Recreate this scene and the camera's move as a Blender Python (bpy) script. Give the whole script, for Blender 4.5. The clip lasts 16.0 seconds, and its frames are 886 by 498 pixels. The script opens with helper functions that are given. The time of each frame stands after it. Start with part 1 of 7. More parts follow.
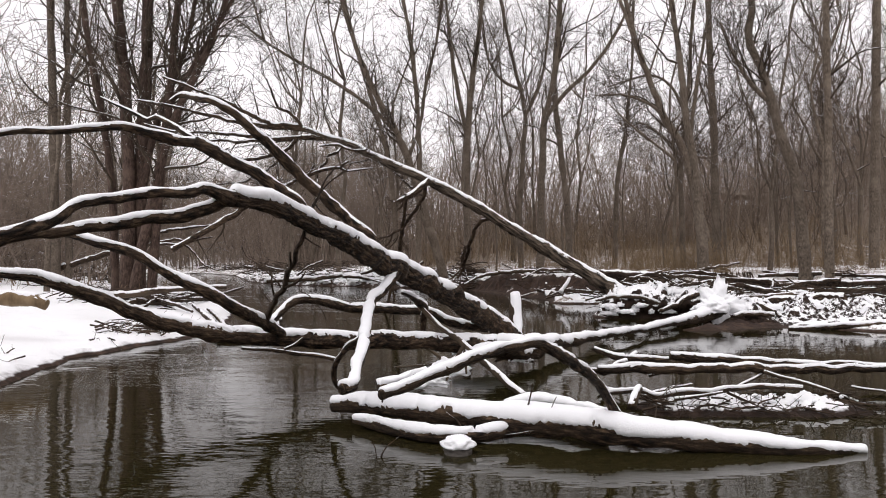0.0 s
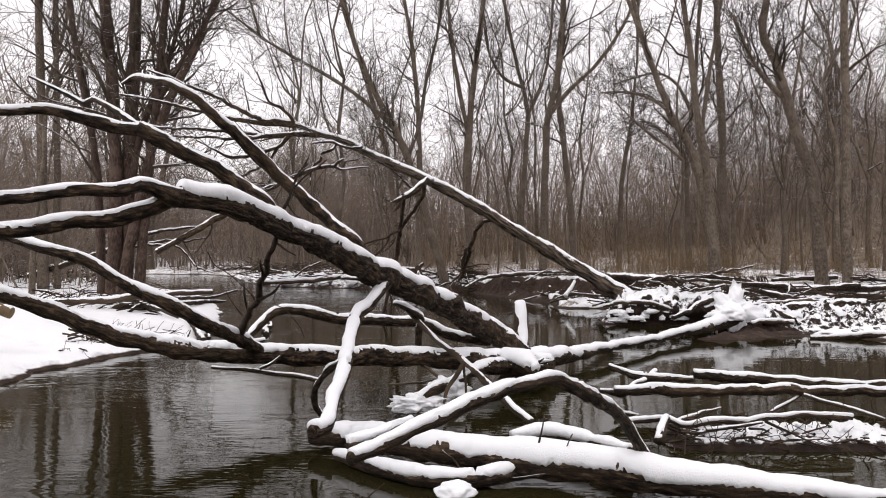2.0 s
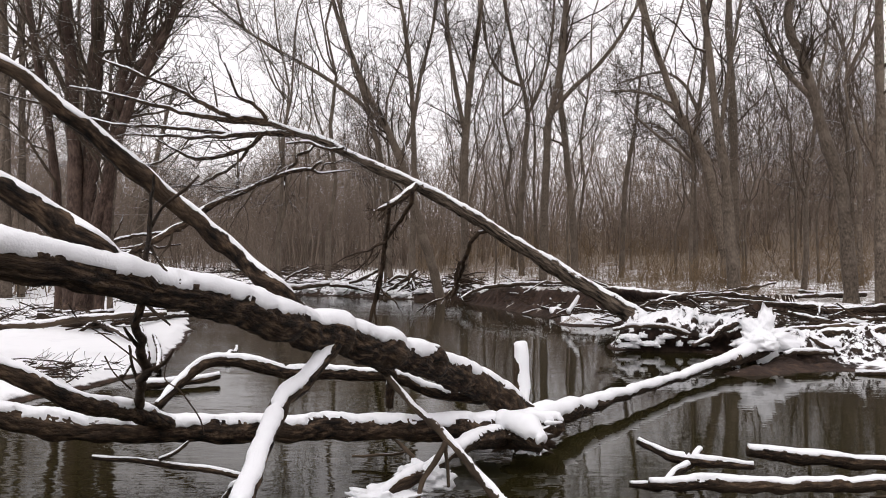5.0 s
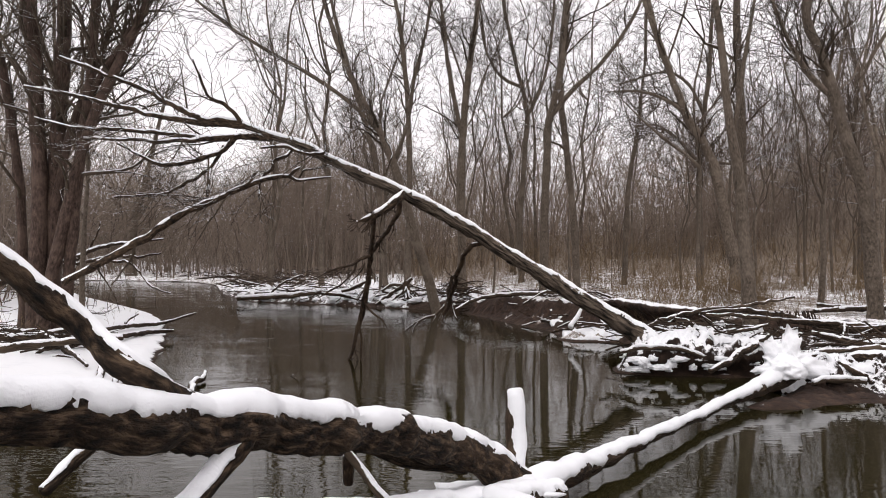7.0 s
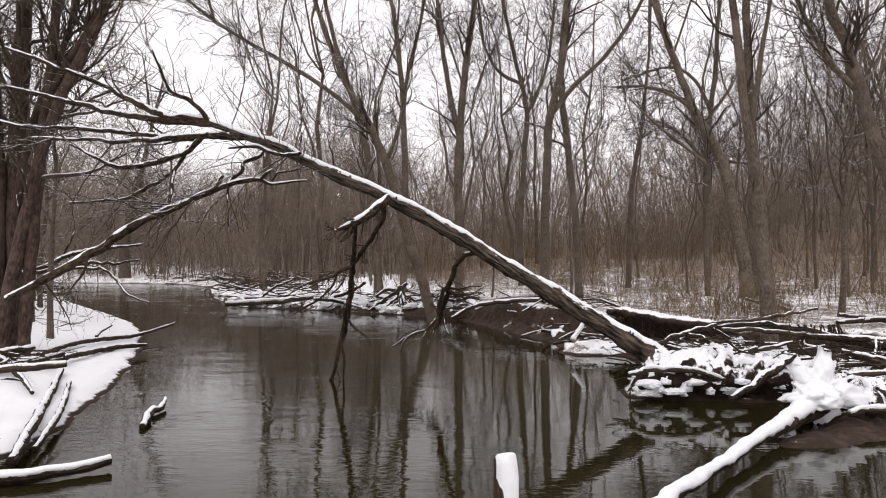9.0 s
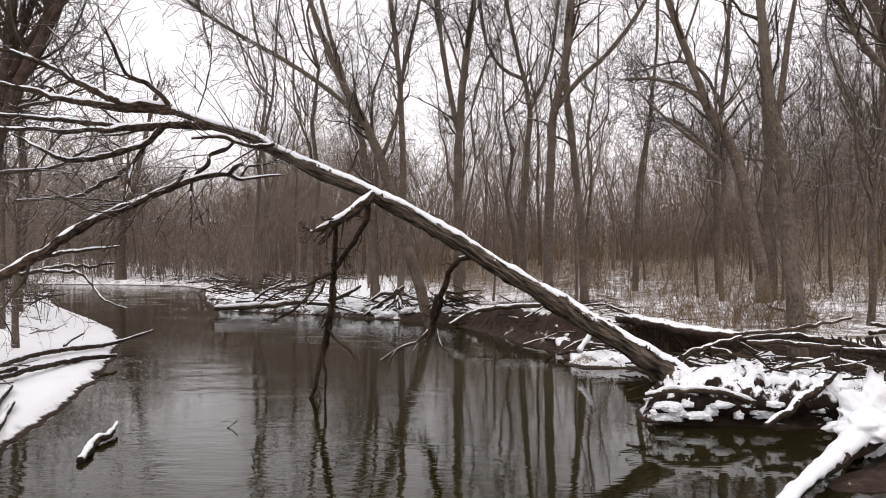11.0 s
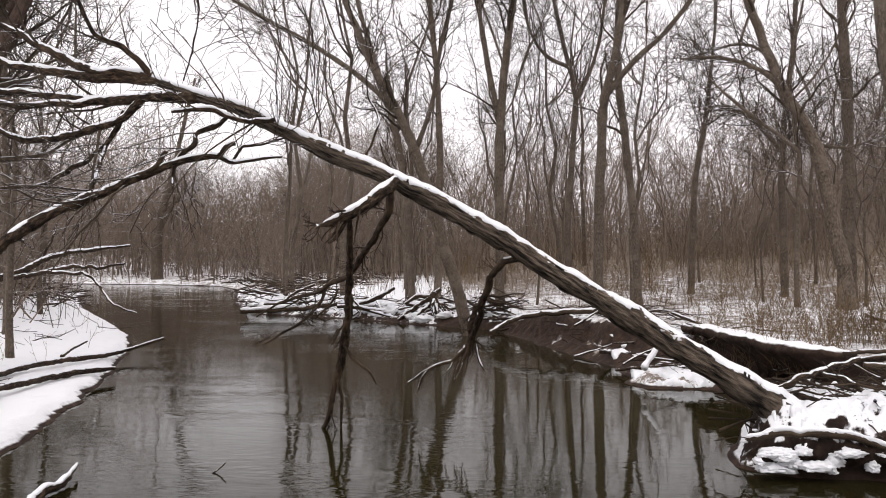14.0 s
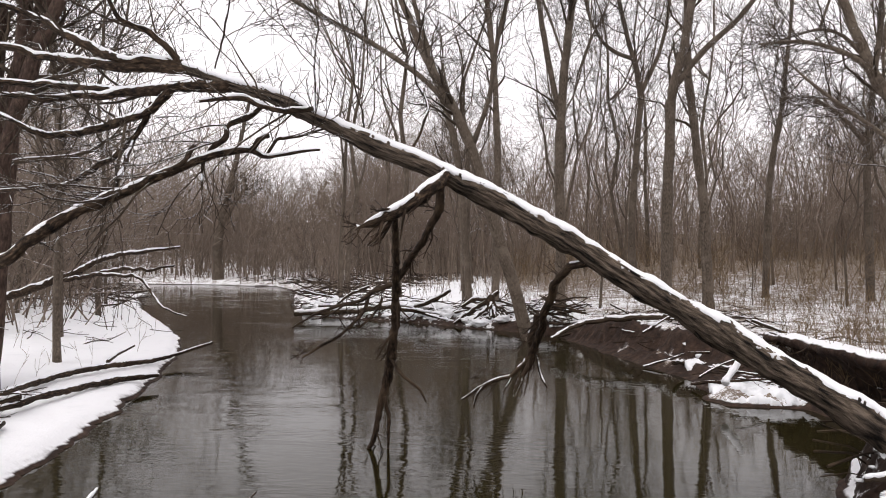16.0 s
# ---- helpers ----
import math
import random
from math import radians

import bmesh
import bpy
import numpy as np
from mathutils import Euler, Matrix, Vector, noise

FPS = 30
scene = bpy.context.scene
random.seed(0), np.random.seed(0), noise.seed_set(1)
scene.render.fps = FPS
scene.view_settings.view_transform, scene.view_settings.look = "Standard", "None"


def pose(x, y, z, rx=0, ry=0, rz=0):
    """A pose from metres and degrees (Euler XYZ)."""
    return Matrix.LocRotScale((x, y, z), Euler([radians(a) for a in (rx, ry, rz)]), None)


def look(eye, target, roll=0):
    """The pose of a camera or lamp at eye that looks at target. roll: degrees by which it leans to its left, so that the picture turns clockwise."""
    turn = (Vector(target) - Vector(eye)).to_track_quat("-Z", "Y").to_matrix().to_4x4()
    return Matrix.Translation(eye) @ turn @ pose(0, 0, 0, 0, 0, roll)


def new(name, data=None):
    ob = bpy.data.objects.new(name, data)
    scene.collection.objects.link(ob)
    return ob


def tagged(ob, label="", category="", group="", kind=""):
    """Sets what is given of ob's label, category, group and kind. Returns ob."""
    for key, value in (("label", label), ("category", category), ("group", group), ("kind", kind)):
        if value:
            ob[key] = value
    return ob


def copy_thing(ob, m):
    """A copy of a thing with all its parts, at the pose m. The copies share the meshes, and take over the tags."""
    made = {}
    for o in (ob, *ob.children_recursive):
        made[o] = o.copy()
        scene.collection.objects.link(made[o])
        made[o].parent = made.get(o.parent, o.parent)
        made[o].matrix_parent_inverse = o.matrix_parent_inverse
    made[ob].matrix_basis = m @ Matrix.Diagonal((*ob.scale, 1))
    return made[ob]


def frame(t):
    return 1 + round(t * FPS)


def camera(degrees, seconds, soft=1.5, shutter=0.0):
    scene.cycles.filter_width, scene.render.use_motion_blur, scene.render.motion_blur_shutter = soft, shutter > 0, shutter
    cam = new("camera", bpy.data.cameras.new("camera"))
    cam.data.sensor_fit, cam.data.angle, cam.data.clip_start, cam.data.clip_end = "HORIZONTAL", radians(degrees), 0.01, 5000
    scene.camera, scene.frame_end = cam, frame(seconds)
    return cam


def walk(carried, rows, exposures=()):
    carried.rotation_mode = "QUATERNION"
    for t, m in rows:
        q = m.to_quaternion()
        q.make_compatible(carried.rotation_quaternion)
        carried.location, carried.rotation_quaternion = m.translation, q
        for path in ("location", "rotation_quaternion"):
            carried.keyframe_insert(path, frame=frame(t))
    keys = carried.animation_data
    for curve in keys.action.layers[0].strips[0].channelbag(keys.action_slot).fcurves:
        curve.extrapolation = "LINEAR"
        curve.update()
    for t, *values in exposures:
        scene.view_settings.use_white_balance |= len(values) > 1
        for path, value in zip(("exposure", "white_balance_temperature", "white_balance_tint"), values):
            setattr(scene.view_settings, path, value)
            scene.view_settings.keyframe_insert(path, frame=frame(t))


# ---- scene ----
cam = camera(62.5, 16.0, soft=1.0)
# seconds, eye, then yaw, pitch and lean in degrees
PATH = [
    (0.0, -0.001, 0.001, 1.239, -0.01, 0.77, 0.20),
    (0.5, 0.006, 0.143, 1.230, 0.06, 0.78, 0.28),
    (1.0, 0.013, 0.320, 1.237, 0.11, 0.80, 0.28),
    (1.5, 0.022, 0.530, 1.260, 0.11, 0.80, 0.21),
    (2.0, 0.034, 0.766, 1.297, 0.09, 0.79, 0.10),
    (2.5, 0.051, 1.017, 1.340, 0.04, 0.78, -0.02),
    (3.0, 0.073, 1.276, 1.386, 0.01, 0.76, -0.14),
    (3.5, 0.095, 1.541, 1.433, -0.03, 0.76, -0.26),
    (4.0, 0.116, 1.814, 1.479, -0.07, 0.75, -0.36),
    (6.5, 0.290, 3.227, 1.733, -0.07, 0.95, -0.21),
    (7.0, 0.339, 3.509, 1.790, -0.04, 0.96, -0.21),
    (7.5, 0.387, 3.797, 1.847, -0.02, 0.95, -0.21),
    (8.0, 0.432, 4.089, 1.900, 0.01, 0.91, -0.18),
    (8.5, 0.477, 4.384, 1.947, 0.03, 0.88, -0.11),
    (9.0, 0.522, 4.681, 1.986, 0.06, 0.85, -0.02),
    (11.5, 0.678, 6.249, 2.043, 0.49, 0.92, -0.10),
    (12.0, 0.675, 6.591, 2.045, 0.87, 0.91, -0.10),
    (12.5, 0.667, 6.930, 2.048, 1.30, 0.90, -0.10),
    (13.0, 0.659, 7.254, 2.054, 2.06, 0.89, -0.10),
    (13.5, 0.653, 7.561, 2.063, 2.70, 0.88, -0.10),
    (14.0, 0.647, 7.848, 2.074, 3.38, 0.86, -0.10),
    (14.5, 0.642, 8.112, 2.086, 4.34, 0.85, -0.10),
    (15.0, 0.635, 8.352, 2.098, 5.90, 0.84, -0.10),
    (15.5, 0.624, 8.566, 2.108, 7.48, 0.84, -0.10),
    (16.0, 0.600, 8.744, 2.117, 7.92, 0.86, -0.10),
]
walk(cam, [(t, pose(x, y, z, 90 + pitch, lean, yaw)) for t, x, y, z, yaw, pitch, lean in PATH], exposures=[(0.0, 0.0), (7.0, 0.01), (12.0, 0.11), (16.0, 0.13)])

# ---- world and light: an even, snow-bright overcast ----
world = bpy.data.worlds.new("overcast")
scene.world = world
world.use_nodes = True
wn = world.node_tree
wn.nodes.clear()
w_out = wn.nodes.new("ShaderNodeOutputWorld")
w_bg = wn.nodes.new("ShaderNodeBackground")
w_sky = wn.nodes.new("ShaderNodeTexSky")
w_sky.sky_type, w_sky.sun_disc = "NISHITA", False
w_sky.sun_elevation, w_sky.sun_rotation = radians(38), radians(160)
w_sky.air_density, w_sky.dust_density = 1.0, 4.0
w_mix = wn.nodes.new("ShaderNodeMix")
w_mix.data_type = "RGBA"
w_mix.inputs["Factor"].default_value = 0.93
w_mix.inputs["B"].default_value = (10.6, 10.05, 10.3, 1)
wn.links.new(w_sky.outputs["Color"], w_mix.inputs["A"])
wn.links.new(w_mix.outputs["Result"], w_bg.inputs["Color"])
w_bg.inputs["Strength"].default_value = 0.112
wn.links.new(w_bg.outputs["Background"], w_out.inputs["Surface"])

sun_data = bpy.data.lights.new("sun", "SUN")
sun_data.energy, sun_data.angle, sun_data.color = 0.9, radians(40), (1.0, 0.97, 0.93)
sun = new("sun", sun_data)
sun.matrix_world = look((0, 0, 60), (18, 26, 0))

# ---- materials ----
class Nodes:
    """A small hand for node trees."""

    def __init__(self, name):
        self.mat = bpy.data.materials.new(name)
        self.mat.use_nodes = True
        self.tree = self.mat.node_tree
        self.bsdf = self.tree.nodes["Principled BSDF"]

    def node(self, kind, **inputs):
        n = self.tree.nodes.new(kind)
        for k, v in inputs.items():
            key = k.replace("_", " ")
            if isinstance(v, bpy.types.NodeSocket):
                self.tree.links.new(v, n.inputs[key])
            else:
                n.inputs[key].default_value = v
        return n

    def coords(self, scale, uv=False):
        c = self.tree.nodes.new("ShaderNodeTexCoord")
        m = self.tree.nodes.new("ShaderNodeMapping")
        m.inputs["Scale"].default_value = scale
        self.tree.links.new(c.outputs["UV" if uv else "Object"], m.inputs["Vector"])
        return m.outputs["Vector"]

    def noise(self, vector, scale, detail=4.0, rough=0.55):
        return self.node("ShaderNodeTexNoise", Vector=vector, Scale=scale, Detail=detail, Roughness=rough).outputs["Fac"]

    def ramp(self, fac, *stops):
        r = self.node("ShaderNodeValToRGB", Fac=fac)
        e = r.color_ramp.elements
        while len(e) < len(stops):
            e.new(0.5)
        for el, (p, col) in zip(e, stops):
            el.position, el.color = p, (*col, 1) if len(col) == 3 else col
        return r.outputs["Color"]

    def mix(self, fac, a, b, blend="MIX"):
        m = self.tree.nodes.new("ShaderNodeMix")
        m.data_type, m.blend_type = "RGBA", blend
        for key, v in (("Factor", fac), ("A", a), ("B", b)):
            sock = m.inputs[key] if key == "Factor" else [s for s in m.inputs if s.name == key and s.type == "RGBA"][0]
            if isinstance(v, bpy.types.NodeSocket):
                self.tree.links.new(v, sock)
            else:
                sock.default_value = v if key == "Factor" else (*v, 1)
        return [s for s in m.outputs if s.type == "RGBA"][0]

    def math(self, op, a, b=0.0, c=None):
        n = self.tree.nodes.new("ShaderNodeMath")
        n.operation = op
        for i, v in enumerate((a, b) if c is None else (a, b, c)):
            if isinstance(v, bpy.types.NodeSocket):
                self.tree.links.new(v, n.inputs[i])
            else:
                n.inputs[i].default_value = v
        return n.outputs[0]

    def step(self, value, low, high):
        n = self.node("ShaderNodeMapRange", Value=value, From_Min=low, From_Max=high)
        n.interpolation_type = "SMOOTHSTEP"
        return n.outputs["Result"]

    def bump(self, height, strength, distance, normal=None):
        b = self.node("ShaderNodeBump", Height=height, Strength=strength, Distance=distance)
        if normal is not None:
            self.tree.links.new(normal, b.inputs["Normal"])
        return b.outputs["Normal"]

    def up(self):
        g = self.tree.nodes.new("ShaderNodeNewGeometry")
        s = self.node("ShaderNodeSeparateXYZ", Vector=g.outputs["Normal"])
        return s.outputs["Z"]

    def done(self, colour, rough=0.9, normal=None, spec=0.3, **more):
        for key, v in (("Base Color", colour), ("Roughness", rough), ("Specular IOR Level", spec), *more.items()):
            if isinstance(v, bpy.types.NodeSocket):
                self.tree.links.new(v, self.bsdf.inputs[key])
            else:
                self.bsdf.inputs[key].default_value = (*v, 1) if isinstance(v, tuple) else v
        if normal is not None:
            self.tree.links.new(normal, self.bsdf.inputs["Normal"])
        return self.mat


def bark_material(name, dark, mid, light, furrow, frost, relief=0.012, uv=True, wet=0.75, vary=0.0, stretch=0.16, blotch=0.6, stops=(0.34, 0.52, 0.72)):
    """Bark with furrows along the limb and old frost on what faces up."""
    n = Nodes(name)
    along = n.coords((1, 1, 1), uv=uv)
    stretched = n.node("ShaderNodeMapping", Vector=along, Scale=(furrow, furrow * stretch, 1) if uv else (furrow, furrow, furrow * 0.2)).outputs["Vector"]
    ridge = n.noise(stretched, 1.0, 5, 0.6)
    grain = n.noise(n.coords((1, 1, 1)), 34, 5, 0.65)
    patch = n.noise(n.coords((1, 1, 1)), 2.3, 3)
    col = n.ramp(ridge, (stops[0], dark), (stops[1], mid), (stops[2], light))
    col = n.mix(n.math("MULTIPLY", n.step(patch, 0.45, 0.7), blotch), col, light)
    col = n.mix(0.35, col, n.ramp(grain, (0.3, dark), (0.75, light)), "OVERLAY")
    if vary > 0:
        one = n.tree.nodes.new("ShaderNodeObjectInfo").outputs["Random"]
        col = n.mix(n.math("MULTIPLY", one, vary), col, tuple(c * 0.55 for c in dark))
    if frost > 0:
        cover = n.math("ADD", n.up(), n.math("MULTIPLY", n.noise(n.coords((1, 1, 1)), 5.5, 4), 0.75))
        col = n.mix(n.step(cover, 1.36 - frost, 1.46 - frost), col, (0.8, 0.81, 0.84))
    height = n.math("ADD", ridge, n.math("MULTIPLY", grain, 0.25))
    return n.done(col, wet, n.bump(height, 1.0, relief), 0.18)


def make_snow(name, colour, lump, dirt):
    n = Nodes(name)
    o = n.coords((1, 1, 1))
    big, fine = n.noise(o, lump, 4), n.noise(o, 95, 3, 0.7)
    col = n.mix(n.step(big, 0.55, 0.8), colour, tuple(c * 0.93 for c in colour))
    if dirt > 0:
        specks = n.noise(o, 13, 6, 0.75)
        col = n.mix(n.math("MULTIPLY", n.step(specks, 0.72 - dirt, 0.78 - dirt), 0.7), col, (0.16, 0.12, 0.08))
    h = n.math("ADD", n.math("MULTIPLY", big, 0.7), n.math("MULTIPLY", fine, 0.4))
    return n.done(col, 0.72, n.bump(h, 0.5, 0.022), 0.2)


SNOW = make_snow("fresh_snow", (0.86, 0.87, 0.90), 9, 0.0)
BARK_WET = bark_material("wet_dark_bark", (0.006, 0.0042, 0.003), (0.048, 0.031, 0.02), (0.19, 0.132, 0.087), 38, 0.2, 0.05, stretch=0.3, blotch=0.35, stops=(0.38, 0.52, 0.66))
BARK_DARK = bark_material("bare_wet_bark", (0.006, 0.0042, 0.003), (0.044, 0.029, 0.019), (0.15, 0.105, 0.07), 38, 0.0, 0.02, stretch=0.3)
BARK_LEAN = bark_material("furrowed_grey_bark", (0.006, 0.0045, 0.0035), (0.1, 0.078, 0.06), (0.25, 0.2, 0.158), 30, 0.0, 0.06, stretch=0.13, blotch=0.25, stops=(0.38, 0.49, 0.64))
BARK_TREE = bark_material("forest_bark", (0.07, 0.056, 0.044), (0.165, 0.134, 0.106), (0.29, 0.24, 0.193), 26, 0.02, 0.02, vary=0.35, stretch=0.45)
BARK_CLUMP = bark_material("reddish_bank_bark", (0.03, 0.02, 0.0155), (0.088, 0.058, 0.045), (0.17, 0.12, 0.096), 24, 0.02, 0.02, stretch=0.3)
TWIG = bark_material("bare_twigs", (0.034, 0.025, 0.0175), (0.086, 0.065, 0.047), (0.17, 0.131, 0.096), 12, 0.22, 0.004, uv=False, vary=0.4)
DEADWOOD = bark_material("weathered_deadwood", (0.02, 0.014, 0.009), (0.07, 0.05, 0.034), (0.165, 0.124, 0.087), 20, 0.02, 0.01)
# distance haze mixed into the colour: paler, lower in contrast than the near bark
HAZY_WOOD = bark_material("hazy_far_bark", (0.155, 0.122, 0.097), (0.235, 0.19, 0.156), (0.34, 0.285, 0.24), 3, 0.06, 0.01, uv=False)
STRAW = bark_material("dead_stalks", (0.12, 0.085, 0.05), (0.2, 0.146, 0.088), (0.3, 0.23, 0.15), 9, 0.0, 0.003, uv=False)


def make_ground(name, low, high, patchy, wet=1.0, grain=1.0):
    """Snow where the ground is level, dark wet soil where it is steep, litter showing through in the wood."""
    n = Nodes(name)
    o = n.coords((1, 1, 1))
    big, mid, fine = n.noise(o, 0.35, 4), n.noise(o, 2.6 * grain, 6, 0.65), n.noise(o, 21, 6, 0.75)
    soil = n.ramp(n.noise(o, 7, 6, 0.7), (0.3, (0.016, 0.009, 0.0065)), (0.5, (0.055, 0.031, 0.021)), (0.75, (0.15, 0.092, 0.062)))
    if wet < 1:
        soil = n.mix(1.0, soil, (wet, wet, wet), "MULTIPLY")
    litter = n.ramp(fine, (0.3, (0.12, 0.092, 0.07)), (0.7, (0.25, 0.199, 0.155)))
    snow = n.mix(n.step(mid, 0.5, 0.8), (0.9, 0.905, 0.93), (0.82, 0.83, 0.86))
    crumbs = n.math("MULTIPLY", n.step(n.noise(o, 17, 6, 0.8), 0.66, 0.72), n.step(big, 0.42, 0.6))
    snow = n.mix(n.math("MULTIPLY", crumbs, 0.75), snow, (0.12, 0.085, 0.05))
    shown = n.node("ShaderNodeAttribute")
    shown.attribute_name = "litter"
    spots = n.math("ADD", n.math("ADD", n.math("MULTIPLY", fine, 0.55), n.math("MULTIPLY", mid, 0.45)), n.math("MULTIPLY", big, 0.2))
    spots = n.math("ADD", spots, n.math("MULTIPLY", shown.outputs["Fac"], 0.3))
    top = n.mix(n.step(spots, 0.76, 0.84), snow, litter)
    steep = n.math("ADD", n.up(), n.math("MULTIPLY", n.math("SUBTRACT", mid, 0.5), patchy))
    col = n.mix(n.step(steep, low, high), soil, top)
    muddy = n.node("ShaderNodeAttribute")
    muddy.attribute_name = "mud"
    col = n.mix(n.step(n.math("ADD", muddy.outputs["Fac"], n.math("MULTIPLY", n.math("SUBTRACT", n.noise(o, 3.3 * grain, 5, 0.7), 0.5), 1.6)), 0.5, 0.62), col, soil)
    place = n.node("ShaderNodeSeparateXYZ", Vector=o).outputs["Z"]
    dry = n.math("ADD", place, n.math("MULTIPLY", n.math("SUBTRACT", mid, 0.5), 0.06))
    col = n.mix(n.step(dry, 0.028, 0.05), soil, col)
    h = n.math("ADD", mid, n.math("MULTIPLY", fine, 0.4))
    return n.done(col, 0.85, n.bump(h, 0.6, 0.06), 0.25)


def make_water():
    """Slow olive-brown river water: a near mirror broken by small wind ripples, with smoother slicks."""
    n = Nodes("river_water")
    o = n.coords((1, 1, 1))

    def waves(sx, sy, scale, detail):
        return n.noise(n.node("ShaderNodeMapping", Vector=o, Scale=(sx, sy, 1)).outputs["Vector"], scale, detail, 0.6)

    slick, gust = n.noise(o, 0.28, 3), n.noise(n.node("ShaderNodeMapping", Vector=o, Scale=(0.5, 1.2, 1)).outputs["Vector"], 0.9, 3)
    broad, small, fine, finest = waves(0.8, 1.7, 0.9, 2), waves(0.75, 1.8, 2.6, 1), waves(0.7, 2.0, 8.0, 1), waves(0.8, 2.2, 22.0, 1)
    west = n.step(n.math("ADD", n.node("ShaderNodeSeparateXYZ", Vector=o).outputs["X"], n.math("MULTIPLY", gust, 3.0)), 4.2, 0.4)
    lively = n.math("ADD", n.math("MULTIPLY", n.math("MULTIPLY", n.step(slick, 0.36, 0.62), n.step(gust, 0.38, 0.66)), n.math("ADD", n.math("MULTIPLY", west, 0.9), 0.35)), n.math("ADD", n.math("MULTIPLY", west, 0.26), 0.22))
    h = n.math("ADD", n.math("MULTIPLY", small, 1.15), n.math("MULTIPLY", fine, 0.72))
    h = n.math("MULTIPLY", n.math("ADD", h, n.math("MULTIPLY", finest, 0.1)), lively)
    h = n.math("ADD", h, n.math("MULTIPLY", broad, 0.06))
    col = n.ramp(n.noise(o, 0.16, 3), (0.35, (0.0135, 0.0112, 0.0042)), (0.7, (0.025, 0.0212, 0.008)))
    return n.done(col, 0.02, n.bump(h, 0.11, 0.03), 0.38, **{"IOR": 1.333})


GROUND, WATER = make_ground("snowy_ground", 0.74, 0.9, 0.3, wet=0.6), make_water()
HEAP = make_ground("snowy_debris", 0.5, 0.66, 1.0, wet=0.4, grain=2.6)


def make_plain(name, colour, rough=0.8, spread=0.25, scale=20):
    n = Nodes(name)
    f = n.noise(n.coords((1, 1, 1)), scale, 5, 0.65)
    col = n.ramp(f, (0.3, tuple(c * (1 - spread) for c in colour)), (0.7, tuple(min(1, c * (1 + spread)) for c in colour)))
    return n.done(col, rough, n.bump(f, 0.4, 0.01))


STONE = make_plain("wet_stone", (0.07, 0.062, 0.055), 0.5)
SIDING = make_plain("brown_siding", (0.2, 0.16, 0.125), 0.8, 0.15)
ROOFING = make_plain("brown_roofing", (0.2, 0.162, 0.128), 0.9, 0.2)
# the sky's reflection in the far windows, painted as a pale base colour
PANE = make_plain("sky_reflecting_pane", (0.72, 0.74, 0.77), 0.3, 0.06)

# ---- building helpers ----
def mesh_of(name, verts, faces, material, uvs=None, smooth=True):
    me = bpy.data.meshes.new(name)
    verts = np.asarray(verts, dtype=float)
    me.from_pydata(verts.tolist(), [], faces if isinstance(faces, list) else faces.tolist())
    me.materials.append(material)
    if smooth:
        me.polygons.foreach_set("use_smooth", np.ones(len(me.polygons), dtype=bool))
    if uvs is not None:
        layer = me.uv_layers.new(name="UVMap")
        idx = np.empty(len(me.loops), dtype=np.int32)
        me.loops.foreach_get("vertex_index", idx)
        layer.data.foreach_set("uv", np.asarray(uvs, dtype=np.float32)[idx].ravel())
    me.update()
    return me


def thing(name, label, category, group="", kind="", at=(0, 0, 0)):
    ob = new(name)
    ob.location = at
    ob.empty_display_size = 0.2
    return tagged(ob, label, category, group, kind)


def child(name, me, parent, label=""):
    ob = new(name, me)
    ob.parent = parent
    ob.matrix_parent_inverse = Matrix.Translation(-parent.location)
    return tagged(ob, label)


def spline(ctrl, step):
    """Catmull-Rom through rows of (x, y, z, radius), resampled about every step metres."""
    c = np.asarray(ctrl, dtype=float)
    c = np.vstack([2 * c[0] - c[1], c, 2 * c[-1] - c[-2]])
    out = []
    for i in range(1, len(c) - 2):
        p0, p1, p2, p3 = c[i - 1], c[i], c[i + 1], c[i + 2]
        k = max(2, int(np.linalg.norm((p2 - p1)[:3]) / step))
        t = np.linspace(0, 1, k, endpoint=False)[:, None]
        seg = 0.5 * (2 * p1 + (p2 - p0) * t + (2 * p0 - 5 * p1 + 4 * p2 - p3) * t ** 2 + (3 * p1 - p0 - 3 * p2 + p3) * t ** 3)
        seg[:, 3] = (p1[3] + (p2[3] - p1[3]) * t[:, 0])
        out.append(seg)
    out.append(c[-2][None])
    return np.vstack(out)


def frames_along(p):
    """Tangent, side and up vectors along a line; up leans to the sky."""
    t = np.gradient(p, axis=0)
    t /= np.linalg.norm(t, axis=1)[:, None] + 1e-9
    z = np.array([0, 0, 1.0])
    side = np.cross(t, z)
    n = np.linalg.norm(side, axis=1)
    ref = np.array([1.0, 0, 0])
    for i in range(len(side)):
        if n[i] < 0.12:
            side[i] = ref - t[i] * ref.dot(t[i])
        side[i] /= np.linalg.norm(side[i])
        if i and side[i].dot(ref) < 0:
            side[i] *= -1
        ref = side[i]
    return t, side, np.cross(side, t)


def wobble(p, freq, off=0.0):
    return np.array([noise.noise(Vector((x * freq + off, y * freq - off, z * freq + 2 * off))) for x, y, z in p])


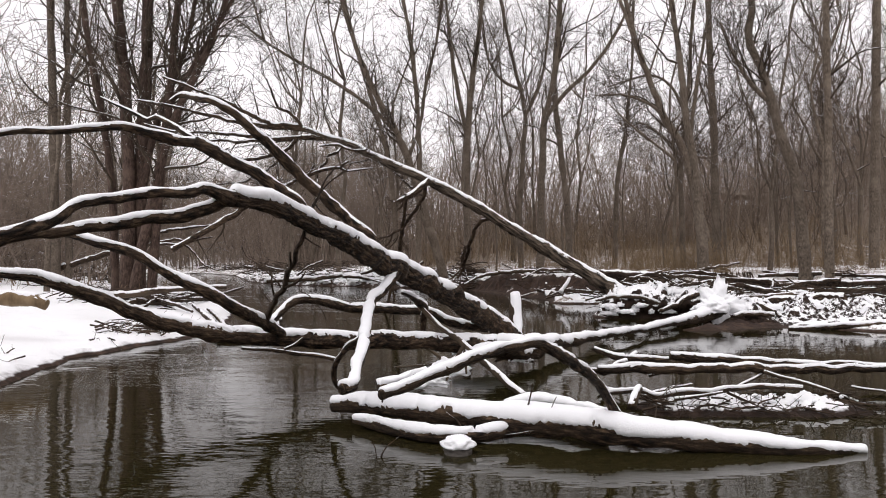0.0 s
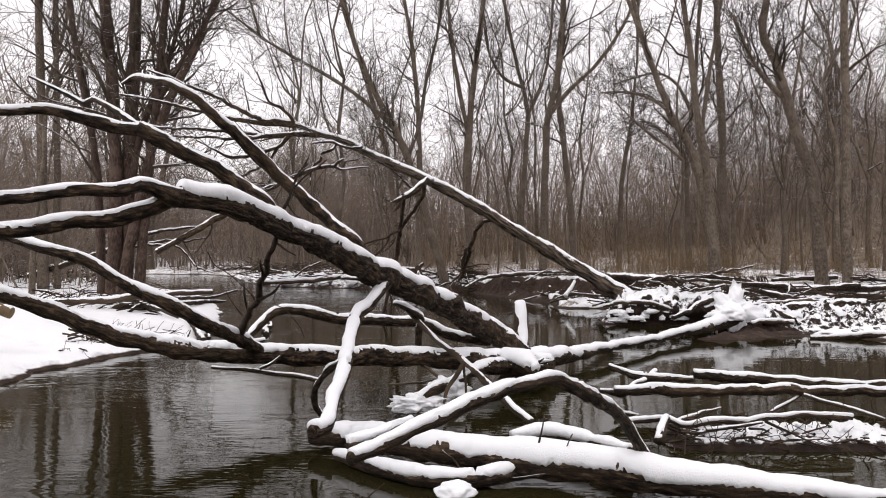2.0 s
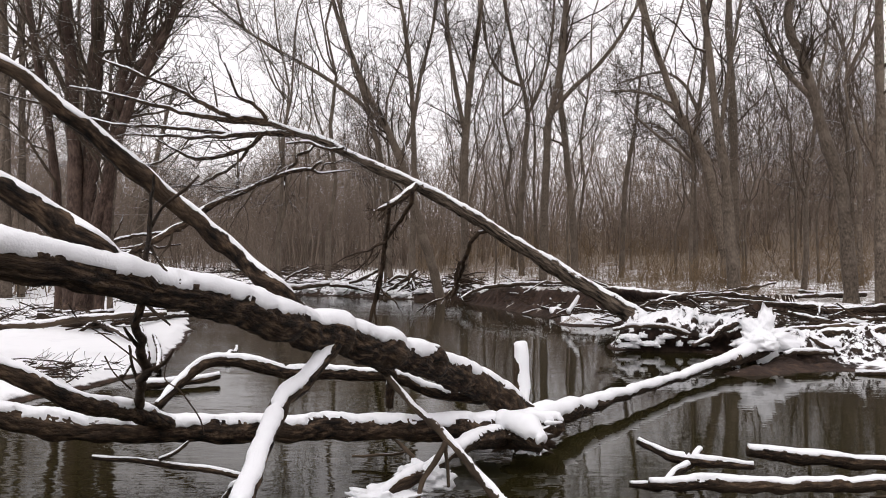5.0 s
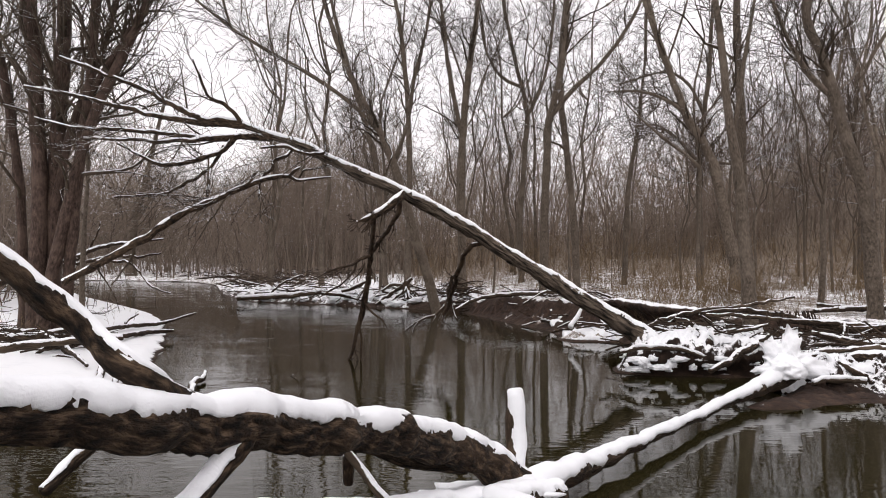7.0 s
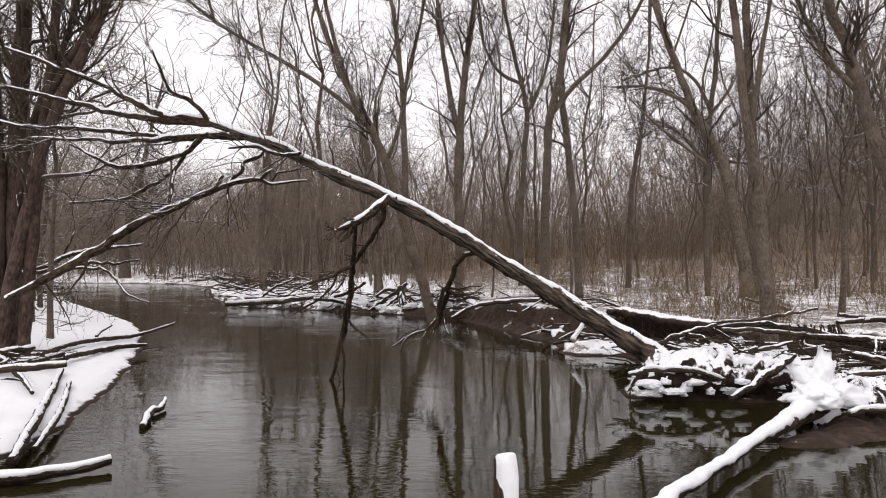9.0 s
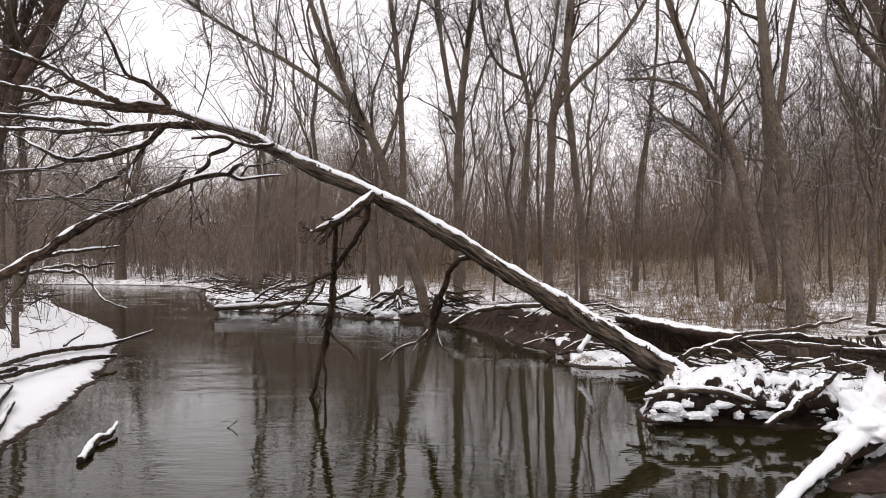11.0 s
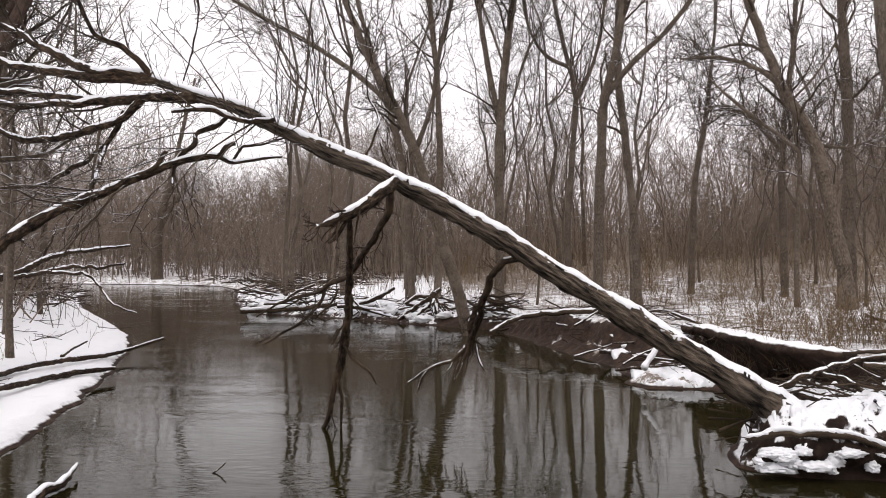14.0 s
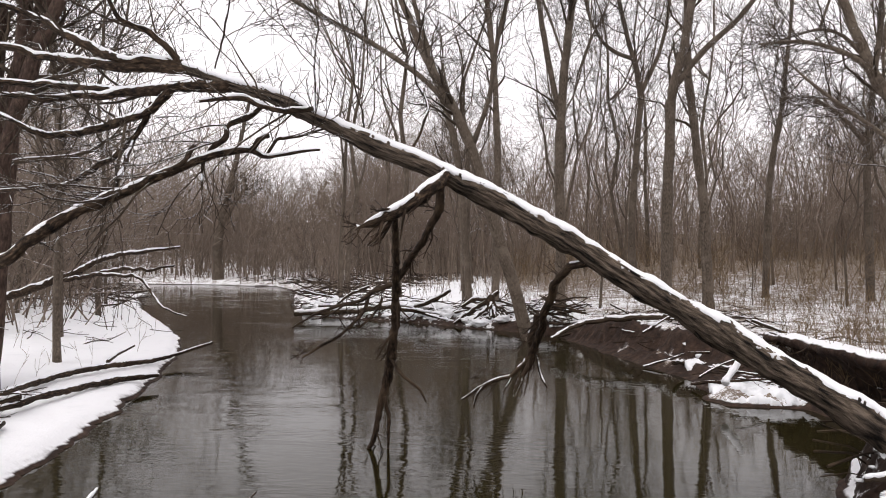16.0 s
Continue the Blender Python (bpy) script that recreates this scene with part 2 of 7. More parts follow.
def limb_mesh(name, ctrl, material, sides=12, rough=0.1, step=None, seed=0.0, blunt=True, ridge=0.0, kink=0.0):
    """A bark tube along control points, knobbly, with rounded ends and a UV map in metres."""
    rmean = float(np.mean([c[3] for c in ctrl]))
    s = spline(ctrl, step or max(0.03, rmean * 0.9))
    p, r = s[:, :3].copy(), s[:, 3].copy()
    bend = np.stack([wobble(p, 1.6, seed + k * 7.1) for k in range(3)], 1)
    fade = np.minimum(np.linspace(0, 6, len(p)), np.linspace(6, 0, len(p))).clip(0, 1)[:, None]
    p += bend * fade * rmean * 0.3
    if kink > 0:
        p += np.stack([np.abs(wobble(p, 2.3, seed + 40 + k * 5.3)) - 0.2 + 0.5 * wobble(p, 6.0, seed + 60 + k * 3.7) for k in range(3)], 1) * fade * kink
    r *= 1 + 0.2 * wobble(p, 3.5, seed + 31) + 0.14 * wobble(p, 9.0, seed + 37)
    t, side, up = frames_along(p)
    ang = np.linspace(0, 2 * math.pi, sides, endpoint=False)
    ring = np.cos(ang)[None, :, None] * side[:, None] + np.sin(ang)[None, :, None] * up[:, None]
    verts = p[:, None] + ring * r[:, None, None]
    flat = verts.reshape(-1, 3)
    f = max(5.0, 0.5 / max(rmean, 0.01))
    bumpy = wobble(flat, f, seed) * 0.7 + wobble(flat, f * 2.7, seed + 5) * 0.3
    flat = flat + (ring.reshape(-1, 3) * np.repeat(r, sides)[:, None]) * (rough * 2.2 * bumpy)[:, None]
    run = np.concatenate([[0], np.cumsum(np.linalg.norm(np.diff(p, axis=0), axis=1))])
    uv = np.stack([np.tile(ang / (2 * math.pi) * 2 * math.pi * rmean, len(p)), np.repeat(run, sides)], 1)
    n = len(p)
    if ridge > 0:
        local = np.stack([np.tile(np.cos(ang), n) * np.repeat(r, sides) * 46, np.tile(np.sin(ang), n) * np.repeat(r, sides) * 46, np.repeat(run, sides) * 1.5], 1)
        cut = np.abs(wobble(local, 1.0, seed)) * 2 + 0.4 * wobble(local, 2.3, seed + 2)
        flat = flat + ring.reshape(-1, 3) * (ridge * (np.clip(cut, 0, 0.7) - 0.35))[:, None]
    faces = []
    for i in range(n - 1):
        a, b = i * sides, (i + 1) * sides
        for k in range(sides):
            j = (k + 1) % sides
            faces.append((a + k, a + j, b + j, b + k))
    v = [flat]
    u = [uv]
    count = len(flat)
    if blunt:
        for end, sign, base in ((0, -1, 0), (n - 1, 1, (n - 1) * sides)):
            cap = p[end] + (ring[end] * r[end] * 0.72) + t[end] * sign * r[end] * 0.22
            tip = p[end] + t[end] * sign * r[end] * 0.28
            v += [cap, tip[None]]
            u += [uv[base:base + sides] * [1, 1], uv[base:base + 1]]
            c0, c1 = count, count + sides
            for k in range(sides):
                j = (k + 1) % sides
                q, w = (base + k, base + j, c0 + j, c0 + k), (c0 + k, c0 + j, c1)
                faces += [q[::-1], w[::-1]] if sign < 0 else [q, w]
            count += sides + 1
    return mesh_of(name, np.vstack(v), faces, material, np.vstack(u)), (p, r, side, up, t)


def snow_mesh(name, line, depth, seed=0.0, cover=1.0, width=1.05, material=None):
    """A ridge of snow lying along the top of a limb, lumpy, thinner where it is steep, fallen off in places."""
    p, r, side, up, t = line
    # finer rows along the ridge
    k = max(2, int(round(np.linalg.norm(np.diff(p, axis=0), axis=1).mean() / (0.016 if p[:, 1].mean() < 9.5 else 0.042))))
    k = min(k, 6)
    idx = np.linspace(0, len(p) - 1, (len(p) - 1) * k + 1)
    at = lambda a: np.stack([np.interp(idx, np.arange(len(p)), a[:, c]) for c in range(3)], 1)
    p2, s2, u2, t2 = at(p), at(side), at(up), at(t)
    r2 = np.interp(idx, np.arange(len(p)), r)
    level = np.clip(1.3 - np.abs(t2[:, 2]) * 1.15, 0.15, 1)
    coarse, mid, fine = wobble(p2, 1.7, seed + 3), wobble(p2, 6, seed + 21), wobble(p2, 17, seed + 8)
    here = np.clip(0.25 + cover * 0.75 * level + 0.5 * coarse + 0.5 * mid + 0.3 * fine - 0.25, 0, 1) ** 0.5
    h = depth * level * here * (0.9 + 0.18 * mid + 0.12 * fine + 0.45 * coarse)
    a = np.radians(66) * width * np.clip(0.3 + 0.7 * here + 0.25 * mid, 0.1, 1.15)
    m = 13 if p[:, 1].mean() < 9.5 else 8
    th = np.linspace(-1, 1, m)
    ang = th[None] * a[:, None]
    skin = np.repeat(p2, m, 0) + (np.sin(ang)[..., None] * s2[:, None] + np.cos(ang)[..., None] * u2[:, None]).reshape(-1, 3) * np.repeat(r2, m)[:, None]
    edge = (0.42 * wobble(skin, 3.1, seed + 15) + 0.2 * wobble(skin, 13, seed + 13) + 0.26 * wobble(skin, 37, seed + 17) + 0.3 * wobble(skin, 75, seed + 19)).reshape(len(p2), m)
    torn = (0.85 * wobble(skin, 4.2, seed + 29) + 0.4 * wobble(skin, 13, seed + 33) + 0.35 * wobble(skin, 41, seed + 35)).reshape(len(p2), m)
    rad = r2[:, None] * 0.985 + h[:, None] * np.clip(1 - np.abs(th[None]) ** 3, 0.04, 1) * (1 + 0.22 * edge)
    gone = (here[:, None] < 0.05) | (torn - 0.66 + 0.66 * np.abs(th[None]) - 0.25 * (cover - 1) > 0.0)
    rad = np.where(gone, r2[:, None] * 0.86, rad)
    ang = ang + edge * 0.5 * np.abs(th)[None]
    top = p2[:, None] + np.sin(ang)[..., None] * s2[:, None] * rad[..., None] + np.cos(ang)[..., None] * u2[:, None] * rad[..., None]
    low = p2[:, None] + (np.sin(ang[:, [m - 1, m // 2, 0]])[..., None] * s2[:, None] + np.cos(ang[:, [m - 1, m // 2, 0]])[..., None] * u2[:, None]) * (r2 * 0.72)[:, None, None]
    loop = np.concatenate([top, low], 1)
    w = m + 3
    n = len(p2)
    i, j = np.meshgrid(np.arange(n - 1), np.arange(w), indexing="ij")
    nx = (j + 1) % w
    quads = np.stack([i * w + j, i * w + nx, (i + 1) * w + nx, (i + 1) * w + j], -1).reshape(-1, 4).tolist()
    quads += [tuple(range(w))[::-1], tuple(range((n - 1) * w, n * w))]
    return mesh_of(name, loop.reshape(-1, 3), quads, material or SNOW)


def limb(parent, name, ctrl, material=None, snow=0.03, cover=1.0, sides=12, rough=0.1, seed=None, label="", width=0.98, blunt=True, ridge=0.0, step=None, kink=0.0):
    """A limb of a thing with the snow that lies on it."""
    seed = (sum(c[0] * 3.1 + c[2] for c in ctrl) % 17) if seed is None else seed
    me, line = limb_mesh(name, ctrl, material or (BARK_WET if snow > 0.006 else BARK_DARK), sides, rough, step=step, seed=seed, blunt=blunt, ridge=ridge, kink=kink)
    ob = child(name, me, parent, label)
    if snow > 0:
        s = new("snow", snow_mesh("snow", line, snow, seed, cover, width))
        s.parent = ob
        tagged(s, "fresh white snow lying along the top")
    return ob


def log_thing(name, label, ctrl, material=None, snow=0.03, cover=1.0, group="", category="log", **k):
    """A loose log or stick: a thing with its snow."""
    seed = sum(c[0] * 3.1 + c[2] for c in ctrl) % 17
    me, line = limb_mesh(name, ctrl, material or BARK_WET, k.get("sides", 10), k.get("rough", 0.12), seed=seed, kink=k.get("kink", 0.02))
    ob = tagged(new(name, me), label, category, group)
    if snow > 0:
        s = new("snow", snow_mesh("snow", line, snow, seed, cover, k.get("width", 0.86)))
        s.parent = ob
        tagged(s, "fresh white snow lying along the top")
    return ob


# many thin stems at once: arrays of (stem, point, xyz)
def stems_mesh(groups):
    """Vertices and faces for groups of (points N,K,3; radii N,K; sides)."""
    vs, fs, base = [], [], 0
    for pts, rad, sides in groups:
        n, k = pts.shape[:2]
        t = np.gradient(pts, axis=1)
        t /= np.linalg.norm(t, axis=2, keepdims=True) + 1e-9
        ref = np.where(np.abs(t[:, :1, 2:3]) > 0.85, np.array([1.0, 0, 0]), np.array([0, 0, 1.0]))
        a = np.cross(t, np.broadcast_to(ref, t.shape))
        a /= np.linalg.norm(a, axis=2, keepdims=True) + 1e-9
        b = np.cross(a, t)
        ang = np.linspace(0, 2 * math.pi, sides, endpoint=False)
        ring = pts[:, :, None] + rad[:, :, None, None] * (np.cos(ang)[:, None] * a[:, :, None] + np.sin(ang)[:, None] * b[:, :, None])
        vs.append(ring.reshape(-1, 3))
        i, j, m = np.meshgrid(np.arange(n), np.arange(k - 1), np.arange(sides), indexing="ij")
        s0 = base + (i * k + j) * sides
        nx = (m + 1) % sides
        fs.append(np.stack([s0 + m, s0 + nx, s0 + sides + nx, s0 + sides + m], -1).reshape(-1, 4))
        base += n * k * sides
    return np.vstack(vs), np.vstack(fs)


def branch_out(rng, pts, rad, per, length, angle, k, rise=0.25, start=0.3, thin=0.55, kink=0.12, least=0.004):
    """Side branches from parent stems, bending up to the light."""
    n, kp = pts.shape[:2]
    which = np.repeat(np.arange(n), per)
    f = rng.uniform(start, 0.98, len(which)) * (kp - 1)
    i0 = np.floor(f).astype(int).clip(0, kp - 2)
    w = (f - i0)[:, None]
    origin = pts[which, i0] * (1 - w) + pts[which, i0 + 1] * w
    r0 = (rad[which, i0] * (1 - w[:, 0]) + rad[which, i0 + 1] * w[:, 0]) * thin * rng.uniform(0.6, 1.0, len(which))
    tan = pts[which, i0 + 1] - pts[which, i0]
    tan /= np.linalg.norm(tan, axis=1, keepdims=True) + 1e-9
    rnd = rng.normal(size=(len(which), 3))
    perp = rnd - tan * (rnd * tan).sum(1, keepdims=True)
    perp /= np.linalg.norm(perp, axis=1, keepdims=True)
    a = np.radians(rng.uniform(angle[0], angle[1], len(which)))[:, None]
    d = np.cos(a) * tan + np.sin(a) * perp
    full = rng.uniform(length[0], length[1], len(which)) * (1.15 - 0.6 * (f / (kp - 1)))
    stepl = (full / (k - 1))[:, None]
    out = np.empty((len(which), k, 3))
    out[:, 0] = origin
    for s in range(1, k):
        d = d + rng.normal(size=d.shape) * kink
        d[:, 2] += rise / k
        d /= np.linalg.norm(d, axis=1, keepdims=True)
        out[:, s] = out[:, s - 1] + d * stepl
    r = np.maximum(r0[:, None] * np.linspace(1, 0.3, k)[None], least)
    return out, r


def resample(ctrl, k):
    s = spline(ctrl, 0.2)
    run = np.concatenate([[0], np.cumsum(np.linalg.norm(np.diff(s[:, :3], axis=0), axis=1))])
    at = np.linspace(0, run[-1], k)
    return np.stack([np.interp(at, run, s[:, c]) for c in range(4)], 1)


def leaner_twigs(branches, reach=1.0, seed=41):
    """Fine twigs along the boughs of a crown."""
    rng = np.random.default_rng(seed)
    par = np.stack([resample(b, 12) for b in branches])
    p1, r1 = branch_out(rng, par[..., :3], par[..., 3], 7, (0.5 * reach, 1.5 * reach), (25, 65), 6, 0.3, 0.15, 0.45, 0.16, 0.005)
    p2, r2 = branch_out(rng, p1, r1, 4, (0.25 * reach, 0.7 * reach), (25, 60), 4, 0.15, 0.2, 0.6, 0.2, 0.0035)
    p3, r3 = branch_out(rng, p2, r2, 2, (0.12 * reach, 0.35 * reach), (25, 60), 3, 0.1, 0.2, 0.7, 0.2, 0.003)
    return stems_mesh([(p1, r1, 5), (p2, r2, 4), (p3, r3, 3)])


def lump_mesh(name, at, size, material, seed, jag=0.0):
    """A rounded irregular lump."""
    bm = bmesh.new()
    bmesh.ops.create_icosphere(bm, subdivisions=4, radius=1)
    for v in bm.verts:
        d = v.co.normalized()
        k = 1 + 0.28 * noise.noise(d * 1.6 + Vector((seed, 0, 0))) + 0.12 * noise.noise(d * 4 + Vector((0, seed, 0)))
        k += jag * (1.4 * abs(noise.noise(d * 2.6 + Vector((seed, seed, 0)))) - 0.25 + 0.4 * noise.noise(d * 7 + Vector((0, 0, seed))))
        v.co = Vector((d.x * size[0] * k + at[0], d.y * size[1] * k + at[1], max(-0.5, d.z) * size[2] * k + at[2]))
    me = bpy.data.meshes.new(name)
    bm.to_mesh(me)
    bm.free()
    me.materials.append(material)
    me.polygons.foreach_set("use_smooth", np.ones(len(me.polygons), dtype=bool))
    return me

# ---- the ground, the river and the far hill ----
SHORE_RIGHT = [(14, -60), (13, 0), (10, 9), (7.5, 11.9), (6.4, 12.65), (5.7, 12.8), (5.1, 12.62), (4.65, 12.42), (4.2, 12.5), (4.5, 13.0), (5.0, 13.45), (5.4, 14.0), (5.5, 14.8), (4.6, 14.95), (3.6, 15.0), (3.15, 15.35), (3.4, 16.2), (4.1, 17.4), (4.3, 17.9), (4.5, 19.1), (4.2, 19.65), (3.7, 19.8), (3.25, 19.85), (3.05, 20.3),
               (3.15, 21.2), (3.1, 22.3), (2.6, 23.8), (1.8, 26.2), (0.95, 29.6), (-1, 30.8), (-4, 33), (-7.9, 35), (-10.5, 40), (-13, 47), (-16, 56), (-20, 63), (-28, 66.5), (-45, 69), (-90, 76)]
SHORE_LEFT = [(-90, 66), (-45, 60), (-30, 56), (-24, 51.5), (-19, 42), (-15.5, 36.5), (-12, 31.5), (-9.3, 27.6), (-8.0, 25.2), (-6.0, 20.4), (-4.85, 16.9),
              (-4.2, 14.4), (-3.8, 12.2), (-4.3, 10.6), (-4.7, 9.2), (-4.3, 7.0), (-5.5, 3.5), (-9, 0), (-14, -60)]

CUT_LINE = [(20, -60), (19, 0), (16, 9), (12, 15), (9, 17.6), (6.9, 18.1), (5.7, 18.9), (5.15, 20.0), (4.5, 22.0), (3.3, 24.3), (2.3, 26.3), (1.6, 28.4), (-1, 31.3),
            (-4, 33.6), (-8, 35.8), (-10.2, 40.3), (-12.7, 47.4), (-15.5, 56.4), (-19.6, 63.6), (-28, 67.2), (-45, 69.7), (-90, 76.8)]


def off_line(x, y, line):
    """The least distance from points to a polyline."""
    best = np.full(x.shape, 1e9)
    for (ax, ay), (bx, by) in zip(line[:-1], line[1:]):
        dx, dy = bx - ax, by - ay
        t = np.clip(((x - ax) * dx + (y - ay) * dy) / (dx * dx + dy * dy), 0, 1)
        best = np.minimum(best, np.hypot(x - ax - t * dx, y - ay - t * dy))
    return best


def inside(x, y, ring):
    hit = np.zeros(x.shape, dtype=bool)
    for (ax, ay), (bx, by) in zip(ring, ring[1:] + ring[:1]):
        if ay != by:
            hit ^= ((ay > y) != (by > y)) & (x < (bx - ax) * (y - ay) / (by - ay) + ax)
    return hit


def ease(v, a, b):
    t = np.clip((v - a) / (b - a), 0, 1)
    return t * t * (3 - 2 * t)


def lumps(x, y, freq, off=0.0):
    flat = np.array([noise.noise(Vector((a * freq + off, b * freq, off))) for a, b in zip(x.ravel(), y.ravel())])
    return flat.reshape(x.shape)


def height(x, y, rough=True, heaped=False):
    """The height of the ground over the water."""
    x, y = np.asarray(x, float), np.asarray(y, float)
    wet = inside(x, y, SHORE_RIGHT + SHORE_LEFT)
    ragged = lumps(x, y, 1.3, 4.0) * 0.16 + lumps(x, y, 4.1, 9.0) * 0.07 if rough else 0
    sign = np.where(wet, -1, 1)
    dr, dl = off_line(x, y, SHORE_RIGHT) * sign, off_line(x, y, SHORE_LEFT) * sign
    near_left = np.abs(dl) < np.abs(dr)
    dr, dl = dr + ragged, dl + ragged * 0.7 + (0.07 * lumps(x, y, 8.5, 21.0) if rough else 0)
    off = np.where(near_left, dl, dr)
    jam = np.exp(-(((x - 6.3) / 3.9) ** 6 + ((y - 15.2) / 2.2) ** 4))
    dc = off_line(x, y, CUT_LINE) * np.where(inside(x, y, CUT_LINE + [(-90, 900), (900, 900), (900, -60)]), 1, -1) + ragged
    right = 0.14 * np.clip(dr / 0.35, 0, 1) + (0.52 - 0.3 * ease(y, 27, 31)) * ease(dc, -0.22, 0.3 + 0.6 * ease(y, 27, 31)) + 0.22 * ease(dc, 0.2, 8)
    if heaped:
        right = right + (0.4 - 0.22 * ease(x, 5.2, 6.4)) * jam * ease(dr, -0.05, 0.32) * (1 - 0.6 * ease(dc, -0.5, 0.5))
    left = 0.13 * np.clip(dl / 0.2, 0, 1) + 0.2 * ease(dl, 0.1, 3.5) + 0.25 * ease(dl, 3, 14)
    right = right * (1 - 0.8 * np.exp(-(((x - 6.5) / 2.7) ** 4 + ((y - 12.95) / 0.75) ** 4)))
    land = np.where(near_left, left, right)
    if rough:
        land = land + 0.05 * lumps(x, y, 0.9, 2.0) * ease(off, 0.1, 1.5) + 0.09 * lumps(x, y, 0.3, 6.0) * ease(off, 1, 5) + (0.16 * np.abs(lumps(x, y, 2.9, 12.0)) + 0.08 * lumps(x, y, 6.3, 15.0)) * ease(dr, 0.05, 0.4) * (1 - ease(dc, 0.1, 0.7)) * ~near_left
    land = land + 1.5 * ease(y, 30, 72) * ease(x, -3, 8)
    hill = 15 * ease(x - 0.26 * y, 1, 40) * ease(y, 45, 100) + (4.5 + 6.5 * ease(-x, 5, 45)) * ease(y, 78, 150) * (1 + 0.2 * np.sin(x * 0.05 + 1))
    bed = -0.5 * np.clip(-off, 0, 0.5) - 0.4 * ease(-off, 0.5, 2)
    return np.where(off < 0, bed, land + hill)


def spread(fine_a, fine_b, step, far, growth=1.22):
    """Grid lines: even from fine_a to fine_b, ever wider out to far."""
    mid = list(np.arange(fine_a, fine_b + step / 2, step))
    for sign, end in ((-1, -far), (1, far)):
        p, s, tail = (mid[0] if sign < 0 else mid[-1]), step, []
        while (p > end) if sign < 0 else (p < end):
            s *= growth
            p += sign * s
            tail.append(p)
        mid = tail[::-1] + mid if sign < 0 else mid + tail
    return np.array(mid)


gx, gy = np.meshgrid(spread(-10, 10.5, 0.125, 900, 1.09), spread(6.5, 34, 0.135, 900, 1.07))
gz = height(gx, gy)
rows_n, cols_n = gx.shape
ii, jj = np.meshgrid(np.arange(rows_n - 1), np.arange(cols_n - 1), indexing="ij")
corner = ii * cols_n + jj
ground_me = mesh_of("ground", np.stack([gx, gy, gz], -1).reshape(-1, 3), np.stack([corner, corner + 1, corner + cols_n + 1, corner + cols_n], -1).reshape(-1, 4), GROUND)
g_right = off_line(gx, gy, SHORE_RIGHT) < off_line(gx, gy, SHORE_LEFT)
layer = ground_me.attributes.new("litter", "FLOAT", "POINT")
layer.data.foreach_set("value", np.where(g_right, (0.55 * ease(gx + 0.1 * gy, 1, 6) + 0.12) * (1 - np.exp(-(((gx - 6.5) / 4.2) ** 4 + ((gy - 15.2) / 2.6) ** 4))), 0.0).ravel() + (0.3 * ease(gy, 34, 56) * (1 + 0.7 * (gx < -6))).ravel() + 0.85 * ease(gy + 0.5 * gx, 70, 95).ravel())
mud = ground_me.attributes.new("mud", "FLOAT", "POINT")
on_shelf = inside(gx, gy, [(3.9, 17.3), (5.3, 18.2), (5.5, 19.4), (5.0, 21), (4.2, 23.2), (3.0, 25.6), (2.2, 28), (-0.5, 31.2), (-1.5, 30.4), (1.0, 27.6), (2.0, 24.2), (2.9, 22), (4.2, 19.4)])
mud_far = 0.62 * ease(-off_line(gx, gy, SHORE_RIGHT), -1.9, -0.2) * ease(gy, 28.5, 30) * (1 - ease(gy, 44, 60))
flat_mud = 0.95 * np.exp(-(((gx - 5.1) / 1.15) ** 4 + ((gy - 12.9) / 0.95) ** 4))
mud.data.foreach_set("value", mud_far.ravel() + flat_mud.ravel() + (on_shelf * (1 - 1.2 * np.exp(-(((gx - 3.8) / 0.6) ** 4 + ((gy - 20.4) / 0.6) ** 4)) - 0.45 * ease(lumps(gx, gy, 1.7, 3.3), 0.1, 0.5))).ravel())
tagged(new("ground", ground_me), "snow-covered river banks and woodland floor with dark soil", "ground", kind="structure")

water_me = mesh_of("water", [(-400, -200, 0), (400, -200, 0), (400, 400, 0), (-400, 400, 0)], [(0, 1, 2, 3)], WATER, smooth=False)
tagged(new("water", water_me), "slow dark brown river water with faint ripples", "river", kind="structure")

# ---- the fallen tree that bridges the river ----
fallen = thing("fallen_tree", "snow-laden fallen tree lying across the river with its roots upturned", "fallen tree", at=(0.84, 8.9, 0.0))
limb(fallen, "trunk", [(0.72, 8.28, 0.2, 0.102), (1.1, 8.81, 0.2, 0.109), (1.59, 9.47, 0.17, 0.078), (2.13, 10.15, 0.15, 0.052), (2.91, 11.16, 0.14, 0.044), (3.84, 12.29, 0.14, 0.062), (4.5, 13.03, 0.17, 0.1), (4.78, 13.3, 0.22, 0.135), (4.95, 13.46, 0.28, 0.18), (5.04, 13.56, 0.32, 0.21)], snow=0.036, cover=1.7, width=1.3, sides=16, kink=0.03)


